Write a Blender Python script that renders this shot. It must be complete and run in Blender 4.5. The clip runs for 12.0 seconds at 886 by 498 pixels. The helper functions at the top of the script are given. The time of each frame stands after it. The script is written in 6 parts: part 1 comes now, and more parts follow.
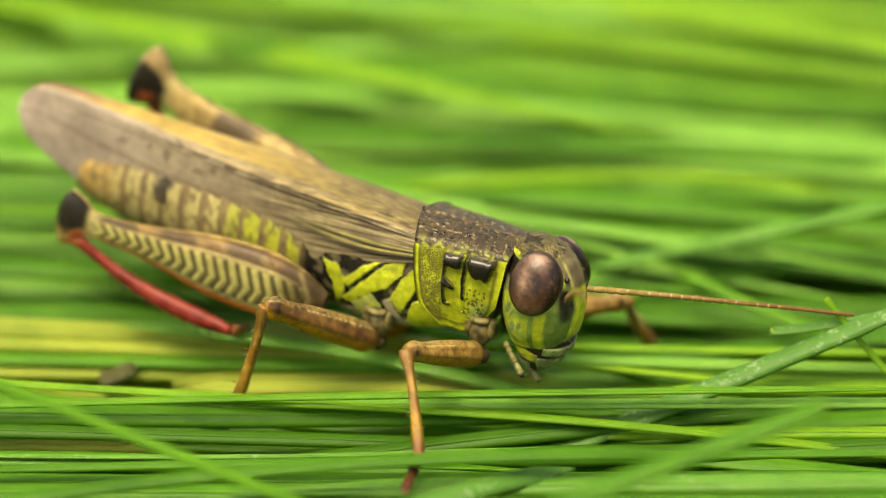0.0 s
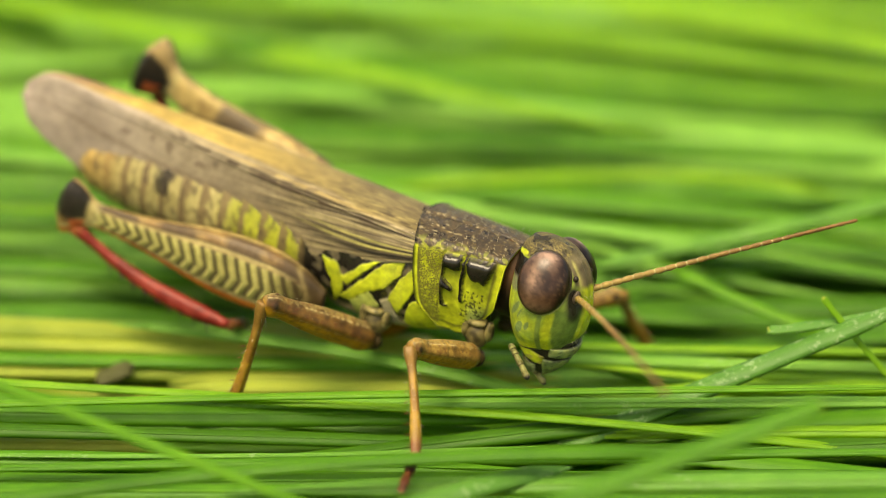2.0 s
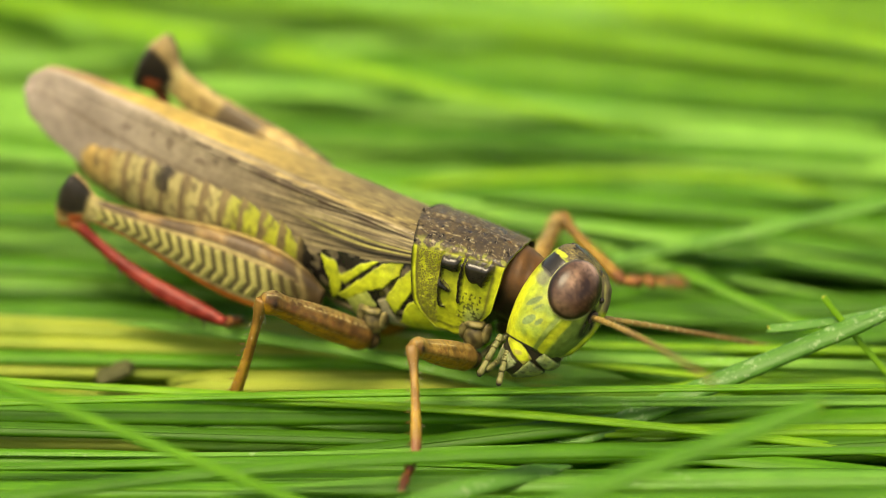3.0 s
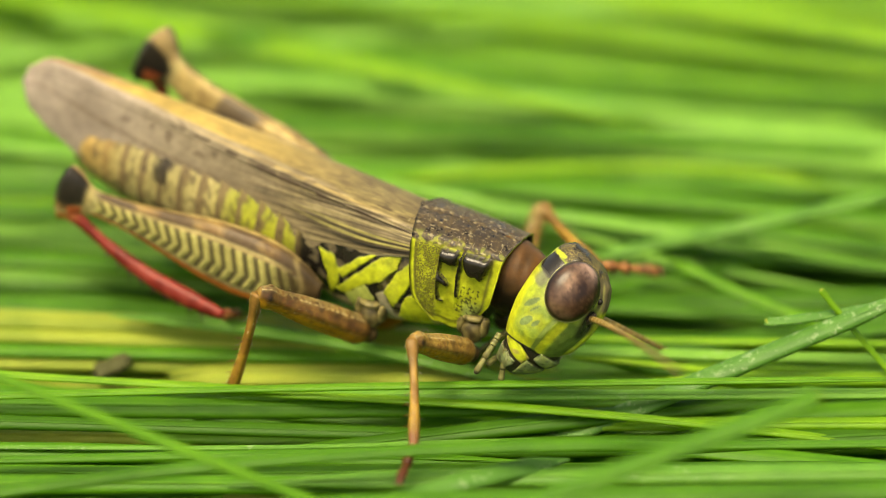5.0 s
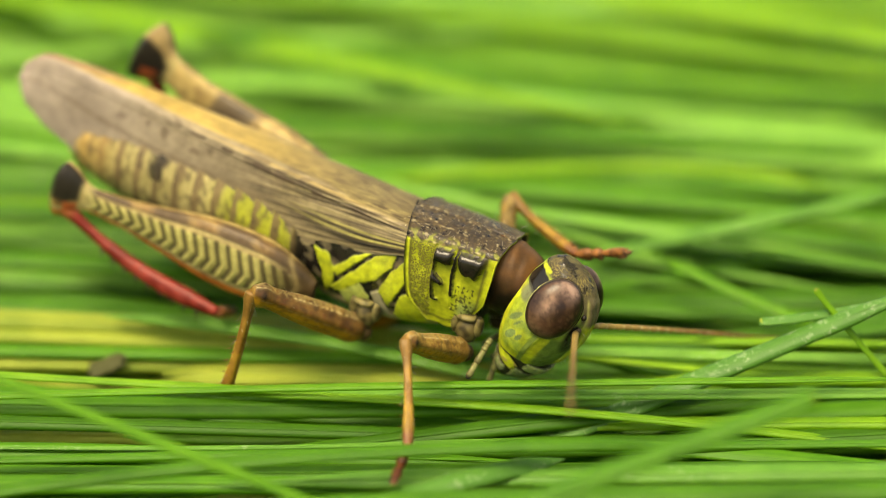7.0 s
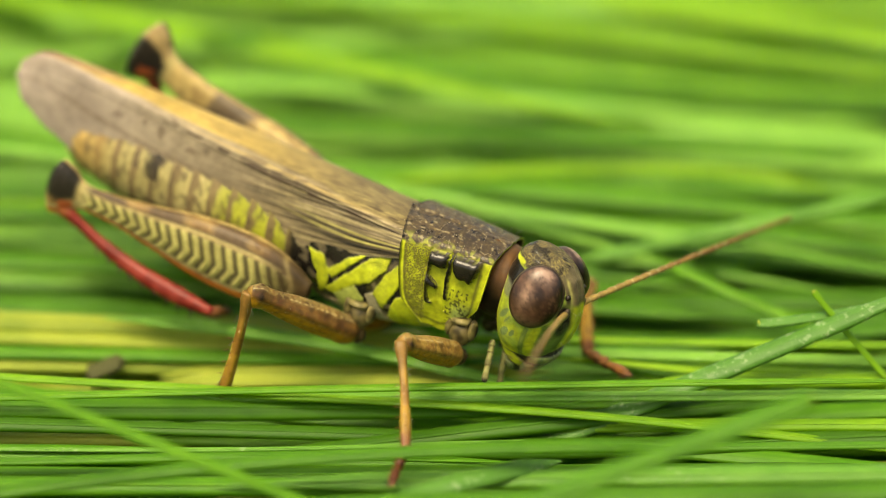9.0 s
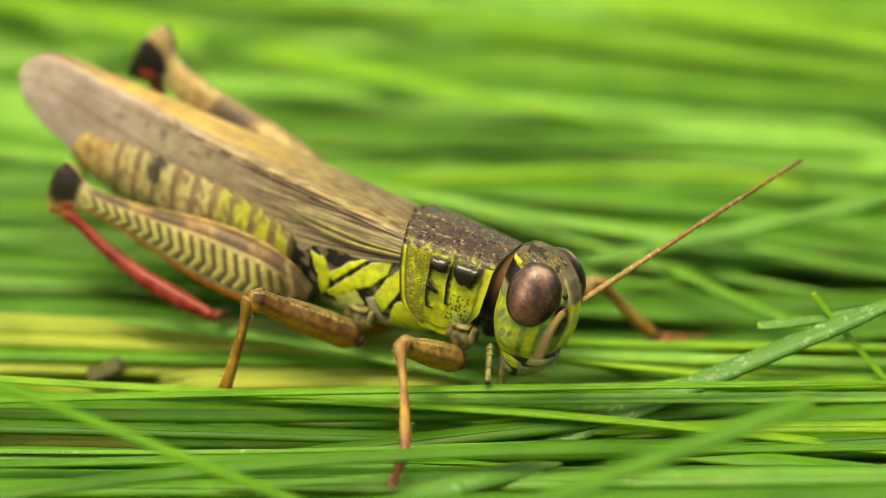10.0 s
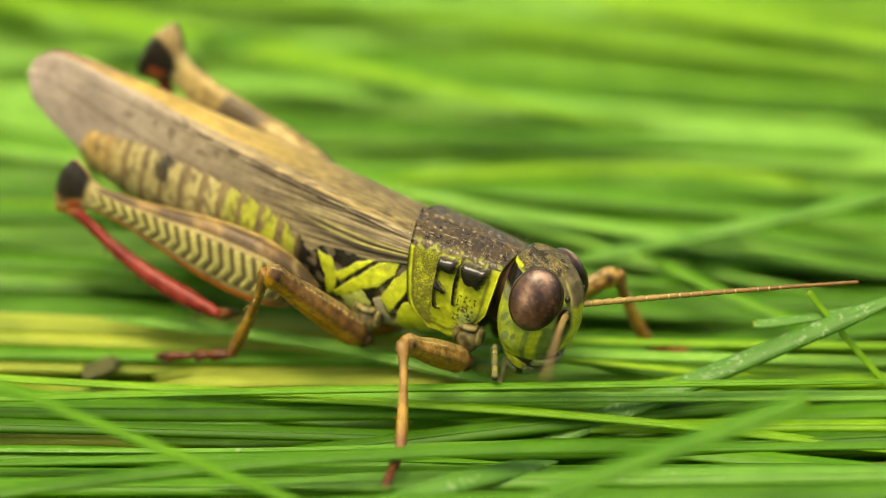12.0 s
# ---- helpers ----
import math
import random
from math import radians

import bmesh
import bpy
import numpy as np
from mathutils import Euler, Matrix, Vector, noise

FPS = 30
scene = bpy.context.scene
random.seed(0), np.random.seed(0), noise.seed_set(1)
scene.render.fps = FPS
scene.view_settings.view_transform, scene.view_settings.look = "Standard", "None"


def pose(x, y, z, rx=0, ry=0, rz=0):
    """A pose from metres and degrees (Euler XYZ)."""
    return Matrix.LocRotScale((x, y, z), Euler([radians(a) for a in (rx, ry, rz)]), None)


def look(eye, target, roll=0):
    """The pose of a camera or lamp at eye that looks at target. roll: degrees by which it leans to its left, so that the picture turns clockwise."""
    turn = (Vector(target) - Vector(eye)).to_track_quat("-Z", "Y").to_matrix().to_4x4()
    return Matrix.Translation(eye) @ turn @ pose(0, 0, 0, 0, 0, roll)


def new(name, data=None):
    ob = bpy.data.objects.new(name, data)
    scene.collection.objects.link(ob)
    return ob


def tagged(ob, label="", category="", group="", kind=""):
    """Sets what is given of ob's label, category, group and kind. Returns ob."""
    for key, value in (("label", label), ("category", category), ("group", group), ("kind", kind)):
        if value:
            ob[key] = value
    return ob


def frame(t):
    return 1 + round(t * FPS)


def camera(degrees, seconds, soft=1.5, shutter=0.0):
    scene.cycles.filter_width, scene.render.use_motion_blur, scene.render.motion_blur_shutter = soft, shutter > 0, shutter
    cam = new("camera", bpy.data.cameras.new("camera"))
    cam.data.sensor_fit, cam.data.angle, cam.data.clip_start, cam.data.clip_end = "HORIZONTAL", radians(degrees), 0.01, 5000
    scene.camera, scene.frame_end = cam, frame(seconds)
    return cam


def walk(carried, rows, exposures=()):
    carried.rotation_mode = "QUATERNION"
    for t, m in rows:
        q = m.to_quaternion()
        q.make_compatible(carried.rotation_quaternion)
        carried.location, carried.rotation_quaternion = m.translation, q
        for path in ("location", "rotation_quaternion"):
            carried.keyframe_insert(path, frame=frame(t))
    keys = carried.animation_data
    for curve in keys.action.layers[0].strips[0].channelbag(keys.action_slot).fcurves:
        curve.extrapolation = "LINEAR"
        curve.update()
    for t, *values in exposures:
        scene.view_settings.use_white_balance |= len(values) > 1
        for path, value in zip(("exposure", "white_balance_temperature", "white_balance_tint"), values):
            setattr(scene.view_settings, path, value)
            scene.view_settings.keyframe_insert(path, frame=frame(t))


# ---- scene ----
cam = camera(11.2, 12.0, soft=0.5, shutter=0.5)
cam.data.dof.use_dof = True
cam.data.dof.focus_distance = 0.2008
cam.data.dof.aperture_fstop = 18.0
walk(cam, [
    (0, look((0.000000, -0.185440, 0.084920), (0.000000, -0.000003, 0.009999))),
    (0.5, look((0.000010, -0.185440, 0.084920), (0.000047, -0.000003, 0.009999))),
    (1, look((0.000025, -0.185442, 0.084915), (0.000118, -0.000013, 0.009975))),
    (1.5, look((0.000030, -0.185442, 0.084915), (0.000141, -0.000013, 0.009975))),
    (2, look((0.000030, -0.185443, 0.084913), (0.000141, -0.000017, 0.009964))),
    (2.5, look((0.000030, -0.185446, 0.084906), (0.000141, -0.000031, 0.009929))),
    (3, look((0.000030, -0.185447, 0.084901), (0.000141, -0.000041, 0.009906))),
    (5, look((0.000050, -0.185470, 0.084846), (0.000235, -0.000153, 0.009628))),
    (5.5, look((0.000065, -0.185474, 0.084837), (0.000306, -0.000172, 0.009581))),
    (6, look((0.000075, -0.185474, 0.084837), (0.000353, -0.000172, 0.009581))),
    (6.5, look((0.000088, -0.185471, 0.084843), (0.000412, -0.000158, 0.009616))),
    (7, look((0.000100, -0.185470, 0.084846), (0.000471, -0.000154, 0.009628))),
    (9, look((0.000120, -0.185464, 0.084860), (0.000565, -0.000126, 0.009697))),
    (9.5, look((0.000120, -0.185460, 0.084871), (0.000565, -0.000102, 0.009755))),
    (10, look((0.000123, -0.185457, 0.084878), (0.000577, -0.000088, 0.009790))),
    (10.5, look((0.000133, -0.185457, 0.084878), (0.000624, -0.000088, 0.009790))),
    (11, look((0.000135, -0.185459, 0.084874), (0.000636, -0.000098, 0.009767))),
    (11.5, look((0.000148, -0.185461, 0.084869), (0.000695, -0.000107, 0.009744))),
    (12, look((0.000165, -0.185462, 0.084867), (0.000777, -0.000112, 0.009732))),
], exposures=[(0.0, 1.49, 8900, 2), (12.0, 1.49, 8900, 2)])

# ---------------------------------------------------------------- world and light
world = bpy.data.worlds.new("sky")
world.use_nodes = True
scene.world = world
_wn = world.node_tree.nodes
_sky = _wn.new("ShaderNodeTexSky")
_sky.sky_type = "NISHITA"
_sky.sun_disc = False
_sky.sun_elevation = radians(68)
_sky.sun_rotation = radians(210)
world.node_tree.links.new(_sky.outputs[0], _wn["Background"].inputs[0])
_sky.dust_density = 5.0
_sky.ozone_density = 0.4
_wn["Background"].inputs[1].default_value = 0.15
sun = new("sun", bpy.data.lights.new("sun", "SUN"))
sun.data.energy = 1.5
sun.data.angle = radians(30)
sun.data.color = (1.0, 0.96, 0.88)
sun.matrix_world = look((-0.10, -0.17, 0.5), (0, 0, 0))

MM = 0.001


# ---------------------------------------------------------------- materials
def mat_base(name, rough, spec=0.4):
    m = bpy.data.materials.new(name)
    m.use_nodes = True
    nt = m.node_tree
    b = nt.nodes["Principled BSDF"]
    b.inputs["Roughness"].default_value = rough
    b.inputs["Specular IOR Level"].default_value = spec
    return m, nt, b


def node(nt, kind, **values):
    n = nt.nodes.new(kind)
    for key, value in values.items():
        n.inputs[key.replace("_", " ")].default_value = value
    return n


def mixer(nt, mode, fac, a, b):
    n = nt.nodes.new("ShaderNodeMix")
    n.data_type = "RGBA"
    n.blend_type = mode
    for k, v in ((0, fac), (6, a), (7, b)):
        if isinstance(v, bpy.types.NodeSocket):
            nt.links.new(v, n.inputs[k])
        else:
            n.inputs[k].default_value = v
    return n.outputs[2]


def ramp(nt, src, lo, hi, c0=(0, 0, 0, 1), c1=(1, 1, 1, 1)):
    n = nt.nodes.new("ShaderNodeValToRGB")
    n.color_ramp.elements[0].position, n.color_ramp.elements[1].position = lo, hi
    n.color_ramp.elements[0].color, n.color_ramp.elements[1].color = c0, c1
    nt.links.new(src, n.inputs[0])
    return n.outputs[0]


def cuticle(name, rough=0.42, spec=0.3, grain=2600.0, vary=0.42, relief=0.5, pits=False, soft=0.0):
    """Insect cuticle: the colour pattern comes from the mesh, grain and relief from the nodes."""
    m, nt, b = mat_base(name, rough, spec)
    tc = nt.nodes.new("ShaderNodeTexCoord")
    at = nt.nodes.new("ShaderNodeAttribute")
    at.attribute_name = "tint"
    fine = node(nt, "ShaderNodeTexNoise", Scale=grain, Detail=6.0, Roughness=0.65)
    broad = node(nt, "ShaderNodeTexNoise", Scale=grain * 0.22, Detail=4.0, Roughness=0.6)
    nt.links.new(tc.outputs["Object"], fine.inputs["Vector"])
    nt.links.new(tc.outputs["Object"], broad.inputs["Vector"])
    d = 1 - vary
    f = ramp(nt, fine.outputs[0], 0.3, 0.7, (d, d, d, 1), (1.12, 1.12, 1.12, 1))
    g = ramp(nt, broad.outputs[0], 0.3, 0.7, (d + 0.1, d + 0.08, d + 0.05, 1), (1.1, 1.1, 1.1, 1))
    col = mixer(nt, "MULTIPLY", 1.0, at.outputs["Color"], f)
    col = mixer(nt, "MULTIPLY", 1.0, col, g)
    height = fine.outputs[0]
    if pits:
        vo = node(nt, "ShaderNodeTexVoronoi", Scale=12500.0, Randomness=0.65)
        nt.links.new(tc.outputs["Object"], vo.inputs["Vector"])
        dots = ramp(nt, vo.outputs["Distance"], 0.42, 0.58, (1, 1, 1, 1), (0, 0, 0, 1))
        mask = mixer(nt, "MULTIPLY", 1.0, dots, at.outputs["Alpha"])
        col = mixer(nt, "MIX", mask, col, (0.11, 0.10, 0.018, 1))
        inv = node(nt, "ShaderNodeMath")
        inv.operation = "SUBTRACT"
        nt.links.new(fine.outputs[0], inv.inputs[0])
        nt.links.new(mask, inv.inputs[1])
        height = inv.outputs[0]
    nt.links.new(col, b.inputs["Base Color"])
    if pits:
        g = rough + 0.06
        nt.links.new(ramp(nt, at.outputs["Color"], 0.012, 0.024, (0.2, 0.2, 0.2, 1), (g, g, g, 1)), b.inputs["Roughness"])
        nt.links.new(ramp(nt, at.outputs["Color"], 0.012, 0.024, (0.26, 0.26, 0.26, 1), (spec, spec, spec, 1)), b.inputs["Specular IOR Level"])
    bump = node(nt, "ShaderNodeBump", Strength=relief, Distance=0.00006)
    nt.links.new(height, bump.inputs["Height"])
    nt.links.new(bump.outputs[0], b.inputs["Normal"])
    if pits:
        nt.links.new(ramp(nt, at.outputs["Color"], 0.012, 0.024, (0.12, 0.12, 0.12, 1), (relief, relief, relief, 1)), bump.inputs["Strength"])
    if soft:
        b.inputs["Subsurface Weight"].default_value = soft
        b.inputs["Subsurface Radius"].default_value = (0.0006, 0.0004, 0.0002)
    return m


def leaf_mat(name, dark, light, glow=0.35, wax=0.0, rough=0.38, mid=None):
    """Grass blade: streaks along the blade, a paler strip of wax specks, light through the leaf."""
    m, nt, b = mat_base(name, rough, 0.2)
    at = nt.nodes.new("ShaderNodeAttribute")
    at.attribute_name = "tint"
    tc = nt.nodes.new("ShaderNodeTexCoord")
    split = nt.nodes.new("ShaderNodeSeparateColor")
    nt.links.new(at.outputs["Color"], split.inputs[0])
    comb = nt.nodes.new("ShaderNodeCombineXYZ")
    for k, s in ((0, 14.0), (1, 1.2), (2, 40.0)):
        mul = node(nt, "ShaderNodeMath")
        mul.operation = "MULTIPLY"
        nt.links.new(split.outputs[k], mul.inputs[0])
        mul.inputs[1].default_value = s
        nt.links.new(mul.outputs[0], comb.inputs[k])
    lines = node(nt, "ShaderNodeTexNoise", Scale=1.0, Detail=5.0, Roughness=0.6)
    nt.links.new(comb.outputs[0], lines.inputs["Vector"])
    blot = node(nt, "ShaderNodeTexNoise", Scale=420.0, Detail=5.0, Roughness=0.6)
    nt.links.new(tc.outputs["Object"], blot.inputs["Vector"])
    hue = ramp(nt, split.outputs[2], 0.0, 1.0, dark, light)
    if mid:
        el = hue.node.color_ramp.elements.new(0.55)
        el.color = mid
    st = ramp(nt, lines.outputs[0], 0.40, 0.62, (0.80, 0.85, 0.78, 1), (1.12, 1.07, 1.10, 1))
    col = mixer(nt, "MULTIPLY", 0.9, hue, st)
    bl = ramp(nt, blot.outputs[0], 0.35, 0.7, (0.75, 0.82, 0.7, 1), (1.2, 1.12, 1.1, 1))
    col = mixer(nt, "MULTIPLY", 0.8, col, bl)
    if wax:
        wx = node(nt, "ShaderNodeTexNoise", Scale=2600.0, Detail=7.0, Roughness=0.7)
        nt.links.new(tc.outputs["Object"], wx.inputs["Vector"])
        area = node(nt, "ShaderNodeTexNoise", Scale=260.0, Detail=2.0)
        nt.links.new(tc.outputs["Object"], area.inputs["Vector"])
        k = mixer(nt, "MULTIPLY", 1.0, ramp(nt, wx.outputs[0], 0.55, 0.63), ramp(nt, area.outputs[0], 0.5, 0.62))
        k = mixer(nt, "MULTIPLY", 1.0, k, (wax, wax, wax, 1))
        col = mixer(nt, "MIX", k, col, (0.36, 0.46, 0.28, 1))
    nt.links.new(col, b.inputs["Base Color"])
    bump = node(nt, "ShaderNodeBump", Strength=0.18, Distance=0.00005)
    nt.links.new(lines.outputs[0], bump.inputs["Height"])
    nt.links.new(bump.outputs[0], b.inputs["Normal"])
    tr = nt.nodes.new("ShaderNodeBsdfTranslucent")
    nt.links.new(mixer(nt, "MULTIPLY", 1.0, col, (1.5, 1.35, 0.5, 1)), tr.inputs["Color"])
    mx = nt.nodes.new("ShaderNodeMixShader")
    mx.inputs[0].default_value = glow
    nt.links.new(b.outputs[0], mx.inputs[1])
    nt.links.new(tr.outputs[0], mx.inputs[2])
    nt.links.new(mx.outputs[0], nt.nodes["Material Output"].inputs["Surface"])
    return m


def plain(name, colour, rough=0.5, spec=0.4, grain=3000.0):
    m, nt, b = mat_base(name, rough, spec)
    tc = nt.nodes.new("ShaderNodeTexCoord")
    n = node(nt, "ShaderNodeTexNoise", Scale=grain, Detail=5.0)
    nt.links.new(tc.outputs["Object"], n.inputs["Vector"])
    lo = tuple(c * 0.6 for c in colour) + (1,)
    hi = tuple(min(1, c * 1.3) for c in colour) + (1,)
    nt.links.new(ramp(nt, n.outputs[0], 0.3, 0.7, lo, hi), b.inputs["Base Color"])
    return m


def eye_mat(name):
    m, nt, b = mat_base(name, 0.30, 0.16)
    tc = nt.nodes.new("ShaderNodeTexCoord")
    big = node(nt, "ShaderNodeTexNoise", Scale=1500.0, Detail=4.0, Roughness=0.6)
    fine = node(nt, "ShaderNodeTexVoronoi", Scale=26000.0)
    for n in (big, fine):
        nt.links.new(tc.outputs["Object"], n.inputs["Vector"])
    col = ramp(nt, big.outputs[0], 0.34, 0.68, (0.55, 0.5, 0.5, 1), (1.2, 1.15, 1.1, 1))
    at = nt.nodes.new("ShaderNodeAttribute")
    at.attribute_name = "tint"
    nt.links.new(mixer(nt, "MULTIPLY", 1.0, col, at.outputs["Color"]), b.inputs["Base Color"])
    bump = node(nt, "ShaderNodeBump", Strength=0.12, Distance=0.00001)
    nt.links.new(fine.outputs["Distance"], bump.inputs["Height"])
    nt.links.new(bump.outputs[0], b.inputs["Normal"])
    b.inputs["Coat Weight"].default_value = 0.12
    b.inputs["Coat Roughness"].default_value = 0.2
    return m


CUT = cuticle("cuticle", rough=0.40, pits=True, relief=0.95, spec=0.2)
CUT_LEG = cuticle("leg_cuticle", rough=0.34, vary=0.36, grain=2200.0, relief=0.6, spec=0.14)
WING = cuticle("wing_membrane", spec=0.15, rough=0.5, vary=0.3, grain=1700.0, relief=0.2)
NECK = cuticle("neck_skin", rough=0.4, spec=0.15, vary=0.5, grain=1200.0, relief=0.45, soft=0.2)
EYE_M = eye_mat("compound_eye")
HAIR = plain("pale_hair", (0.55, 0.5, 0.36), 0.5)
CLAW = plain("dark_claw", (0.02, 0.012, 0.008), 0.3)
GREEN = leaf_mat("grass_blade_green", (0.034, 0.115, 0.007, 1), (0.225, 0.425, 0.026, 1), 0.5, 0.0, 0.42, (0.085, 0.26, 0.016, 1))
WAXY = leaf_mat("grass_blade_waxy", (0.05, 0.17, 0.017, 1), (0.16, 0.36, 0.05, 1), 0.32, 0.28, 0.45)
BLUISH = leaf_mat("grass_blade_bluish", (0.032, 0.115, 0.014, 1), (0.11, 0.27, 0.045, 1), 0.3, 0.45, 0.42)
GAP_SHADE = leaf_mat("gap_shade", (0.045, 0.05, 0.014, 1), (0.09, 0.085, 0.03, 1), 0.2, 0.0, 0.6)
DRY = leaf_mat("yellowing_blade", (0.12, 0.19, 0.018, 1), (0.30, 0.37, 0.055, 1), 0.4, 0.0, 0.55)


def ground_mat(name):
    """Lawn thatch: straw, green and dark gaps at several sizes."""
    m, nt, b = mat_base(name, 0.8, 0.2)
    tc = nt.nodes.new("ShaderNodeTexCoord")
    layers = []
    for scale in (0.7, 9.0, 120.0, 900.0):
        n = node(nt, "ShaderNodeTexNoise", Scale=scale, Detail=5.0, Roughness=0.65)
        nt.links.new(tc.outputs["Object"], n.inputs["Vector"])
        layers.append(n.outputs[0])
    col = ramp(nt, layers[3], 0.3, 0.7, (0.035, 0.10, 0.008, 1), (0.16, 0.25, 0.03, 1))
    col = mixer(nt, "MULTIPLY", 0.8, col, ramp(nt, layers[2], 0.3, 0.7, (0.45, 0.6, 0.4, 1), (1.2, 1.15, 1.0, 1)))
    col = mixer(nt, "MULTIPLY", 0.7, col, ramp(nt, layers[1], 0.3, 0.7, (0.5, 0.7, 0.5, 1), (1.15, 1.1, 1.0, 1)))
    col = mixer(nt, "MULTIPLY", 0.7, col, ramp(nt, layers[0], 0.3, 0.7, (0.55, 0.75, 0.5, 1), (1.1, 1.1, 1.0, 1)))
    nt.links.new(col, b.inputs["Base Color"])
    bump = node(nt, "ShaderNodeBump", Strength=0.8, Distance=0.002)
    nt.links.new(layers[3], bump.inputs["Height"])
    nt.links.new(bump.outputs[0], b.inputs["Normal"])
    return m


GROUND = ground_mat("lawn_thatch")


# ---------------------------------------------------------------- mesh helpers, millimetres in, metres out
def spline(xs, ys):
    """A smooth curve through a few stations."""
    xs, ys = np.array(xs, float), np.array(ys, float)
    if xs[0] > xs[-1]:
        xs, ys = xs[::-1], ys[::-1]
    d = np.gradient(ys, xs)

    def f(x):
        x = np.clip(x, xs[0], xs[-1])
        i = np.clip(np.searchsorted(xs, x) - 1, 0, len(xs) - 2)
        h = xs[i + 1] - xs[i]
        t = (x - xs[i]) / h
        return ((2 * t**3 - 3 * t**2 + 1) * ys[i] + (t**3 - 2 * t**2 + t) * h * d[i]
                + (-2 * t**3 + 3 * t**2) * ys[i + 1] + (t**3 - t**2) * h * d[i + 1])
    return f


def sheet(P, closed=False, caps=False, C=None):
    """A mesh from a grid of points P[i, j] in millimetres; closed joins the last column to the first. C: colours."""
    nu, nv = P.shape[:2]
    idx = np.arange(nu * nv).reshape(nu, nv)
    a, b = idx[:-1], idx[1:]
    if closed:
        q = np.stack([a, np.roll(a, -1, 1), np.roll(b, -1, 1), b], -1).reshape(-1, 4)
    else:
        q = np.stack([a[:, :-1], a[:, 1:], b[:, 1:], b[:, :-1]], -1).reshape(-1, 4)
    verts = P.reshape(-1, 3)
    cols = None if C is None else np.asarray(C, float).reshape(-1, C.shape[-1])
    faces = q.tolist()
    if caps:
        faces += [idx[0][::-1].tolist(), idx[-1].tolist()]
    return verts, faces, cols


def joined(*bits):
    vs, fs, cs, n = [], [], [], 0
    for v, f, c in bits:
        vs.append(v)
        fs += [[i + n for i in q] for q in f]
        cs.append(np.ones((len(v), 4)) * 0.5 if c is None else c if c.shape[1] == 4 else np.hstack([c, np.zeros((len(c), 1))]))
        n += len(v)
    return np.vstack(vs), fs, np.vstack(cs)


def mesh_of(name, bits, smooth=True):
    v, f, c = joined(*bits)
    me = bpy.data.meshes.new(name)
    me.from_pydata((v * MM).tolist(), [], f)
    at = me.attributes.new("tint", "FLOAT_COLOR", "POINT")
    at.data.foreach_set("color", np.clip(c, 0, 1).astype(np.float32).ravel())
    me.polygons.foreach_set("use_smooth", [smooth] * len(f))
    bm = bmesh.new()
    bm.from_mesh(me)
    bmesh.ops.recalc_face_normals(bm, faces=bm.faces)
    bm.to_mesh(me)
    bm.free()
    return me


def part(name, bits, material, parent, label=""):
    """Links bits as one mesh object under a thing or a part."""
    me = mesh_of(name, bits)
    me.materials.append(material)
    ob = new(name, me)
    ob.parent = parent
    return tagged(ob, label) if label else ob


def rgb(*c):
    return np.array(c, float)


def blend(c0, c1, k):
    k = np.clip(np.asarray(k, float), 0, 1)[..., None]
    return c0 * (1 - k) + c1 * k


def step(a, b, x):
    t = np.clip((x - a) / (b - a), 0, 1)
    return t * t * (3 - 2 * t)


def grain(P, scale, seed=0.0):
    """Value noise on points in millimetres, 0 to 1."""
    flat = P.reshape(-1, 3) * scale
    return np.array([noise.noise((p[0] + seed, p[1], p[2])) * 0.5 + 0.5 for p in flat]).reshape(P.shape[:-1])


def inside(x, z, poly):
    """Whether points lie inside a patch."""
    r = np.zeros(x.shape, bool)
    n = len(poly)
    for k in range(n):
        (x0, z0), (x1, z1) = poly[k], poly[(k + 1) % n]
        if z0 == z1:
            continue
        hit = ((z0 > z) != (z1 > z)) & (x < (x1 - x0) * (z - z0) / (z1 - z0) + x0)
        r ^= hit
    return r


def near_line(x, z, pts, wide):
    """1 close to a line through a few points, fading to 0 at its width."""
    best = np.full(x.shape, 9.0)
    for (x0, z0), (x1, z1) in zip(pts, pts[1:]):
        dx, dz = x1 - x0, z1 - z0
        t = np.clip(((x - x0) * dx + (z - z0) * dz) / (dx * dx + dz * dz), 0, 1)
        best = np.minimum(best, np.hypot(x - x0 - t * dx, z - z0 - t * dz))
    return 1 - step(wide * 0.6, wide, best)


def limb(length, radius, flat=1.0, n=24, m=14, bend=None, bump=None, colour=None):
    """A tapered limb along +x: radius and bend are curves over 0..1; flat squeezes it sideways."""
    u = np.linspace(0, 1, n)[:, None]
    a = np.linspace(0, 2 * np.pi, m, endpoint=False)[None, :]
    r = radius(u)
    if bump is not None:
        r = r * bump(u, a)
    z0 = bend(u) if bend is not None else 0
    P = np.stack([np.broadcast_to(u * length, (n, m)), r * np.sin(a) * flat, r * np.cos(a) + z0], -1)
    C = colour(P, np.broadcast_to(u, (n, m)), np.broadcast_to(a, (n, m))) if colour else None
    return sheet(P, True, True, C)


def ball(cx, cy, cz, rx, ry, rz, n=16, m=24, colour=None):
    t = np.linspace(0.02, np.pi - 0.02, n)[:, None]
    a = np.linspace(0, 2 * np.pi, m, endpoint=False)[None, :]
    P = np.stack([cx + rx * np.sin(t) * np.cos(a), cy + ry * np.sin(t) * np.sin(a), cz + rz * np.cos(t) + 0 * a], -1)
    C = colour(P) if colour else None
    return sheet(P, True, True, C)


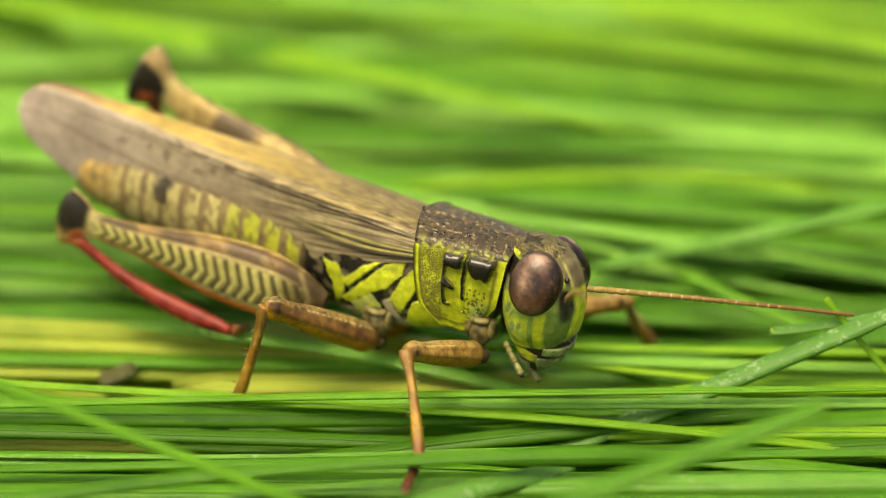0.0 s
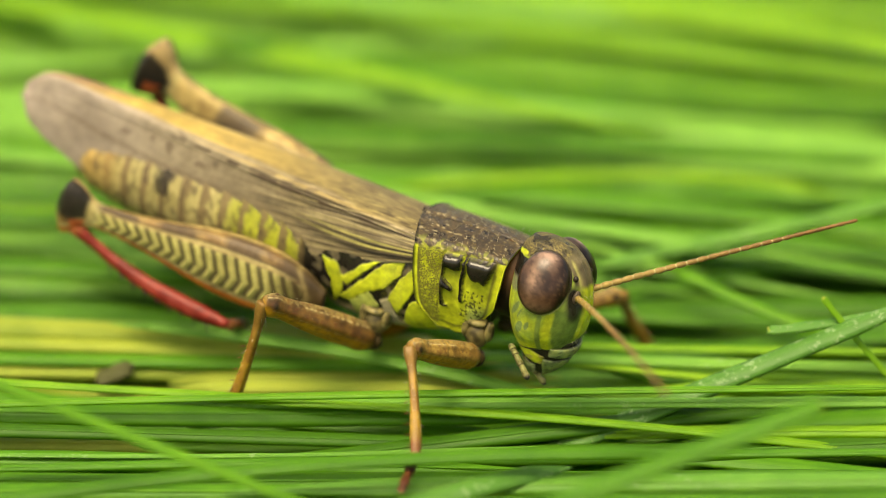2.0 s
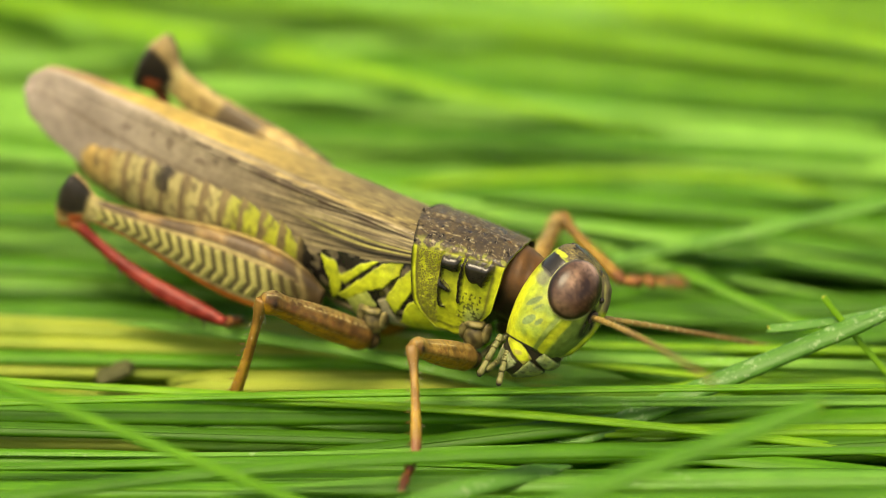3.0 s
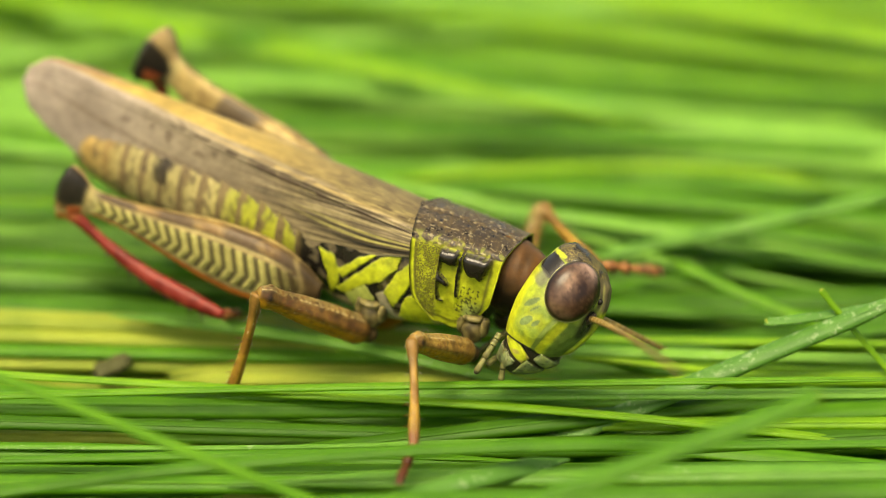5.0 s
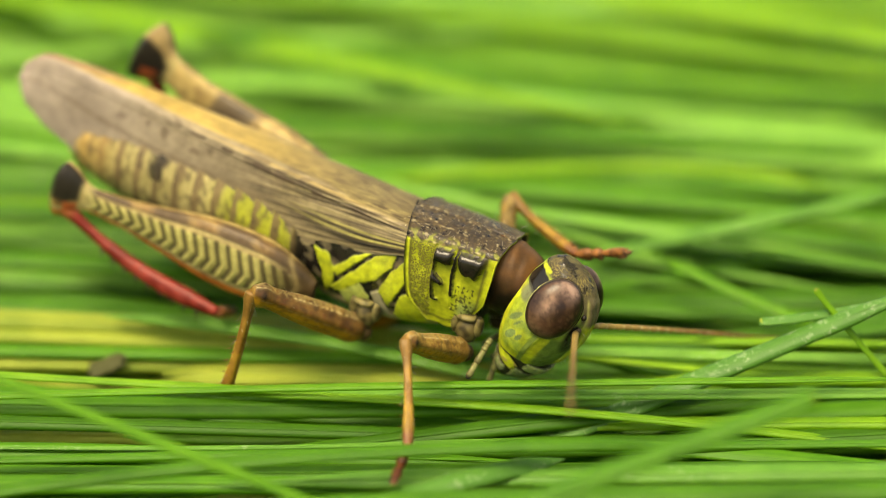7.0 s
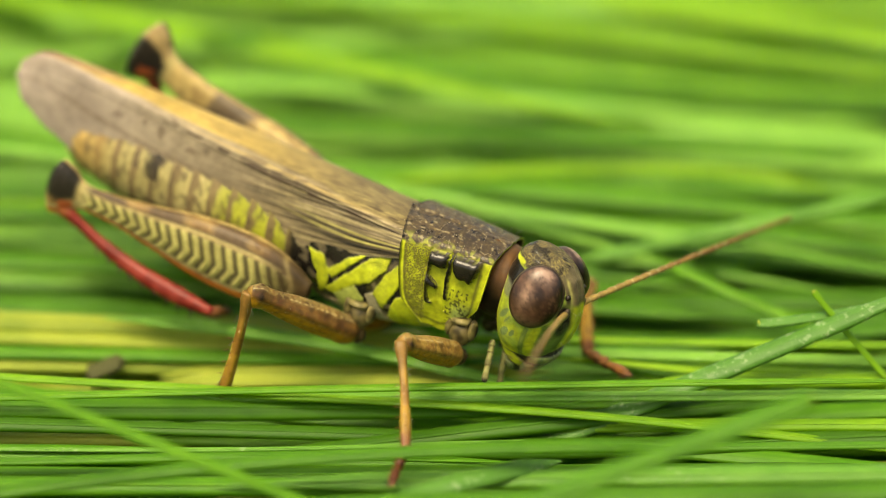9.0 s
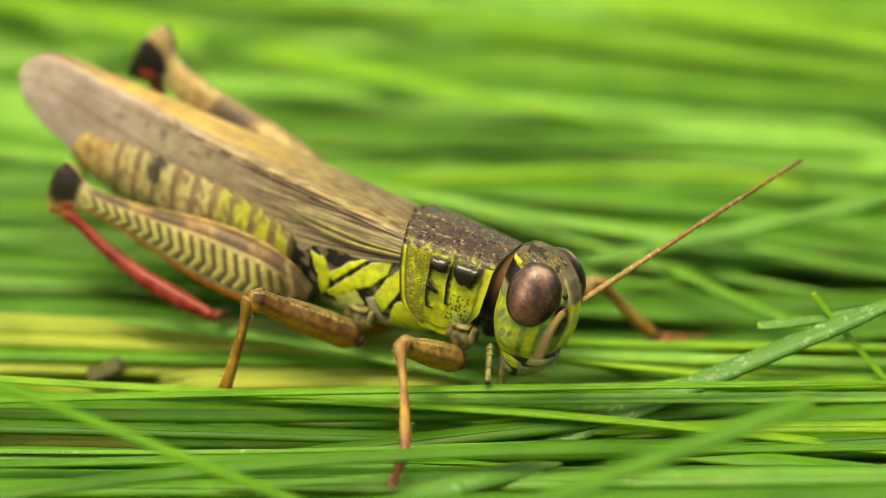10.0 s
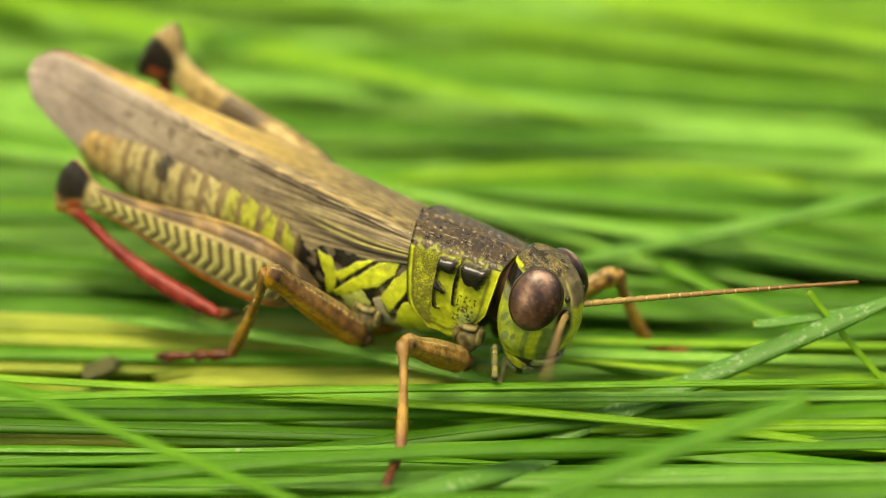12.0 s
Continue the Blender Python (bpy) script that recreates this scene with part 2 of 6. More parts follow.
def lump(cx, cy, cz, rx, ry, rz, e=.62, n=26, m=36, colour=None, edge=.78, edge_colour=(.035, .03, .015)):
    """A rounded plate with a dark seam round its rim."""
    t = np.linspace(0.02, np.pi - 0.02, n)[:, None]
    a = np.linspace(0, 2 * np.pi, m, endpoint=False)[None, :]
    p = lambda q: np.sign(q) * np.abs(q) ** e
    X, Y, Z = p(np.sin(t)) * p(np.cos(a)), p(np.sin(t)) * p(np.sin(a)), p(np.cos(t)) + 0 * a
    P = np.stack([cx + rx * X, cy + ry * Y, cz + rz * Z], -1)
    C = colour(P)
    C = blend(C, rgb(*edge_colour), step(edge, edge + .08, np.maximum(np.abs(X), np.abs(Z)) + 0 * Y))
    return sheet(P, True, True, C)


def spine(x, y, z, dx, dy, dz, r, colour, seg=5):
    """A thin pointed spine."""
    d = Vector((dx, dy, dz))
    e1 = d.orthogonal().normalized()
    e2 = d.cross(e1).normalized()
    ring = [np.array((x, y, z)) + r * (math.cos(k * 2 * math.pi / seg) * np.array(e1) + math.sin(k * 2 * math.pi / seg) * np.array(e2)) for k in range(seg)]
    v = np.array(ring + [np.array((x + dx, y + dy, z + dz))])
    f = [[k, (k + 1) % seg, seg] for k in range(seg)] + [list(range(seg))[::-1]]
    return v, f, np.tile(np.append(colour, 0), (seg + 1, 1))


# ---------------------------------------------------------------- the grasshopper
YELLOW = rgb(0.375, 0.42, 0.027)
OLIVE = rgb(0.24, 0.27, 0.06)
PALE = rgb(0.42, 0.36, 0.15)
BROWN = rgb(0.13, 0.095, 0.055)
DARK = rgb(0.013, 0.011, 0.008)
TAN = rgb(0.50, 0.33, 0.11)
ORANGE = rgb(0.42, 0.20, 0.035)
RUST = rgb(0.22, 0.08, 0.03)
RED = rgb(0.18, 0.026, 0.018)

grasshopper = new("grasshopper")
tagged(grasshopper, "red-legged grasshopper with yellow-green sides and brown wings, standing on grass", "grasshopper")


def with_mask(C, k):
    return np.concatenate([C, np.clip(k, 0, 1)[..., None]], -1)


def pronotum():
    s = np.linspace(0, 1, 120)[:, None]
    v = np.linspace(-1, 1, 240)[None, :]
    av = np.abs(v)
    yk = spline((0, .2, .33, .5, .75, 1), (0, .62, .97, 1.05, 1.03, .84))(av)
    zk = spline((0, .2, .33, .5, .75, 1), (.5, .36, -.05, -1.2, -2.7, -3.95))(av)
    xf = spline((0, .33, .6, .85, 1), (0.05, -.1, -.3, -.55, -.95))(av)
    xr = spline((0, .15, .33, .6, .85, 1), (-5.0, -4.75, -4.45, -4.2, -3.75, -3.0))(av)
    x = xf + (xr - xf) * s
    w = 1.72 + 0.5 * s
    rim = 0.05 * (step(0.03, 0.0, s) + step(0.97, 1.0, s))
    groove = -0.05 * (np.exp(-((x + 2.0) / 0.06) ** 2) + np.exp(-((x + 3.0) / 0.06) ** 2)) * (.3 + .7 * (av > .36)) * (av < .8)
    keel = 0.09 * np.exp(-(v / 0.018) ** 2) + 0.02 * np.exp(-((av - .3) / 0.02) ** 2)
    y = np.sign(v) * (yk * w + rim + groove)
    z = zk * (0.94 + 0.08 * s) + rim + groove + keel - .28 * (1 - s) ** 2 * step(.5, .2, av)
    z = z + step(.55, 1, av) * (.38 * np.exp(-(s / .22) ** 2) - .30 * np.exp(-((s - .5) / .26) ** 2))
    P = np.stack(np.broadcast_arrays(x, y, z), -1)
    n1, n2 = grain(P, 3.0), grain(P, 9.0, 5)
    X, Z, AV = P[..., 0], P[..., 2], np.broadcast_to(av, P.shape[:2])
    X2 = X + 0.10 * (n2 - .5)
    Z2 = Z + 0.10 * (n1 - .5)
    side = blend(YELLOW, YELLOW * 0.72, step(.45, .7, n1))
    side = blend(side, rgb(.30, .36, .10), step(-2.3, -3.2, Z) * step(-1.9, -1.5, X))
    C = side
    for poly in ([(-2.95, -.3), (-2.1, -.25), (-2.15, -.95), (-2.5, -1.0), (-2.9, -.8)],
                 [(-1.85, -.25), (-.55, -.3), (-.75, -1.0), (-1.0, -1.5), (-1.2, -1.25), (-1.5, -1.35), (-1.8, -1.0)],
                 [(-2.95, -1.5), (-2.5, -1.75), (-2.45, -2.0), (-3.0, -1.75)]):
        C = blend(C, DARK, inside(X2, Z2, poly))
    for pts, wd in (([(-2.95, -.4), (-2.95, -2.0), (-2.85, -2.6)], .1), ([(-1.95, -.3), (-2.05, -1.4), (-2.0, -2.4)], .09),
                    ([(-2.95, -1.5), (-2.5, -1.9)], .12), ([(-2.9, -2.7), (-2.6, -2.8)], .06)):
        C = blend(C, DARK, near_line(X2, Z2, pts, wd))
    C = blend(C, rgb(.17, .19, .02), step(.42, .7, n2) * step(-2.9, -3.1, X) * .5)
    C = blend(C, DARK, (n2 > .60) * (X > -2.0) * (X < -1.0) * (Z < -1.9) * .8)
    net = step(.74, .95, 1 - np.abs(2 * grain(P, 4.5, 3) - 1) * 1.6)
    dors = blend(blend(rgb(.040, .027, .013), rgb(.11, .072, .030), step(.3, .7, n1)), rgb(.26, .19, .06), net * step(.35, .7, n2) * .95)
    dors = blend(dors, rgb(.052, .036, .022), step(.56, .7, grain(P, 2.0, 12)) * .7)
    dors = blend(dors, YELLOW * .8, step(.5, .62, n1) * step(.30, .34, AV) * .55)
    dors = blend(dors, rgb(.02, .013, .008) * 2, step(.55, .68, grain(P, 5.0, 27)) * .6)
    dors = dors * .5
    dors = blend(dors, rgb(.30, .25, .14), step(.66, .78, grain(P * np.array((.8, 1.4, 1.4)), 6.0, 33)) * .75)
    # More yellow fringe along the edge, with its glints painted in.
    dors = blend(dors, YELLOW * .7, step(.54, .66, grain(P, 4.0, 41)) * step(.25, .34, AV) * .6)
    C = blend(C, dors, step(.385, .345, AV + 0.02 * (n1 - .5)))
    edge = np.maximum(step(.085, .06, s + 0 * av), np.maximum(step(.955, .97, s + 0 * av), step(.945, .965, av + 0 * s)))
    C = blend(C, rgb(.10, .09, .02), np.maximum(np.exp(-((s - .105) / .018) ** 2) + 0 * av, np.exp(-((s - .945) / .014) ** 2) + 0 * av) * (AV > .36) * .8)
    C = blend(C, rgb(.06, .055, .012), np.exp(-((av - .925) / .013) ** 2) * .8 + 0 * s)
    C = blend(C, YELLOW * 1.2, edge * (AV > .36))
    C = blend(C, DARK, np.maximum(np.maximum(step(.985, 1, s + 0 * av), step(.012, 0, s + 0 * av)), step(.985, 1, av + 0 * s)))
    pit = (step(-2.85, -3.05, X) * (AV > .37) + .12 * step(-1.7, -1.5, X) * (Z < -2.2)) * (1 - edge)
    shield = (C[..., 1] < .05) * (AV > .37) * (AV < .8)
    dome = shield.astype(float)
    for _ in range(14):
        dome = (dome + np.roll(dome, 1, 0) + np.roll(dome, -1, 0) + np.roll(dome, 1, 1) + np.roll(dome, -1, 1)) / 5
    P[..., 1] += np.sign(P[..., 1]) * .42 * dome * shield
    inner = P.copy()
    inner[..., 1] *= 0.93
    inner[..., 2] = (inner[..., 2] + 1) * 0.94 - 1
    D = np.tile(np.append(BROWN * .5, 0), P.shape[:2] + (1,))
    rims = []
    for sl in (np.s_[0], np.s_[-1], np.s_[:, 0], np.s_[:, -1]):
        R = np.stack([P[sl], inner[sl]])
        rims.append(sheet(R, C=np.tile(np.append(YELLOW * .6, 0), R.shape[:2] + (1,))))
    part("pronotum", [sheet(P, C=with_mask(C, pit)), sheet(inner, C=D)] + rims, CUT, grasshopper, "brown-backed yellow-green collar with black marks")


def thorax():
    s = np.linspace(0, 1, 240)[:, None]
    a = np.linspace(0, 2 * np.pi, 340, endpoint=False)[None, :]
    x = -1.0 - 8.6 * s
    w = spline((0, .3, .6, .85, 1), (1.45, 1.95, 2.15, 2.1, 1.95))(s)
    zt = spline((0, .5, 1), (-.5, -.25, .1))(s)
    zb = spline((0, .25, .5, .8, 1), (-3.9, -4.75, -5.05, -4.95, -4.3))(s)
    ca, sa = np.cos(a), np.sin(a)
    e = 0.8
    y = w * np.sign(sa) * np.abs(sa) ** e
    z = (zt + zb) / 2 + (zt - zb) / 2 * np.sign(ca) * np.abs(ca) ** e
    P = np.stack(np.broadcast_arrays(x, y, z), -1)
    n1, n2 = grain(P, 2.5, 3), grain(P, 7.0)
    X = P[..., 0] + .16 * (n1 - .5)
    Z = P[..., 2] + .12 * (grain(P, 2.0, 14) - .5)
    C = blend(DARK, rgb(.26, .21, .11), np.clip(step(-4.0, -4.5, Z) + .35 * step(.5, .7, n1), 0, 1))
    for poly, c in (([(-7.64, -3.68), (-6.79, -2.74), (-5.83, -1.77), (-5.04, -1.44), (-5.1, -2.05), (-5.72, -2.81), (-6.4, -3.11), (-7.28, -3.77)], YELLOW),
                    ([(-7.27, -3.9), (-6.39, -3.25), (-5.98, -3.75), (-6.2, -4.6), (-6.84, -4.6)], OLIVE * 1.5),
                    ([(-5.33, -3.18), (-4.96, -2.25), (-4.33, -1.61), (-4.0, -1.91), (-4.43, -2.82), (-4.91, -3.78)], YELLOW),
                    ([(-4.6, -4.3), (-4.37, -3.4), (-3.84, -2.9), (-3.2, -3.3), (-2.6, -4.3), (-4.1, -4.8)], YELLOW),
                    ([(-8.75, -2.2), (-8.14, -2.2), (-7.67, -2.86), (-7.8, -3.6), (-8.1, -4.1), (-8.3, -3.0)], YELLOW * .9),
                    ([(-7.72, -2.8), (-6.86, -2.0), (-6.4, -1.75), (-6.1, -1.7), (-6.94, -2.5), (-7.4, -3.0)], YELLOW * .95),
                    ([(-5.75, -3.55), (-5.43, -3.3), (-4.69, -4.8), (-5.2, -4.9)], rgb(.36, .32, .2)),
                    ([(-3.2, -3.8), (-1.2, -3.3), (-1.1, -4.3), (-3.0, -4.6)], OLIVE * 1.4)):
        gx, gz = sum(q[0] for q in poly) / len(poly), sum(q[1] for q in poly) / len(poly)
        poly = [(gx + 1.13 * (q[0] - gx), gz + 1.13 * (q[1] - gz)) for q in poly]
        C = blend(C, blend(c, c * rgb(.6, .66, .85), step(.5, .8, n1) * .6), inside(X, Z, poly))
    lift = (C[..., 1] > .2)
    P[..., 1] += np.sign(P[..., 1]) * .07 * lift
    part("thorax", [sheet(P, True, True, with_mask(C, .25 * (X > -5.8) * (X < -4.8)))], CUT, grasshopper, "yellow flank plates with black seams")


def neck():
    s = np.linspace(0, 1, 40)[:, None]
    a = np.linspace(0, 2 * np.pi, 48, endpoint=False)[None, :]
    x = -1.2 + 2.9 * s
    r = spline((0, .3, .6, .85, 1), (1.55, 1.6, 1.5, 1.25, .7))(s) * (1 + .006 * np.sin(s * 40 + 2 * np.sin(a)))
    y = r * np.sin(a)
    z = -1.45 - 0.75 * s**1.5 + 1.12 * r * np.cos(a)
    P = np.stack(np.broadcast_arrays(x, y, z), -1)
    C = blend(rgb(.098, .043, .010), rgb(.009, .006, .004), step(-.5, -1.9, P[..., 2] + .25 * P[..., 0]))
    C = blend(C, rgb(.050, .026, .009), step(.5, .75, grain(P, 1.4, 9)) * .6)
    part("neck", [sheet(P, True, True, C)], NECK, grasshopper, "bare reddish-brown neck skin")


def abdomen():
    s = np.linspace(0, 1, 260)[:, None]
    a = np.linspace(0, 2 * np.pi, 72, endpoint=False)[None, :]
    x = -9.0 - 13.6 * s
    ph = (s * 13.2) % 1.0
    r = spline((0, .2, .5, .8, .95, 1), (2.1, 2.2, 2.05, 1.6, 1.0, .45))(s) * (1 + .045 * (ph - .5))
    zc = spline((0, .5, 1), (-2.2, -1.85, -1.05))(s)
    y = r * np.sin(a) * .95
    z = zc + 1.12 * r * np.cos(a)
    P = np.stack(np.broadcast_arrays(x, y, z), -1)
    n1 = grain(P, 2.0, 2)
    PH = np.broadcast_to(ph, P.shape[:2])
    S = np.broadcast_to(s, P.shape[:2])
    C = blend(PALE * .8, YELLOW * .9, step(.22, .08, np.abs(S - .2)) * .8)
    C = blend(C, rgb(.16, .115, .055), step(.50, .72, PH + .5 * (n1 - .5)) * step(1.04, .94, PH) * .95)
    C = blend(C, DARK, step(.035, .015, np.abs(S - .60 + .04 * (n1 - .5))) * (P[..., 2] > zc + .2) * .9)
    C = blend(C, TAN * .9, step(.72, .9, S) * .8)
    C = blend(C, BROWN * .6, step(.5, .75, grain(P, 3.2, 8)) * .7) * .8
    C = blend(C, DARK, step(.075, .045, S + .02 * (n1 - .5)))
    bits = [sheet(P, True, True, C)]
    tip = lambda P, u, a: blend(TAN, BROWN, u)
    for sy in (-1, 1):
        v, f, c = limb(.5, spline((0, .5, 1), (.3, .22, .05)), colour=tip, n=10, m=8)
        v = v * np.array((-1, 1, 1)) + np.array((-22.3, .3 * sy, -1.0))
        bits.append((v, f, c))
    part("abdomen", bits, CUT_LEG, grasshopper, "ringed pale yellow abdomen with dark bars")


def tegmen(sy, lift):
    """One folded forewing: a dorsal strip and a deep side panel, thin, with raised veins."""
    L = 21.0
    s = np.linspace(0, 1, 300)[:, None]
    v = np.linspace(0, 1, 110)[None, :]
    x = -4.1 - L * s
    zr = spline((0, .15, .5, 1), (.12, .5, 1.3, 2.75))(s)
    w = spline((0, .3, .7, 1), (1.75, 1.6, 1.0, .35))(s)
    drop = spline((0, .15, .4, .7, .88, .95, .985, 1), (1.3, 2.45, 3.6, 4.15, 3.55, 2.9, 2.1, 1.1))(s)
    top = spline((0, .8, .9, .96, 1), (0, 0, .1, .4, 1.15))(s)
    t1 = np.clip(v / .34, 0, 1)
    t2 = np.clip((v - .34) / .66, 0, 1)
    y = w * np.sin(t1 * np.pi / 2) ** .9 + .38 * np.sin(t2 * np.pi * .6)
    z = zr + lift - top - .42 * t1 ** 2.2 - (drop - .42 - top * .6) * t2
    z = z - .05 * s
    vein = (np.abs(np.sin(v * np.pi * 15 + .6 * np.sin(s * 7))) ** 8) * .018 * (1 - .8 * step(.2, .5, s)) + .03 * np.exp(-((v - .36) / .012) ** 2)
    y = y + vein
    P = np.stack(np.broadcast_arrays(x, sy * y, z), -1)
    V, S = np.broadcast_to(v, P.shape[:2]), np.broadcast_to(s, P.shape[:2])
    st = P * np.array((.35, 2.2, 2.2))
    n1, n2 = grain(st, 1.3, 1), grain(P, 1.1, 7)
    n3 = grain(st, 3.5, 4)
    fine = grain(P * np.array((.25, 6, 6)), 1.5, 21)
    dors = blend(rgb(.44, .315, .085), rgb(.36, .255, .075), step(.4, .7, n1))
    dors = blend(dors, rgb(.125, .100, .045), step(.6, .12, S) * .92)
    dors = blend(dors, rgb(.055, .035, .018), step(.45, .0, S) * step(.5, .66, n3) * .85)
    dors = blend(dors, rgb(.36, .29, .11), step(.45, .1, S) * step(.58, .70, fine) * .4)
    dors = blend(dors, rgb(.22, .175, .10), step(.78, .95, S))
    lat = blend(rgb(.115, .092, .050), rgb(.20, .158, .092), step(.35, .65, n1))
    lat = blend(lat, blend(rgb(.255, .208, .145), rgb(.29, .24, .20), step(.55, .85, S)), step(.25, .6, S) * .9)
    lat = blend(lat, rgb(.19, .15, .09), step(.55, .75, V) * step(.75, .45, S) * .6)
    lat = blend(lat, rgb(.040, .028, .015), step(.54, .64, fine) * (.75 - .70 * step(.2, .5, S)))
    lat = blend(lat, rgb(.34, .28, .14), step(.44, .36, fine) * .55 * step(.55, .2, S))
    C = blend(dors, lat, step(.12, .20, V + .03 * (n1 - .5) - .10 * step(.30, .05, S)))
    C = blend(C, rgb(.10, .07, .04), np.exp(-((V - .66 + .10 * S) / .02) ** 2) * step(.25, .45, S) * .45)
    C = blend(C, rgb(.36, .26, .075), np.exp(-((V - .25) / .03) ** 2) * step(.0, .2, S) * step(.7, .4, S) * .55)
    C = blend(C, rgb(.07, .048, .024), step(.35, .0, S) * step(.58, .72, V) * step(.97, .9, V) * .6)
    bow = .72 - .22 * step(0, .5, S)
    k = 1 + .8 * step(.35, 0, S)
    for off, tone, wd in ((.085, DARK, .035), (-.03, rgb(.33, .30, .09), .012), (.0, DARK, .014), (.03, rgb(.36, .33, .10), .012)):
        C = blend(C, tone, np.exp(-((V - bow - off * k) / (wd * k)) ** 2) * step(.36, .12, S))
    C = blend(C, DARK * 1.5, np.exp(-((V - .42 + .06 * step(.3, 0, S)) / .02) ** 2) * step(.3, .1, S) * .7)
    row = np.exp(-((V - .36 - .02 * np.sin(S * 9)) / .03) ** 2)
    C = blend(C, rgb(.05, .032, .02), row * step(.42, .54, n2 + .3 * (n3 - .5)) * step(.72, .55, S) * .9)
    C = blend(C, rgb(.06, .04, .028), step(.64, .74, grain(P, 1.6, 11) + .1 * (n3 - .5)) * (V > .22) * (V < .5) * (S > .25) * (S < .75) * .5)
    C = blend(C, BROWN * .8, (np.abs(np.sin(V * np.pi * 15 + .6 * np.sin(S * 7))) < .22) * (V > .3) * .35 * step(.35, .6, n3) * step(.5, .2, S))
    C = blend(C, rgb(.34, .29, .17), step(.955, .985, V) * step(.3, .1, S) * .8)
    cell = (np.abs(np.sin(S * 190 + 3 * np.sin(V * 30))) < .16) * (V > .3)
    C = blend(C, BROWN * .7, cell * step(.2, .4, S) * step(.7, .5, S) * .12)
    C = blend(C, rgb(.22, .12, .075), step(.72, .9, S) * step(.16, .06, V) * .8)
    C = C * .78
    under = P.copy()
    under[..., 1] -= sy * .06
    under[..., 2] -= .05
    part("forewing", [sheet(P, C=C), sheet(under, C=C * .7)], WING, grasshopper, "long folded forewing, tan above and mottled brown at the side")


def hind_leg(sy, hip, knee, foot, stout=1.0):
    """Femur with herringbone ridges, red tibia; outward is sy along y."""
    d = Vector(knee) - Vector(hip)
    L = d.length
    rad = spline((0, .06, .15, .28, .42, .6, .78, .88, .94, .98, 1), (.5, .95, 1.4, 1.58, 1.45, 1.0, .66, .70, 1.22, 1.2, .6))
    n, m = 240, 72
    u = np.linspace(0, 1, n)[:, None]
    a = np.linspace(0, 2 * np.pi, m, endpoint=False)[None, :]
    r = rad(u) * stout
    zz = r * np.cos(a)
    out = sy * -1
    yo = np.sin(a)
    k = zz / np.maximum(r, .01)
    ph = (u * L * 1.75 - 1.15 * np.abs(k + .1)) % 1.0
    field = (k > -.54) * (k < .57) * (yo > 0) * (u > .07) * (u < .87)
    ridge = .07 * field * np.sin(np.pi * np.clip(ph / .6, 0, 1))
    y = (.52 * r * np.sign(yo) * np.abs(yo) ** .7 + ridge) * 1.0
    P = np.stack(np.broadcast_arrays(u * L, out * y, zz), -1)
    U, K, PH, F = [np.broadcast_to(q, (n, m)) for q in (u, k, ph, field)]
    n1 = grain(P, 2.0, 6)
    C = blend(rgb(.19, .125, .045), rgb(.13, .075, .028), step(.4, .7, n1) * .9)
    C = blend(C, rgb(.29, .265, .09), F * 1.0)
    C = blend(C, rgb(.050, .040, .02), F * step(.46, .56, PH) * step(1.02, .95, PH) * .9)
    C = blend(C, rgb(.40, .12, .022), step(-.66, -.72, K))
    C = blend(C, rgb(.36, .31, .14), np.maximum(np.exp(-((K - .62) / .05) ** 2), np.exp(-((K + .60) / .05) ** 2)) * (U > .1) * .9)
    C = blend(C, rgb(.05, .035, .018), np.exp(-((K - .72) / .04) ** 2) * (U > .05) * .6)
    top = step(.6, .7, K)
    for c0 in (.1, .3, .55, .78):
        C = blend(C, rgb(.05, .032, .018), top * step(.10, .05, np.abs(U - c0 + .05 * (n1 - .5))) * .85)
    C = blend(C, blend(rgb(.32, .24, .09), rgb(.20, .14, .055), step(.4, .65, n1)), np.broadcast_to((yo <= 0), (n, m)) * .9)
    C = blend(C, rgb(.06, .045, .03), np.broadcast_to(yo <= -.1, (n, m)) * step(.09, .06, np.abs(U - .60)) * .9)
    C = blend(C, PALE * .7, step(.05, .02, np.abs(U - .88)) * .7)
    C = blend(C, DARK * 1.4, step(.875, .90, U) * step(-.45, -.15, K + .3 * (n1 - .5)))
    C = blend(C, rgb(.26, .19, .085), step(.86, .885, U) * np.broadcast_to(yo <= 0, (n, m)) * step(.5, .7, K))
    C = blend(C, DARK * 1.3, step(.85, .88, U) * np.broadcast_to(yo <= 0, (n, m)) * step(.5, .35, K))
    C = blend(C, rgb(.30, .07, .025), step(.03, .015, np.abs(U - .915)) * (K < -.3))
    C = blend(C, rgb(.045, .030, .014), step(.20, .06, U + .06 * (n1 - .5)) * .92)
    C = blend(C, rgb(.22, .17, .07), np.exp(-((U - .055 - .05 * K * K) / .012) ** 2) * .7)
    leg = part("hind_leg", [sheet(P, True, True, C)], CUT_LEG, grasshopper, "stout hind thigh with black herringbone bars")
    leg.matrix_basis = segment(hip, knee)
    inv = leg.matrix_basis.inverted()
    kl, fl = inv @ (Vector((knee[0] + .1, knee[1], knee[2] - .55)) * MM), inv @ (Vector(foot) * MM)
    T = (fl - kl).length / MM

    def tc(P, u, a):
        c = blend(RED, RED * rgb(.6, .4, .4), step(.35, .7, grain(P, 2.0)))
        c = blend(c, rgb(.45, .16, .06), step(.16, .06, u))
        return blend(c, DARK, step(.05, .0, u))
    bits = [limb(T, spline((0, .05, .12, .5, .85, 1), (.4, .5, .36, .37, .42, .24)), .85, 40, 16, bend=lambda u: -.6 * np.sin(np.pi * u), colour=tc)]
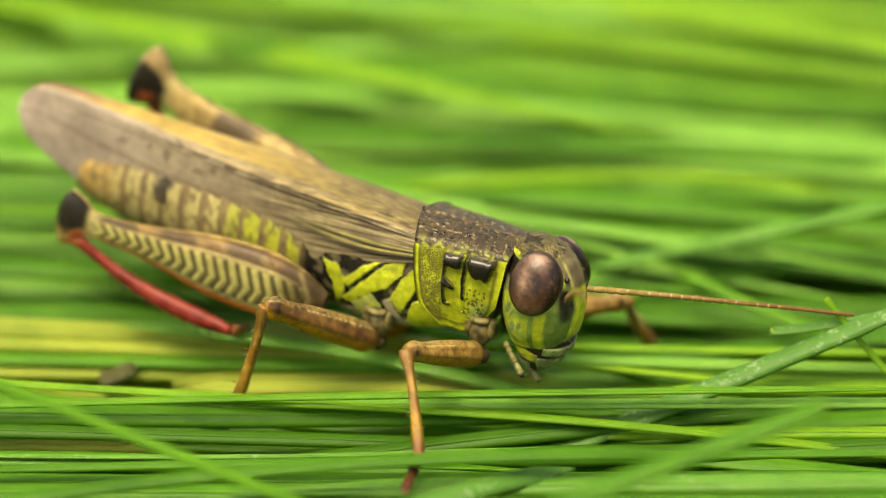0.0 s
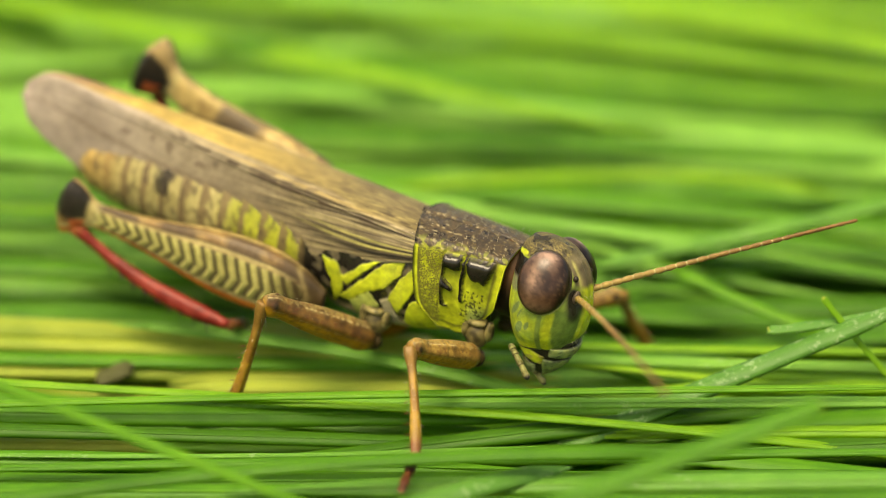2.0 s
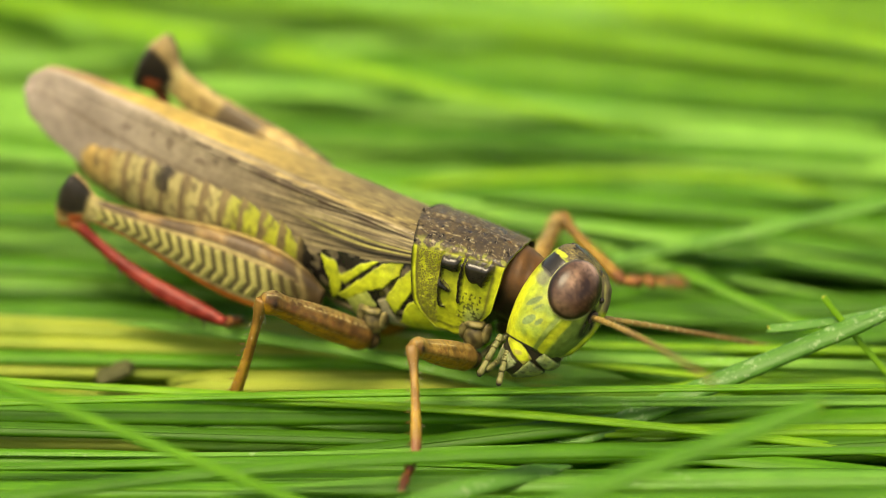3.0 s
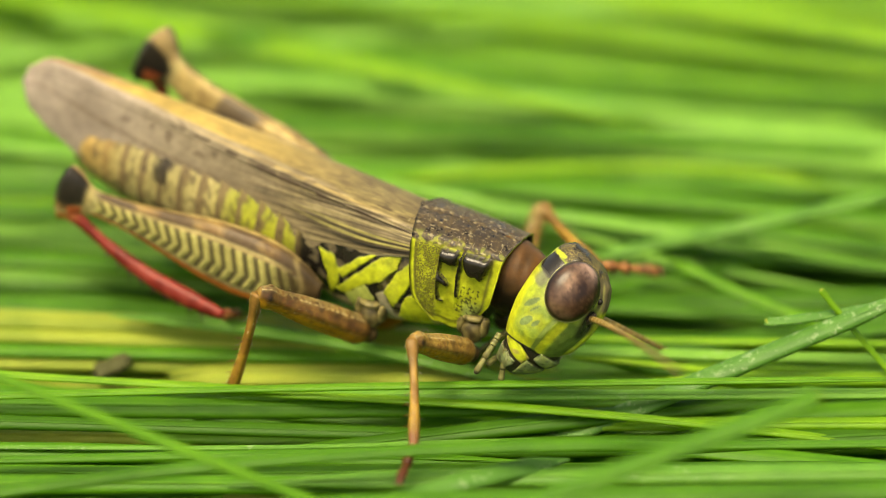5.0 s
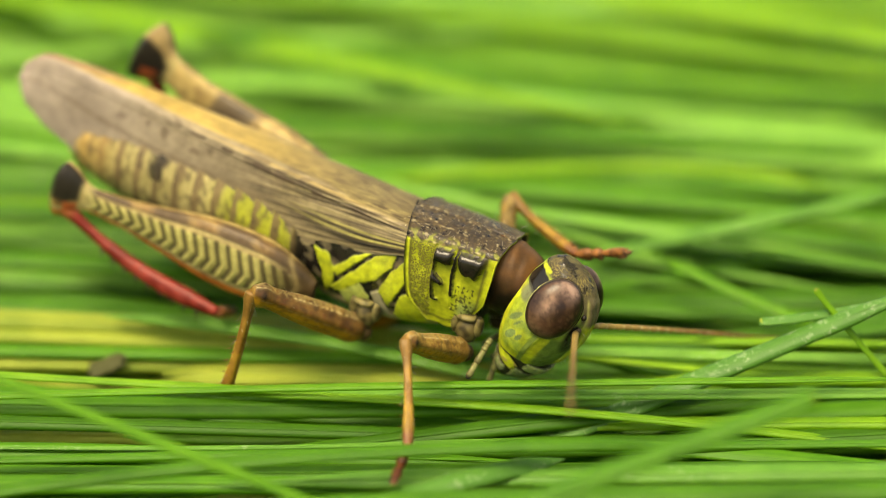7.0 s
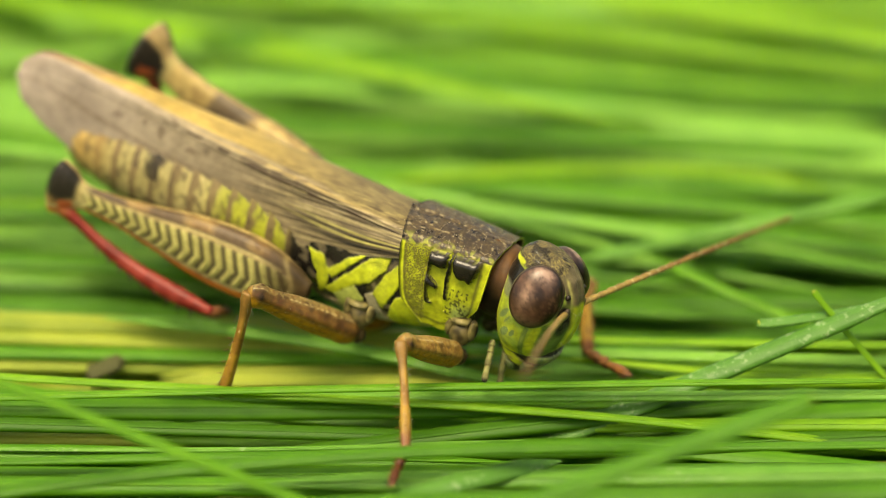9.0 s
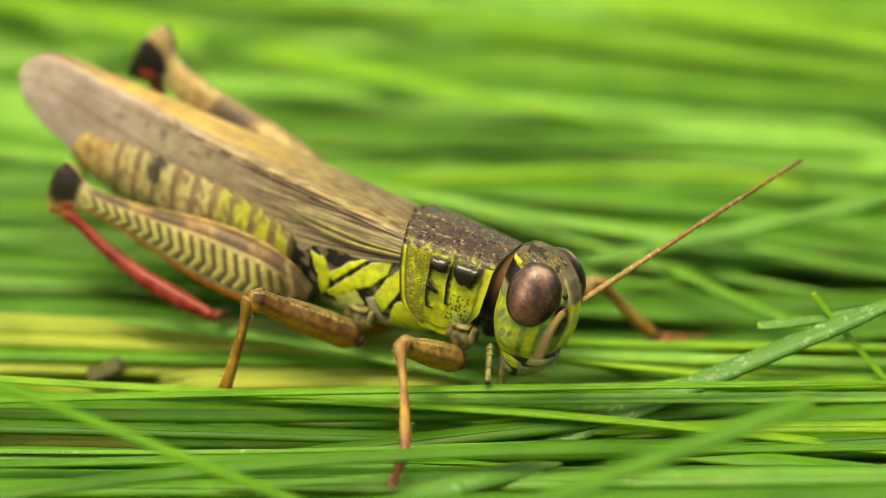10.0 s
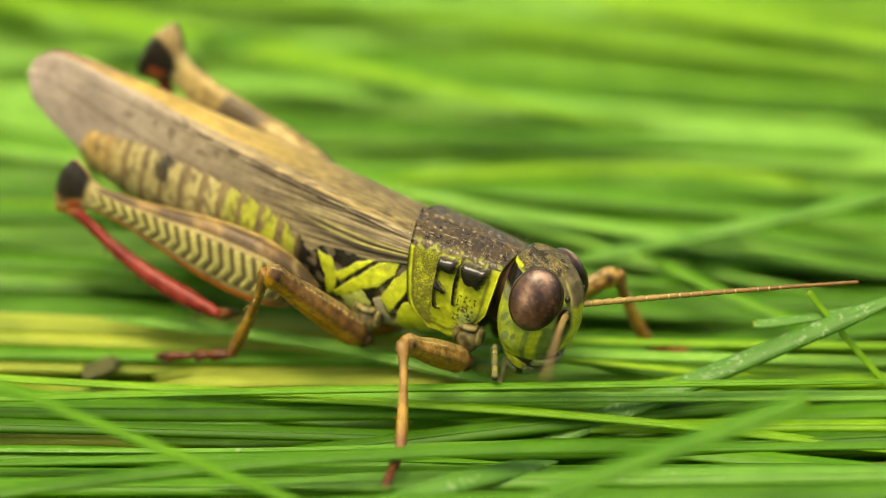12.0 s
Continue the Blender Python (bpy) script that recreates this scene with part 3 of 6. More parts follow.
    for i in range(9):
        for q in (-1, 1):
            x = T * (.34 + .07 * i)
            bits.append(spine(x, .2 * q, -.2 - .6 * math.sin(math.pi * x / T), .4, .22 * q, -.42, .05, rgb(.05, .02, .02)))
    tib = part("tibia", bits, CUT_LEG, leg, "bright red spiny shin")
    tib.matrix_basis = segment(kl / MM, fl / MM)
    bits = []
    x = 0.0
    for ln, rr in ((1.0, .26), (.5, .24), (1.4, .2)):
        v, f, c = limb(ln, spline((0, .3, .8, 1), (rr * .6, rr, rr * 1.05, rr * .6)), .9, 12, 12, colour=lambda P, u, a: blend(RUST, DARK, u * .6))
        bits.append((v + np.array((x, 0, 0)), f, c))
        x += ln * .95
    for q in (-1, 1):
        bits.append(spine(x, .1 * q, 0, .45, .25 * q, -.25, .07, DARK))
    tar = part("tarsus", bits, CUT_LEG, leg, "reddish-brown jointed foot")
    fwd = inv.to_3x3() @ Vector((-.1, .95, -.35))
    tar.matrix_basis = segment(fl / MM, fl / MM + fwd)
    return leg


def segment(a, b, up=(0, 0, 1)):
    """The pose of a limb from a to b, in millimetres, with its upper side towards up."""
    a, b = Vector(a), Vector(b)
    x = (b - a).normalized()
    y = Vector(up).cross(x).normalized()
    z = x.cross(y)
    m = Matrix((x, y, z)).transposed().to_4x4()
    m.translation = a * MM
    return m


def walking_leg(name, lf, lt, la, foot=(.095, .03, .011)):
    """Front or middle leg: the thigh is the part, shin and foot are pieces of it; each lies along its own +x."""
    def fc(P, u, a):
        n1, n2 = grain(P, 2.2, lf), grain(P, 6.0, lf)
        c = blend(rgb(.125, .066, .017), rgb(.055, .028, .009), step(.3, .65, n1)) if name == "middle_leg" else blend(rgb(.28, .175, .045), rgb(.17, .098, .026), step(.3, .65, n1))
        c = blend(c, rgb(.22, .18, .07), step(.45, .95, np.cos(a)) * step(.3, .6, n2) * .7)
        c = blend(c, RUST * .5, step(.56, .75, n2) * .6)
        c = blend(c, rgb(.30, .155, .014), step(.1, -.6, np.cos(a)) * .9)
        c = blend(c, rgb(.05, .028, .012), np.exp(-((np.cos(a) + .15) / .10) ** 2) * step(.05, .2, u) * step(.95, .8, u) * .22)
        c = blend(c, rgb(.05, .028, .012), np.exp(-((np.cos(a) - .55) / .07) ** 2) * step(.05, .2, u) * .35)
        c = blend(c, rgb(.012, .008, .006), np.exp(-(((u - .93) / .03) ** 2 + ((np.cos(a) - .1) / .35) ** 2)) * 1.2)
        for q in (.78, -.30):
            c = blend(c, rgb(.40, .33, .17), np.exp(-((np.cos(a) - q) / .035) ** 2) * step(.40, .6, n2) * step(.03, .15, u) * .7)
        c = blend(c, rgb(.04, .024, .011), step(.60, .72, grain(P, 4.0, lf + 3)) * .45)
        return blend(c, rgb(.05, .03, .015), step(.06, .0, u) * .8)

    stout = .88 if name == "front_leg" else 1.0
    bits = [limb(lf, spline((0, .05, .2, .6, .85, .94, 1), tuple(stout * r for r in (.46, .62, .66, .60, .50, .55, .36))), .82, 90, 48, colour=fc, bump=lambda u, a: 1 + (.07 * np.cos(4 * a) + .03 * np.cos(8 * a)) * np.sin(np.pi * u) ** .5),
            ball(-.12, 0, -.02, .40, .40, .42, colour=lambda P: np.tile(rgb(.05, .034, .014), P.shape[:2] + (1,)))]
    rng = random.Random(round(lf * 100 + lt * 10))
    for _ in range(60):
        u, a = rng.random(), rng.uniform(0, 6.28)
        bits.append(spine(u * lf, .5 * math.sin(a), .58 * math.cos(a), .12, .12 * math.sin(a), .12 * math.cos(a), .007, rgb(.3, .26, .16), 3))
    leg = part(name, bits, CUT_LEG, grasshopper, "orange-brown mottled leg")

    def tc(P, u, a):
        c = blend(rgb(.24, .145, .018), rgb(.135, .07, .01), step(.4, .7, grain(P, 2.4, 3)))
        c = blend(c, rgb(.13, .075, .018), step(.5, .05, u))
        c = blend(c, rgb(.04, .022, .01), np.exp(-((np.cos(a) - .2) / .14) ** 2) * step(.6, .3, grain(P, 3.0, 8)) * .7)
        c = blend(c, rgb(.14, .045, .015), step(.78, .96, u))
        return blend(c, rgb(.22, .11, .03), step(.5, .8, np.abs(np.sin(a * 2))) * .35)
    bits = [limb(lt, spline((0, .05, .15, .5, .9, 1), (.30, .33, .25, .225, .265, .22)), .9, 60, 36, colour=tc, bump=lambda u, a: 1 + .07 * np.cos(4 * a + .8),
                 bend=lambda u: .12 * np.sin(u * np.pi))]
    for i in range(6):
        for q in (-1, 1):
            bits.append(spine(lt * (.4 + .1 * i), .16 * q, -.15, .12, .12 * q, -.26, .03, rgb(.18, .08, .03)))
    for _ in range(60):
        u, a = rng.random(), rng.uniform(0, 6.28)
        bits.append(spine(u * lt, .27 * math.sin(a), .3 * math.cos(a) + .12 * math.sin(u * 3.14), .14, .16 * math.sin(a), .16 * math.cos(a), .010, rgb(.45, .4, .28), 3))
    tib = part("tibia", bits, CUT_LEG, leg)
    bits, x = [], 0.0
    for ln, rr in ((.30, .23), (.22, .22), (.48, .2)):
        ln *= la
        v, f, c = limb(ln, spline((0, .2, .75, 1), (rr * .6, rr * .85, rr * 1.1, rr * .7)), 1.0, 14, 14,
                       colour=lambda P, u, a: blend(rgb(*foot), rgb(*foot) * .4, step(.35, .65, grain(P, 4.0))))
        bits.append((v + np.array((x, 0, -.03 * x)), f, c))
        bits.append(ball(x + ln * .75, 0, -.2 - .03 * x, ln * .22, .16, .12, 8, 10, colour=lambda P: np.tile(rgb(.11, .05, .022), P.shape[:2] + (1,))))
        x += ln * .93
    for q in (-1, 1):
        bits.append(spine(x - .05, .1 * q, .02, .34, .2 * q, -.2, .06, DARK))
    bits.append(ball(x + .12, 0, -.1, .2, .17, .1, 8, 12, colour=lambda P: np.tile(rgb(.10, .045, .02), P.shape[:2] + (1,))))
    tar = part("tarsus", bits, CUT_LEG, leg, "reddish-brown jointed foot with claws")
    return leg, tib, tar


def jaw_section(z):
    """Front, back and half width of the mouth below the face."""
    st = (-1.5, -2.1, -2.7, -3.3, -3.9)
    return [spline(st, q)(z) for q in ((2.32, 2.26, 2.05, 1.72, 1.2), (-1.0, -.62, -.3, 0, .2), (1.70, 1.44, 1.22, .98, .6))]


def jaw_plate(a0, a1, z0, z1, colour, slant=0.0, taper=0.0, n=30, m=44):
    """A plate of the mouth between two angles round it, its edges sunk into dark seams."""
    s = np.linspace(0, 1, n)[:, None]
    t = np.linspace(-1, 1, m)[None, :]
    half = (a1 - a0) / 2 * (1 - taper * s ** 2)
    a = np.radians((a0 + a1) / 2 + half * t)
    z = z0 + (z1 - z0) * (s * (1 - .14 * t * t)) - slant * (t * np.sign(a1) * .5 + .5) * (1 - .5 * s)
    xf, xb, w = jaw_section(z)
    ca, sa = np.cos(a), np.sin(a)
    cx, hx = (xf + xb) / 2, (xf - xb) / 2
    d = np.minimum(np.minimum(s, 1 - s) * abs(z1 - z0), (1 - np.abs(t)) * np.abs(np.radians(half)) * 1.3)
    r = 1 + .075 * (1 - np.exp(-d / .09)) - .12 * np.exp(-d / .03)
    P = np.stack(np.broadcast_arrays(cx + hx * r * ca, w * r * sa, z), -1)
    C = blend(colour(P), rgb(.018, .015, .008), step(.075, .03, d + 0 * t))
    return sheet(P, C=C)


def head_part():
    n, m = 170, 220
    s = np.linspace(0, 1, n)[:, None]
    a = np.linspace(0, 2 * np.pi, m, endpoint=False)[None, :]
    z = 2.5 - 4.6 * (s * s * (3 - 2 * s) * .35 + s * .65)
    st = (2.5, 2.42, 2.2, 1.8, 1.2, .3, -.7, -1.5, -2.1)
    front = spline(st, (.35, .85, 1.3, 1.7, 2.05, 2.3, 2.34, 2.24, 2.08))
    xf = front(z)
    xb = spline(st, (-.45, -.85, -1.15, -1.38, -1.45, -1.45, -1.22, -.75, -.35))(z)
    w = spline(st, (.12, .5, .82, 1.08, 1.38, 1.8, 1.98, 1.86, 1.5))(z)
    ca, sa = np.cos(a), np.sin(a)
    e = .97
    x = (xf + xb) / 2 + (xf - xb) / 2 * np.sign(ca) * np.abs(ca) ** e
    y = w * np.sign(sa) * np.abs(sa) ** e
    P = np.stack(np.broadcast_arrays(x, y, z), -1)
    X, Y, Z = P[..., 0], np.abs(P[..., 1]), P[..., 2]
    face = step(1.05, 1.55, X)
    costa = step(.52, .36, Y) * face * step(-1.7, -1.2, Z)
    P[..., 0] += .12 * costa - .07 * step(.2, .1, Y) * face * step(-1.0, .2, Z) * step(2.3, 1.9, Z)
    socket = np.exp(-(((Y - .66) / .28) ** 2 + ((Z - .63) / .42) ** 2)) * face
    P[..., 0] -= .18 * socket
    P[..., 1] += np.sign(P[..., 1]) * .06 * np.exp(-((X - 1.15) / .12) ** 2) * step(-1.6, -1.0, Z) * step(.2, -.4, Z)
    P[..., 2] -= .34 * np.maximum(0, 1.3 - P[..., 0]) * step(.5, 1.0, s + 0 * a)
    n1, n2 = grain(P, 2.2, 8), grain(P, 6.0, 8)
    C = blend(rgb(.275, .345, .028), rgb(.165, .245, .040), step(.35, .7, n1) * .8)
    C = blend(C, rgb(.28, .36, .10), step(1.5, 1.9, X) * step(.5, .7, Y + 0 * X) * .6)
    C = blend(C, rgb(.20, .27, .06), np.exp(-(((X - .35) / .9) ** 2 + ((Z + .15) / .5) ** 2)) * (Y > .8) * .6 * step(.3, .6, n2))
    for cx, cz, rx, rz, lean in ((.12, -1.30, .20, .36, .25), (-.30, -.55, .15, .42, .35), (.52, -1.05, .12, .24, .2), (.02, -.62, .06, .3, .3)):
        u1, w1 = (X - cx) - lean * (Z - cz), Z - cz
        spot = np.exp(-((u1 / rx) ** 2 + (w1 / rz) ** 2) ** 2) * (Y > .8)
        C = blend(C, rgb(.36, .39, .05), np.clip(np.exp(-((u1 / (rx * 1.5)) ** 2 + (w1 / (rz * 1.3)) ** 2) ** 2) * (Y > .8), 0, 1) * .5)
        C = blend(C, rgb(.105, .16, .06), step(.35, .55, spot) * .9)
    C = blend(C, YELLOW * 1.15, step(-.80, -1.0, X + .3 * np.maximum(0, Z) + .45 * np.minimum(0, Z + .4)) * (Z < .5))
    C = blend(C, YELLOW, costa * .7)
    C = blend(C, DARK * 1.3, np.clip(np.exp(-(((Y - .80) / .34) ** 2 + ((Z - .34) / .66) ** 2) ** 1.5) * face * 2.4, 0, 1))
    crown = step(1.62, 1.82, Z + .5 * (n1 - .5) - .16 * X)
    mott = blend(blend(rgb(.022, .015, .009), rgb(.085, .06, .03), step(.35, .65, n1)), rgb(.40, .33, .10), step(.76, .92, 1 - np.abs(2 * grain(P, 6.5, 2) - 1) * 1.7) * step(.3, .55, n1) * .9) * .65
    C = blend(C, mott, crown)
    C = blend(C, blend(rgb(.05, .038, .02), rgb(.13, .105, .055), n1), step(.80, .66, Y) * step(.98, 1.25, Z) * step(.9, 1.2, X))
    C = blend(C, rgb(.33, .31, .10), np.exp(-((Y - .50) / .05) ** 2) * step(.6, 1.2, Z) * step(1.1, 1.4, X) * .8)
    C = blend(C, YELLOW * 1.15, step(.25, .6, np.exp(-(((X + 1.0) / .30) ** 2 + ((Z - 1.66 - .25 * (X + 1.0)) / .13) ** 2)) + .4 * (n2 - .5)) * (Y > .35))
    C = blend(C, DARK, step(.3, .5, np.exp(-(((X + .85) / .72) ** 2 + ((Z - 1.08) / .50) ** 4)) + .3 * (n2 - .5)) * (Y > .4))
    C = blend(C, rgb(.13, .13, .085), np.clip(np.exp(-(((X + .80) / .30) ** 2 + ((Z - .38) / .28) ** 4)) * (Y > .4) * 1.8, 0, 1) * .8)
    C = blend(C, YELLOW * 1.15, step(.86, .93, s + 0 * a) * step(1.2, .8, X))
    C = blend(C, rgb(.03, .025, .02), step(.965, .985, s + 0 * a))
    C = blend(C, rgb(.10, .155, .035), near_line(Z, X, [(-.4, 1.02), (-1.2, 1.08), (-2.0, 1.2)], .15) * (Y > .8) * .8)
    C = blend(C, YELLOW * 1.1, near_line(Z, X, [(-.2, 1.42), (-1.2, 1.40), (-1.9, 1.42)], .2) * (Y > .7) * .8)
    C = blend(C, rgb(.080, .135, .026), step(1.48, 1.62, X + .08 * Z) * step(.42, .56, Y) * step(.3, -.1, Z) * .85)
    C = blend(C, DARK * 1.3, np.exp(-(((Y - .88) / .34) ** 2 + ((Z - .02) / .50) ** 2) ** 2) * face)
    zc = np.linspace(-1.7, -3.8, 24)[:, None]
    cf, cb, cw = jaw_section(zc)
    core = np.stack(np.broadcast_arrays((cf + cb) / 2 + (cf - cb) / 2 * .96 * ca, cw * .96 * sa, zc), -1)
    core = sheet(core, True, True, np.tile(rgb(.03, .026, .014), core.shape[:2] + (1,)))
    head = part("head", [sheet(P, True, True, with_mask(C, .15 * crown)), core], CUT, grasshopper, "yellow-green head with mottled brown crown")

    def iris(P):
        u, w = P[..., 0] / 1.162, P[..., 2] / 1.442
        n = grain(P, 1.3, 31)
        c = blend(rgb(.040, .021, .011), rgb(.090, .052, .030), step(.35, .7, n))
        # Pale rear spot and top: mottling with the sky's reflection painted in.
        c = blend(c, rgb(.40, .30, .22), np.exp(-(((u + .36) / .28) ** 2 + ((w - .0) / .42) ** 2)) * .8)
        c = blend(c, rgb(.50, .40, .33), np.exp(-(((u - .05) / .6) ** 2 + ((w - .80) / .26) ** 2)) * .9)
        c = blend(c, rgb(.17, .135, .08), step(-.5, -.95, w) * .8)
        c = blend(c, rgb(.016, .008, .006), step(.42, .66, .7 * grain(P, 1.6, 5) + .12 + .42 * np.exp(-(((u - .12) / .24) ** 2 + ((w - .22) / .3) ** 2)) - .12) * .85)
        c = blend(c, rgb(.012, .007, .005), step(.25, .75, u + .15 * w) * .92)
        c = blend(c, rgb(.17, .115, .07), step(.56, .68, grain(P, 7.0, 9)) * .4)
        c = blend(c, rgb(.02, .010, .007), step(.58, .7, grain(P, 6.0, 19)) * .5)
        return blend(c, rgb(.012, .008, .006), step(.82, .97, u * u + w * w) * .8) * np.array((.56, .48, .46))

    def rim_tone(P):
        return blend(rgb(.04, .03, .015), rgb(.34, .34, .13), step(.5, -.2, P[..., 2] + .5 * P[..., 0]))

    palps = {}
    for sy in (-1, 1):
        eye = part("eye", [ball(0, 0, 0, 1.162, .69, 1.442, 48, 72, colour=iris)], EYE_M, head, "large glossy brown compound eye")
        seat = Euler((radians(28.5 * sy), radians(-2.9), radians(-17.8 * sy))).to_matrix().to_4x4()
        eye.matrix_basis = Matrix.Translation((.595 * MM, 1.442 * sy * MM, 1.03 * MM)) @ seat
        rim = part("eye_rim", [ball(0, 0, 0, 1.20, .30, 1.485, 24, 64, colour=rim_tone)], CUT_LEG, head, "thin pale ridge round the eye")
        rim.matrix_basis = Matrix.Translation((.595 * MM, 1.33 * sy * MM, 1.0 * MM)) @ seat
        part("ocellus", [ball(1.70, .645 * sy, 1.44, .14, .13, .15, 12, 18, colour=lambda P: np.tile(rgb(.02, .015, .01), P.shape[:2] + (1,)))], EYE_M, head, "tiny dark simple eye")
        part("antenna_socket", [ball(1.96, .66 * sy, .60, .16, .27, .36, 12, 18, colour=lambda P: np.tile(rgb(.06, .045, .03), P.shape[:2] + (1,)))], CUT_LEG, head)
        part("mandible", [jaw_plate(sy * 63, sy * 142, -2.02, -2.9, lambda P: blend(YELLOW * 1.1, rgb(.30, .27, .06), step(.45, .7, grain(P, 3.0))), slant=.5)], CUT, head, "yellow jaw with dark seams")
        part("maxilla", [jaw_plate(sy * 76, sy * 118, -2.98, -3.75, lambda P: blend(rgb(.24, .26, .13), rgb(.14, .15, .06), step(.4, .7, grain(P, 3.5))), slant=.3),
                         jaw_plate(sy * 121, sy * 170, -3.0, -3.7, lambda P: blend(rgb(.28, .27, .15), rgb(.14, .13, .05), step(.4, .7, grain(P, 3.5, 4))), slant=.3)], CUT, head, "grey-green pads beside the jaw")
        # palps, in joints
        for name, ln, x0, y0, z0, thick in (("palp", 2.1, -.35, 1.12, -2.75, 1.15), ("lip_palp", 1.6, .3, .8, -3.1, 1.1)):
            bits, pos = [], 0.0
            for share in (.16, .16, .32, .36):
                seg_l = ln * share
                v, f, c = limb(seg_l, spline((0, .12, .5, .85, 1), (.095 * thick, .115 * thick, .12 * thick, .135 * thick, .10 * thick)), 1.0, 14, 14,
                               colour=lambda P, u, a: blend(blend(rgb(.15, .15, .055), rgb(.09, .085, .03), step(.4, .7, grain(P, 5.0))), rgb(.07, .062, .026), step(.86, .98, u) + step(.1, 0, u)))
                bits.append((v + np.array((pos, 0, 0)), f, c))
                pos += seg_l * .97
            bits.append(ball(pos - .03, 0, 0, .13, .13, .13, 8, 12, colour=lambda P: np.tile(DARK * 1.5, P.shape[:2] + (1,))))
            pal = part(name, bits, CUT_LEG, head, "pale jointed mouth feeler with a dark tip")
            pal.matrix_basis = segment((x0, y0 * sy, z0), (x0 - .15, (y0 + .12) * sy, z0 - 1.0), (1, 0, 0))
            palps[name, sy] = pal
    grey = lambda P: blend(blend(rgb(.17, .21, .09), rgb(.27, .31, .10), step(.4, .7, grain(P, 3.0))), rgb(.05, .05, .025), step(.6, .68, grain(P, 5.0, 2)) * .7)
    part("clypeus", [jaw_plate(-60, 60, -1.9, -2.6, grey)], CUT, head, "grey-green plate above the lip")
    lip = lambda P: blend(grey(P), rgb(.05, .05, .025), np.exp(-(P[..., 1] / .04) ** 2))
    part("labrum", [jaw_plate(-72, 72, -2.62, -3.88, lip, taper=.35)], CUT, head, "grey-green upper lip")
    part("labium", [jaw_plate(78, 282, -3.1, -3.85, grey, taper=.1)], CUT, head, "grey-green lower lip")
    rng = random.Random(4)
    hairs = []
    for _ in range(80):
        zz = rng.uniform(-2.3, .9)
        yy = rng.uniform(-.5, .5)
        xx = float(front(np.array(zz))) - .18 * abs(yy)
        hairs.append(spine(xx, yy, zz, rng.uniform(.12, .34), rng.uniform(-.15, .15), rng.uniform(-.3, .05), .009, rgb(.5, .5, .4), 3))
    part("face_hair", hairs, HAIR, head)
    return head, palps["palp", -1], palps["lip_palp", -1]


def antenna(head, bend, name="antenna"):
    """Twenty-four short joints along +x, thinning to the tip; bend: how far the tip drops."""
    L, k = 12.4, 25

    def ac(P, u, a):
        c = blend(rgb(.21, .145, .045), rgb(.125, .062, .019), step(.02, .8, u))
        return blend(c, rgb(.42, .36, .19), (step(.90, .96, (u * k) % 1.0) + step(.05, .02, (u * k) % 1.0)) * .7 * step(.36, .6, grain(P, 1.1, 17)) * step(1.05, .7, u))
    bits = [limb(L, lambda u: .148 - .068 * u, 1.0, k * 8 + 1, 12, lambda u: -bend * u ** 1.6,
                 lambda u, a: .74 + .34 * np.sin(np.pi * np.clip(((u * k) % 1.0) * 1.02, 0, 1)) ** .5, ac)]
    return part(name, bits, CUT_LEG, head, "jointed orange-brown feeler")


def coxa(x, y, z):
    tone = lambda P: blend(rgb(.10, .08, .03), rgb(.035, .028, .012), step(.4, .7, grain(P, 3.0)))
    pale = lambda P: blend(rgb(.16, .135, .05), rgb(.07, .058, .022), step(.42, .7, grain(P, 4.0)))
    part("coxa", [lump(x, y * .98, z + .5, .55, .5, .62, 1.0, colour=tone, edge=.85), lump(x - .55, y * .98, z + .85, .24, .36, .62, 1.0, colour=pale, edge=.8),
                  lump(x - .05, y * 1.02, z + 1.15, .52, .42, .2, 1.0, colour=pale, edge=.8),
                  lump(x + .55, y * .98, z + .8, .2, .36, .5, 1.0, colour=pale, edge=.8)], CUT_LEG, grasshopper)


def back_hair():
    rng = random.Random(9)
    bits = []
    for _ in range(130):
        x, y = rng.uniform(-5, -.1), rng.uniform(-1.9, 1.9)
        z = .45 - .12 * y * y
        bits.append(spine(x, y, z, rng.uniform(-.1, .25), rng.uniform(-.15, .15), rng.uniform(.1, .28), .0045, rgb(.42, .39, .30), 3))
    part("back_hair", bits, HAIR, grasshopper)


pronotum()
thorax()
neck()
abdomen()
tegmen(-1, .05)
tegmen(1, 0.0)
hind_leg(-1, (-8.3, -2.6, -4.0), (-21.5, -3.2, -2.45), (-12.4, -3.7, -5.95))
hind_leg(1, (-8.2, 2.4, -3.2), (-21.0, 3.4, 2.65), (-13.5, 4.2, -5.5), 1.22)
back_hair()
for hip in ((-1.2, -1.5, -4.6), (-6.0, -1.9, -5.2), (-1.0, 1.5, -4.4), (-5.8, 1.8, -5.2)):
    coxa(*hip)
head, palp_outer, palp_inner = head_part()
feeler_near = antenna(head, 1.5)
feeler_far = antenna(head, 0.3)
front_near = walking_leg("front_leg", 4.6, 5.1, 2.6)
front_far = walking_leg("front_leg", 5.8, 4.6, 3.0, (.22, .09, .028))
mid_near = walking_leg("middle_leg", 6.0, 6.0, 3.6)
mid_far = walking_leg("middle_leg", 6.0, 6.0, 3.6)


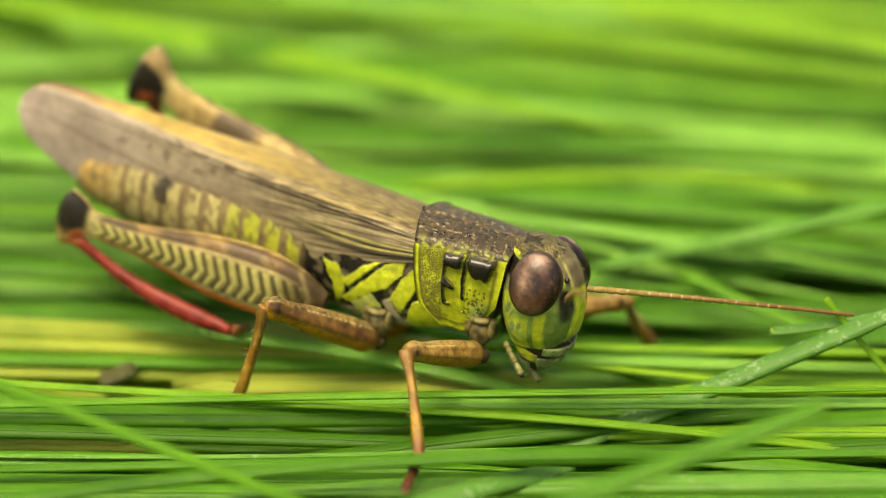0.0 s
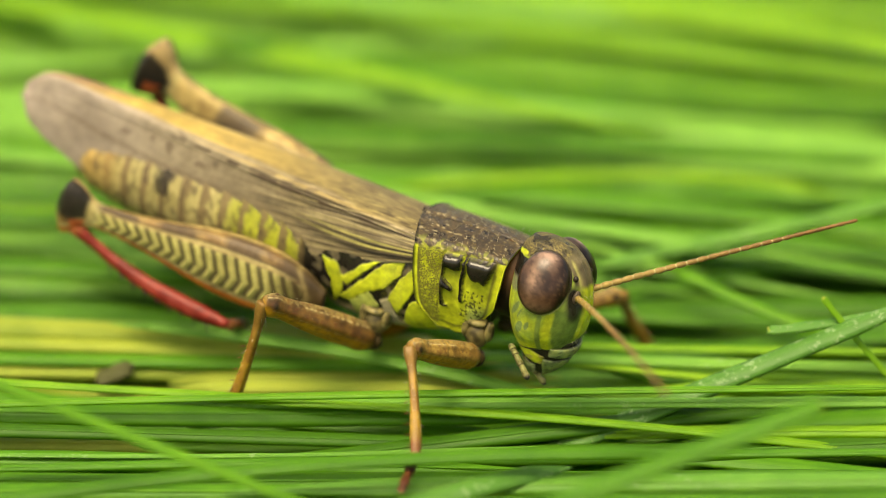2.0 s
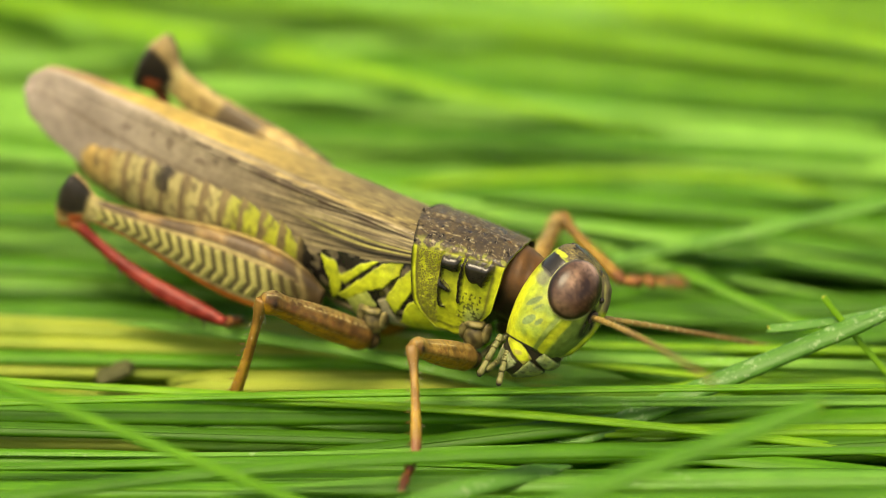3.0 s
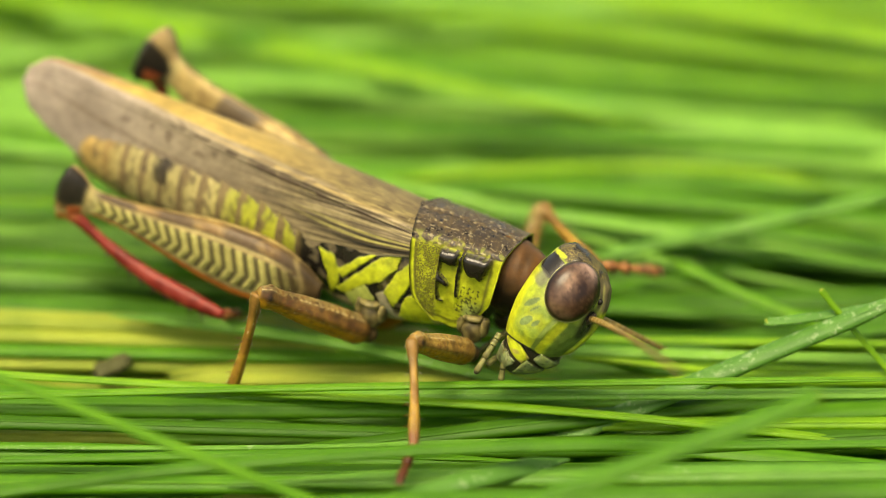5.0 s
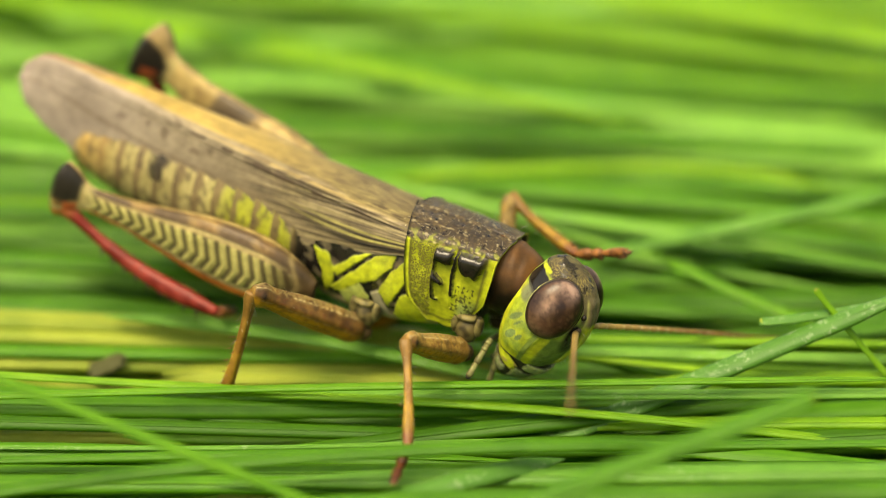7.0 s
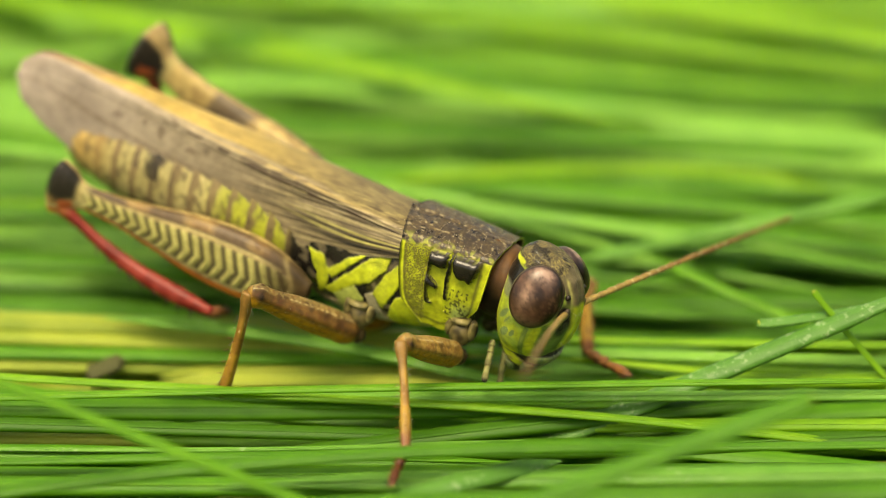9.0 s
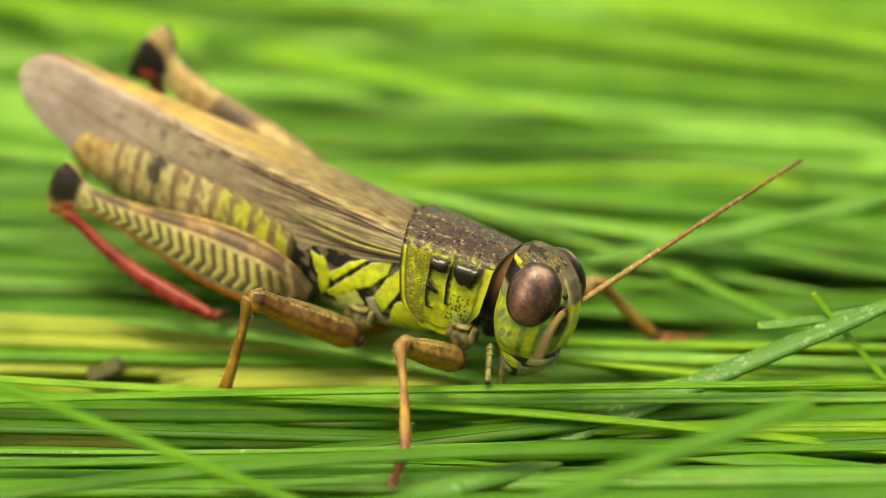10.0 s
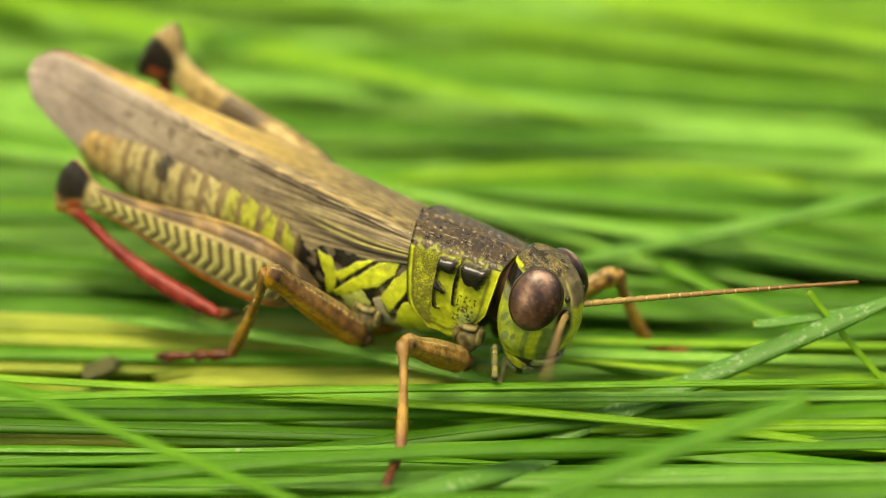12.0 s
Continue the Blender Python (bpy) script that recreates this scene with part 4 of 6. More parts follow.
# ---------------------------------------------------------------- grass
def blade_bits(p0, p1, p2, width, thick, hue, n=26, m=10, tip=True, keel=.3, seed=0.0, both=False):
    """A leaf along a curve through three points: a shallow channelled strip with thickness, tapered at its end."""
    u = np.linspace(0, 1, n)
    p0, p1, p2 = np.array(p0, float), np.array(p1, float), np.array(p2, float)
    q = 2 * p1 - (p0 + p2) / 2
    A = ((1 - u) ** 2)[:, None] * p0 + (2 * u * (1 - u))[:, None] * q + (u ** 2)[:, None] * p2
    T = np.gradient(A, axis=0)
    T /= np.linalg.norm(T, axis=1)[:, None]
    S = np.cross(np.array((0, -.45, .9)), T)
    S /= np.linalg.norm(S, axis=1)[:, None]
    N = np.cross(T, S)
    a = np.linspace(0, 2 * np.pi, m, endpoint=False)
    wk = np.minimum(1, (1 - u) * 6 + .06) if tip else np.ones(n)
    if both:
        wk = np.minimum(wk, u * 7 + .04)
    wk = wk * (1 + .05 * np.sin(u * 17 + seed * 5))
    ca, sa = np.cos(a), np.sin(a)
    off = width / 2 * ca
    prof = thick / 2 * sa - keel * width * (np.abs(ca) ** 1.4) * .5 * -1
    P = A[:, None, :] + (wk[:, None] * off[None, :])[..., None] * S[:, None, :] + (wk[:, None] * prof[None, :])[..., None] * N[:, None, :]
    C = np.zeros((n, m, 4))
    C[..., 0] = (ca * .5 + .5)[None, :]
    C[..., 1] = u[:, None]
    C[..., 2] = hue
    C[..., 3] = seed % 1
    return sheet(P, True, True, C)


def blade(p0, p1, p2, width, hue=.6, thick=None, material=None, tip=True, label="long green grass blade lying flat", keel=.12):
    th = thick or width * .55
    seed = abs(p0[0]) * .37
    me = mesh_of("grass_blade", [blade_bits(p0, p1, p2, width, th, hue, 60, 16, tip, keel, seed, tip)])
    me.materials.append(material or GREEN)
    ob = tagged(new("grass_blade", me), label, "grass blade", "grass blades under the grasshopper")
    up = Vector((0, -.36 * th, .36 * th))
    ends = [tuple(Vector(p) + up) for p in (p0, p1, p2)]
    rib = .02 if material is BLUISH else .16
    part("midrib", [blade_bits(*ends, width * rib, width * rib * .8, min(1, hue + rib * .7), 60, 8, tip, 0, seed, tip)], material or GREEN, ob)
    if not tip:
        cut = part("cut_end", [ball(0, 0, 0, .07, width * .47, width * .29, 8, 14, colour=lambda P: np.tile(rgb(.5, .9, .9), P.shape[:2] + (1,)))], DRY, ob, "pale dry cut end")
        end = p0 if label.startswith("cut") or p0[2] > p2[2] else p2
        d = Vector(p1) - Vector(end)
        cut.matrix_basis = segment(end, tuple(Vector(end) + d))
    return ob


blade((-26.10, -1.04, 2.63), (-5.65, -0.81, 3.19), (25.62, -0.83, 3.67), 0.40, 0.62)
blade((-25.04, 1.08, 3.33), (-16.10, 0.43, 3.06), (-4.15, -0.29, 2.60), 0.43, 0.78)
blade((-26.17, -7.62, 9.82), (-12.89, -9.56, 5.03), (0.39, -11.55, 0.11), 0.56, 0.60)
blade((-24.59, -8.34, 0.58), (-5.98, -7.27, 2.70), (12.71, -6.15, 2.78), 0.69, 0.36)
blade((-25.76, -4.45, 1.13), (2.89, -4.12, 1.69), (27.77, -4.28, 2.09), 0.45, 0.42)
blade((-11.02, 0.20, 2.50), (6.47, -0.87, 1.98), (25.67, -1.91, -0.05), 0.46, 0.75)
blade((-14.86, 0.53, 2.24), (9.26, -0.39, 2.65), (26.96, -0.53, 2.82), 0.58, 0.50, material=WAXY)
blade((-5.60, -5.00, -2.36), (8.79, 0.01, 1.75), (23.16, 1.41, 7.63), 1.02, 0.32, material=BLUISH, label="broad grey-green grass blade with white wax specks")
blade((0.37, -16.62, 3.57), (8.61, -14.61, 5.88), (15.93, -12.69, 7.96), 0.99, 0.42, tip=False)
blade((14.79, 1.58, 5.38), (17.70, 1.88, 5.59), (25.95, 3.14, 6.55), 0.51, 0.50, tip=False, material=BLUISH, label="cut grass stem with a pale dry end")
blade((17.24, 1.93, 6.78), (18.59, 1.59, 5.13), (21.84, 0.85, 1.43), 0.33, 0.80, tip=False)
blade((10.45, 9.91, 5.17), (14.53, 7.32, 4.11), (18.11, 5.86, 3.17), 0.63, 0.60)
blade((6.33, 11.0, 4.42), (14.31, 11.8, 5.86), (23.36, 12.6, 7.63), 0.75, 0.25, material=WAXY)
blade((-15.19, 6.11, 3.77), (-4.23, 3.77, 3.33), (6.82, 1.86, 1.26), 0.70, 0.60, material=WAXY)
blade((-27.29, 8.33, 1.25), (-16.65, 7.31, 1.41), (-2.21, 7.61, 2.14), 0.53, 0.50)
blade((-26.25, 0.05, 2.12), (-11.02, -0.05, 1.88), (8.06, 0.92, 1.62), 1.25, 0.36)
blade((-26.11, -1.23, 1.89), (-9.71, -1.13, 1.34), (8.02, -0.60, 0.52), 0.75, 0.10)
blade((-26.38, 0.42, 0.36), (-11.07, 0.37, 0.24), (5.54, 1.23, -0.29), 1.05, 0.80, material=DRY, label="pale yellowing grass blade lying flat")
blade((-9.70, -1.92, -0.10), (4.46, -0.70, 1.34), (18.36, 2.00, 1.61), 0.96, 0.12)
blade((-24.72, -2.66, 1.02), (-12.16, -2.75, 0.79), (5.44, -2.36, 0.16), 1.00, 0.45)
blade((-27.22, -2.64, 1.34), (-9.88, -2.91, 1.21), (5.47, -1.00, 0.87), 0.25, 0.40, material=WAXY, label="narrow grass blade with white wax specks")
blade((-25.86, -3.84, 0.51), (-7.10, -3.89, 0.37), (27.98, -3.31, 0.49), 0.95, 0.40)
blade((-25.67, -5.50, 0.41), (-8.29, -5.44, 0.55), (22.74, -5.64, 0.04), 1.00, 0.50)
blade((-2.17, 4.89, 3.42), (14.07, 3.81, 3.43), (28.75, 3.76, 3.28), 0.44, 0.85)
blade((-2.16, 3.77, 3.33), (14.04, 3.20, 2.97), (28.70, 3.08, 2.68), 0.57, 0.95, material=WAXY)
blade((-2.19, 6.11, 3.77), (8.15, 3.77, 2.52), (19.67, 2.08, 1.01), 0.77, 0.50)
blade((0.41, 4.27, 3.23), (11.45, 2.64, 2.65), (23.48, 2.03, 1.68), 0.33, 1.00)
blade((5.61, 4.87, 2.04), (18.00, 4.04, 1.86), (27.53, 3.61, 1.60), 0.52, 0.70)
blade((0.41, -0.37, 1.08), (15.61, -0.69, 1.37), (26.93, -1.26, 1.54), 0.72, 0.78)
blade((-2.13, -1.39, 0.43), (14.31, -1.36, 0.76), (27.00, -0.81, 1.34), 1.10, 0.12)
blade((-9.51, -5.86, 0.85), (12.68, -7.09, 1.81), (26.13, -7.49, 2.16), 1.00, 0.35, material=WAXY)
blade((-11.80, -8.97, 1.15), (13.66, -10.58, 2.51), (25.73, -10.46, 2.80), 1.00, 0.32)
blade((-16.21, 23.42, 9.25), (0.87, 24.93, 7.63), (27.18, 24.96, 5.04), 1.12, 0.85, material=WAXY)
blade((-9.27, 22.57, 7.14), (3.22, 22.38, 6.67), (26.82, 21.86, 5.39), 1.00, 0.38)
# Dark blade in place of a shaded gap in the lawn.
blade((-28.71, 21.97, 5.64), (-17.60, 21.86, 5.39), (-2.32, 20.62, 4.98), 0.83, 0.08)
blade((-4.99, 16.20, 4.71), (8.58, 16.02, 4.28), (26.10, 14.84, 4.03), 0.65, 0.42)
blade((-5.04, 18.60, 5.32), (10.02, 18.94, 6.16), (19.52, 17.56, 5.43), 0.60, 0.90)
blade((-5.03, 17.92, 4.97), (11.37, 18.08, 5.37), (26.34, 17.26, 4.67), 0.55, 0.35)
blade((-4.97, 14.88, 4.13), (7.17, 14.23, 3.84), (25.97, 13.51, 3.41), 0.54, 0.15)
blade((-27.42, 9.94, 2.58), (-15.48, 9.69, 1.96), (-2.22, 8.72, 2.23), 1.17, 0.50, material=DRY, label="pale yellowing grass blade lying flat")
blade((-26.90, 5.33, 1.84), (-13.89, 5.28, 1.72), (0.42, 5.20, 1.53), 0.94, 0.80, material=DRY, label="pale yellowing grass blade lying flat")
blade((-12.56, 4.63, 1.44), (-4.26, 4.74, 1.73), (5.61, 4.71, 1.63), 0.93, 0.90, material=DRY, label="pale yellowing grass blade lying flat")
blade((3.08, 10.09, 2.95), (12.33, 9.38, 2.53), (26.81, 8.77, 2.35), 0.79, 0.30)
blade((-27.08, 7.43, 3.30), (-8.71, 6.32, 2.97), (3.02, 5.62, 2.56), 1.15, 0.60, material=DRY, label="pale yellowing grass blade lying flat")
blade((-27.03, 6.78, 2.77), (-8.69, 5.62, 2.56), (3.01, 4.97, 2.28), 0.78, 0.85, material=DRY, label="pale yellowing grass blade lying flat")
blade((-26.92, 5.74, 2.32), (-8.67, 4.97, 2.28), (3.01, 4.60, 2.16), 0.75, 0.55)
blade((-12.47, 3.16, 1.80), (-3.71, 3.18, 1.85), (5.56, 3.16, 1.80), 0.67, 0.90, material=DRY, label="pale yellowing grass blade lying flat")
blade((-27.67, 13.51, 6.07), (-18.31, 13.45, 5.92), (-7.07, 13.35, 5.67), 0.96, 0.22)
blade((-27.42, 10.83, 4.79), (-18.14, 10.74, 4.54), (-7.00, 10.49, 3.93), 1.06, 0.32)
blade((-27.22, 8.71, 3.53), (-18.01, 8.56, 3.16), (-9.56, 7.88, 2.82), 0.79, 0.35)
blade((-27.16, 7.70, 2.38), (-16.62, 7.19, 2.17), (-4.29, 6.58, 1.72), 1.57, 0.70, material=DRY, label="pale yellowing grass blade lying flat")
blade((-27.10, 6.85, 1.32), (-15.29, 6.56, 1.16), (0.42, 6.12, 1.13), 1.57, 0.90, material=DRY, label="pale yellowing grass blade lying flat")
blade((9.37, 1.88, 2.37), (18.29, 1.53, 2.58), (27.20, 1.44, 2.89), 0.77, 0.85)
blade((-27.88, 15.43, 6.55), (-18.44, 15.34, 6.33), (-7.10, 14.58, 6.05), 0.92, 0.25)
blade((-12.27, 28.03, 9.98), (-1.81, 27.34, 8.28), (10.34, 26.60, 6.44), 1.30, 0.42)

blade((-5.4, -10.2, 0.7), (0.2, -7.9, 1.55), (5.8, -5.5, 1.85), 1.05, 0.35, material=BLUISH, label="broad grey-green grass blade with white wax specks")
blade((3.5, 14.2, 2.70), (10.5, 13.6, 2.55), (18.5, 13.0, 2.40), 1.5, 0.04)
blade((3.5, 12.1, 2.25), (10.0, 11.8, 2.05), (17.0, 11.4, 1.90), 1.4, 0.06)
blade((4.5, 10.6, 2.00), (9.5, 10.5, 1.80), (14.5, 10.5, 1.60), 1.0, 0.08)
# Dark strip put where the pale patch only shows a shadowed gap.
blade((-15.87, 4.6, 1.51), (-14.95, 4.6, 1.88), (-13.98, 4.6, 2.30), 0.95, 0.2, material=GAP_SHADE, label="short dark brown strip standing in for a shadowed gap")
blade((9.0, 11.0, 1.70), (15.16, 11.0, 1.76), (21.0, 11.0, 1.82), 1.8, 0.35, material=DRY, label="pale yellowing grass blade lying flat")


def turf():
    """The lawn of flattened leaves, too many to count."""
    rng = random.Random(11)
    bits = []
    for i in range(1500):
        y = rng.uniform(-42, 120)
        low = -7.0 + max(0, min(60, y) - 8) * .2
        high = .2 + 2.0 * min(1, max(0, y - 1) / 6) + max(0, min(60, y) - 8) * .22 - max(0, -4 - y) * .12
        z = low + (high - low) * rng.random() ** .6
        ang = radians(rng.gauss(-2, 6) if y < 10 else rng.gauss(-9, 9))
        L = rng.uniform(70, 150)
        xc = rng.uniform(-60, 60)
        dx, dy = math.cos(ang) * L / 2, math.sin(ang) * L / 2
        if y > 10:
            y = max(y, 9 + abs(dy))
        sag = rng.gauss(0, 1.0 if y < 10 else .4)
        t = rng.gauss(0, .5)
        wd = rng.uniform(.5, 1.3) if y < 20 else rng.uniform(.7, 1.9)
        p0, p2 = (xc - dx, y - dy, z + t - 1), (xc + dx, y + dy, z - t - 1)
        p1 = (xc, y + rng.gauss(0, 1.5 if y < 10 else .7), z + .6 * sag)
        if rng.random() < .5:
            p0, p2 = p2, p0
        # Leaf tone by distance; the brighter background's light is put into the colour.
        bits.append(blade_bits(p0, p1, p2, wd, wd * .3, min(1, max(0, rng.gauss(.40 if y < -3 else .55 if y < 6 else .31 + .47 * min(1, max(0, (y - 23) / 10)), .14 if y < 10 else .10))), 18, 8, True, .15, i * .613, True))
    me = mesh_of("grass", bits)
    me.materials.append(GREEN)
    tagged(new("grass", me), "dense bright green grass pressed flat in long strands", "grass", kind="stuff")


def ground():
    n = 160
    g = np.sign(np.linspace(-1, 1, n)) * np.abs(np.linspace(-1, 1, n)) ** 4 * 60000
    X, Y = np.meshgrid(g, g, indexing="ij")
    Z = -9.5 + .2 * np.clip(Y - 8, 0, 52) * (1 - step(300, 3000, Y)) + .5 * np.sin(X * .21) * np.cos(Y * .17) * (np.abs(X) < 300)
    P = np.stack([X, Y, Z], -1)
    C = np.zeros(P.shape[:2] + (4,))
    C[..., 0] = .5
    C[..., 1] = (X * .01) % 1
    C[..., 2] = .8
    me = mesh_of("ground", [sheet(P, C=C)])
    me.materials.append(GROUND)
    tagged(new("ground", me), "yellowish green thatch under the grass", "ground", kind="structure")


def thatch():
    """Yellowing leaves low in the lawn."""
    rng = random.Random(23)
    bits = []
    for i in range(330):
        y = rng.uniform(-14, 40)
        z = rng.uniform(-4.5, .3) + max(0, y - 8) * .2
        ang = radians(rng.gauss(-3, 9))
        L = rng.uniform(40, 110)
        xc = rng.uniform(-55, 55)
        dx, dy = math.cos(ang) * L / 2, math.sin(ang) * L / 2
        wd = rng.uniform(.7, 1.8)
        mid = (xc, y + rng.gauss(0, 1), z + rng.gauss(0, .4))
        hue = min(1, max(0, rng.gauss(.65, .3)))
        if y < 9:
            bits.append(blade_bits((xc - dx, y - dy, z - 1), mid, (xc + dx, y + dy, z - 1), wd, wd * .3, hue, 16, 8, True, .15, i * .377, True))
    me = mesh_of("dry_grass", bits)
    me.materials.append(DRY)
    tagged(new("dry_grass", me), "yellowing old grass leaves low in the lawn", "grass", kind="stuff")


def pale_turf():
    """Greyer leaves among the lawn behind the animal."""
    rng = random.Random(37)
    bits = []
    for i in range(300):
        y = rng.uniform(12, 90)
        ang = radians(rng.gauss(-8, 10))
        L = rng.uniform(40, 120)
        xc = rng.uniform(-60, 60)
        dx, dy = math.cos(ang) * L / 2, math.sin(ang) * L / 2
        y = max(y, 10 + abs(dy))
        z = 2.4 + max(0, min(60, y) - 8) * .22 - rng.random() * 1.6
        wd = rng.uniform(.5, 1.4)
        bits.append(blade_bits((xc - dx, y - dy, z - 1), (xc, y, z + rng.gauss(0, .3)), (xc + dx, y + dy, z - 1), wd, wd * .35,
                               min(1, max(0, rng.gauss(.75, .2))), 16, 8, True, .15, i * .411, True))
    me = mesh_of("pale_grass", bits)
    me.materials.append(WAXY)
    tagged(new("pale_grass", me), "grey-green waxy grass leaves among the lawn", "grass", kind="stuff")


turf()
pale_turf()
thatch()
ground()


# ---------------------------------------------------------------- what moves
def motions():
    walk(grasshopper, [
        (0, pose(3.688 * MM, 1.946 * MM, 9.484 * MM, 0.00, 5.00, -22.00)),
        (0.5, pose(3.756 * MM, 1.941 * MM, 9.471 * MM, -0.11, 5.27, -22.13)),
        (1, pose(3.848 * MM, 1.926 * MM, 9.435 * MM, -0.22, 5.55, -22.26)),
        (1.5, pose(3.843 * MM, 1.897 * MM, 9.364 * MM, -0.45, 6.09, -22.52)),
        (2, pose(3.813 * MM, 1.864 * MM, 9.281 * MM, -0.68, 6.63, -22.78)),
        (2.5, pose(3.786 * MM, 1.830 * MM, 9.198 * MM, -0.85, 7.04, -22.98)),
        (3, pose(3.759 * MM, 1.802 * MM, 9.127 * MM, -1.02, 7.44, -23.18)),
        (5, pose(3.775 * MM, 1.783 * MM, 9.080 * MM, -1.14, 7.71, -23.31)),
        (5.5, pose(3.825 * MM, 1.792 * MM, 9.104 * MM, -1.14, 7.71, -23.31)),
        (6, pose(3.795 * MM, 1.778 * MM, 9.069 * MM, -1.20, 7.85, -23.38)),
        (6.5, pose(3.798 * MM, 1.783 * MM, 9.080 * MM, -1.32, 8.12, -23.52)),
        (7, pose(3.785 * MM, 1.787 * MM, 9.092 * MM, -1.32, 8.12, -23.52)),
        (9, pose(3.659 * MM, 1.745 * MM, 8.986 * MM, -1.61, 8.79, -23.86)),
        (9.5, pose(3.664 * MM, 1.745 * MM, 8.986 * MM, -1.55, 8.65, -23.79)),
        (10, pose(3.732 * MM, 1.693 * MM, 8.858 * MM, -1.79, 9.19, -24.06)),
        (10.5, pose(3.908 * MM, 1.683 * MM, 8.834 * MM, -1.79, 9.19, -24.06)),
        (11, pose(4.026 * MM, 1.627 * MM, 8.694 * MM, -2.04, 9.72, -24.34)),
        (11.5, pose(4.154 * MM, 1.608 * MM, 8.648 * MM, -2.16, 9.99, -24.48)),
        (12, pose(4.259 * MM, 1.646 * MM, 8.741 * MM, -1.98, 9.59, -24.27)),
    ])
    walk(head, [
        (0, pose(0.953 * MM, -0.626 * MM, -1.631 * MM, 3.36, 9.34, -10.89)),
        (0.5, pose(0.994 * MM, -0.620 * MM, -1.601 * MM, 2.24, 8.86, -12.11)),
        (1, pose(1.116 * MM, -0.632 * MM, -1.571 * MM, 0.80, 8.43, -7.45)),
        (1.5, pose(1.241 * MM, -0.542 * MM, -1.472 * MM, -0.11, 7.36, -8.59)),
        (2, pose(1.279 * MM, -0.495 * MM, -1.442 * MM, -0.20, 6.90, -8.55)),
        (2.3, pose(1.291 * MM, -0.498 * MM, -1.441 * MM, -0.23, 7.03, -8.31)),
        (2.4, pose(1.372 * MM, -0.517 * MM, -1.365 * MM, -5.18, 10.35, -7.75)),
        (2.5, pose(1.605 * MM, -0.590 * MM, -1.219 * MM, -15.12, 20.20, -6.83)),
        (2.6, pose(1.791 * MM, -0.658 * MM, -1.318 * MM, -17.63, 25.61, -5.82)),
        (3, pose(1.964 * MM, -0.703 * MM, -1.466 * MM, -25.98, 30.13, -4.68)),
        (3.2, pose(2.077 * MM, -0.621 * MM, -1.567 * MM, -21.60, 33.59, -4.40)),
        (4.8, pose(2.118 * MM, -0.603 * MM, -1.718 * MM, -19.67, 33.13, -5.90)),
        (5, pose(2.075 * MM, -0.627 * MM, -1.655 * MM, -19.87, 31.76, -5.08)),
        (5.5, pose(2.141 * MM, -0.625 * MM, -2.110 * MM, -10.55, 37.49, -2.60)),
        (6, pose(1.967 * MM, -0.511 * MM, -2.040 * MM, -2.79, 29.12, -3.83)),
        (6.5, pose(2.014 * MM, -0.534 * MM, -2.231 * MM, 0.71, 34.87, -6.13)),
        (7, pose(1.975 * MM, -0.507 * MM, -2.149 * MM, -3.04, 34.55, -7.85)),
        (7.2, pose(1.886 * MM, -0.550 * MM, -2.256 * MM, -0.91, 34.48, -8.32)),
        (8.8, pose(1.757 * MM, -0.403 * MM, -1.808 * MM, 6.75, 22.21, -7.16)),
        (9, pose(1.535 * MM, -0.392 * MM, -1.575 * MM, 7.23, 18.73, -6.37)),
        (9.5, pose(1.332 * MM, -0.385 * MM, -1.536 * MM, 5.40, 16.58, -6.35)),
        (10, pose(1.295 * MM, -0.378 * MM, -1.483 * MM, 3.68, 15.43, -6.66)),
        (10.5, pose(1.304 * MM, -0.335 * MM, -1.384 * MM, 4.32, 14.90, -7.27)),
        (11, pose(1.140 * MM, -0.532 * MM, -1.732 * MM, 4.18, 13.90, -7.12)),
        (11.5, pose(1.066 * MM, -0.486 * MM, -1.574 * MM, 6.92, 15.24, -5.26)),
        (12, pose(1.119 * MM, -0.450 * MM, -1.492 * MM, 8.57, 15.77, -4.61)),
    ])
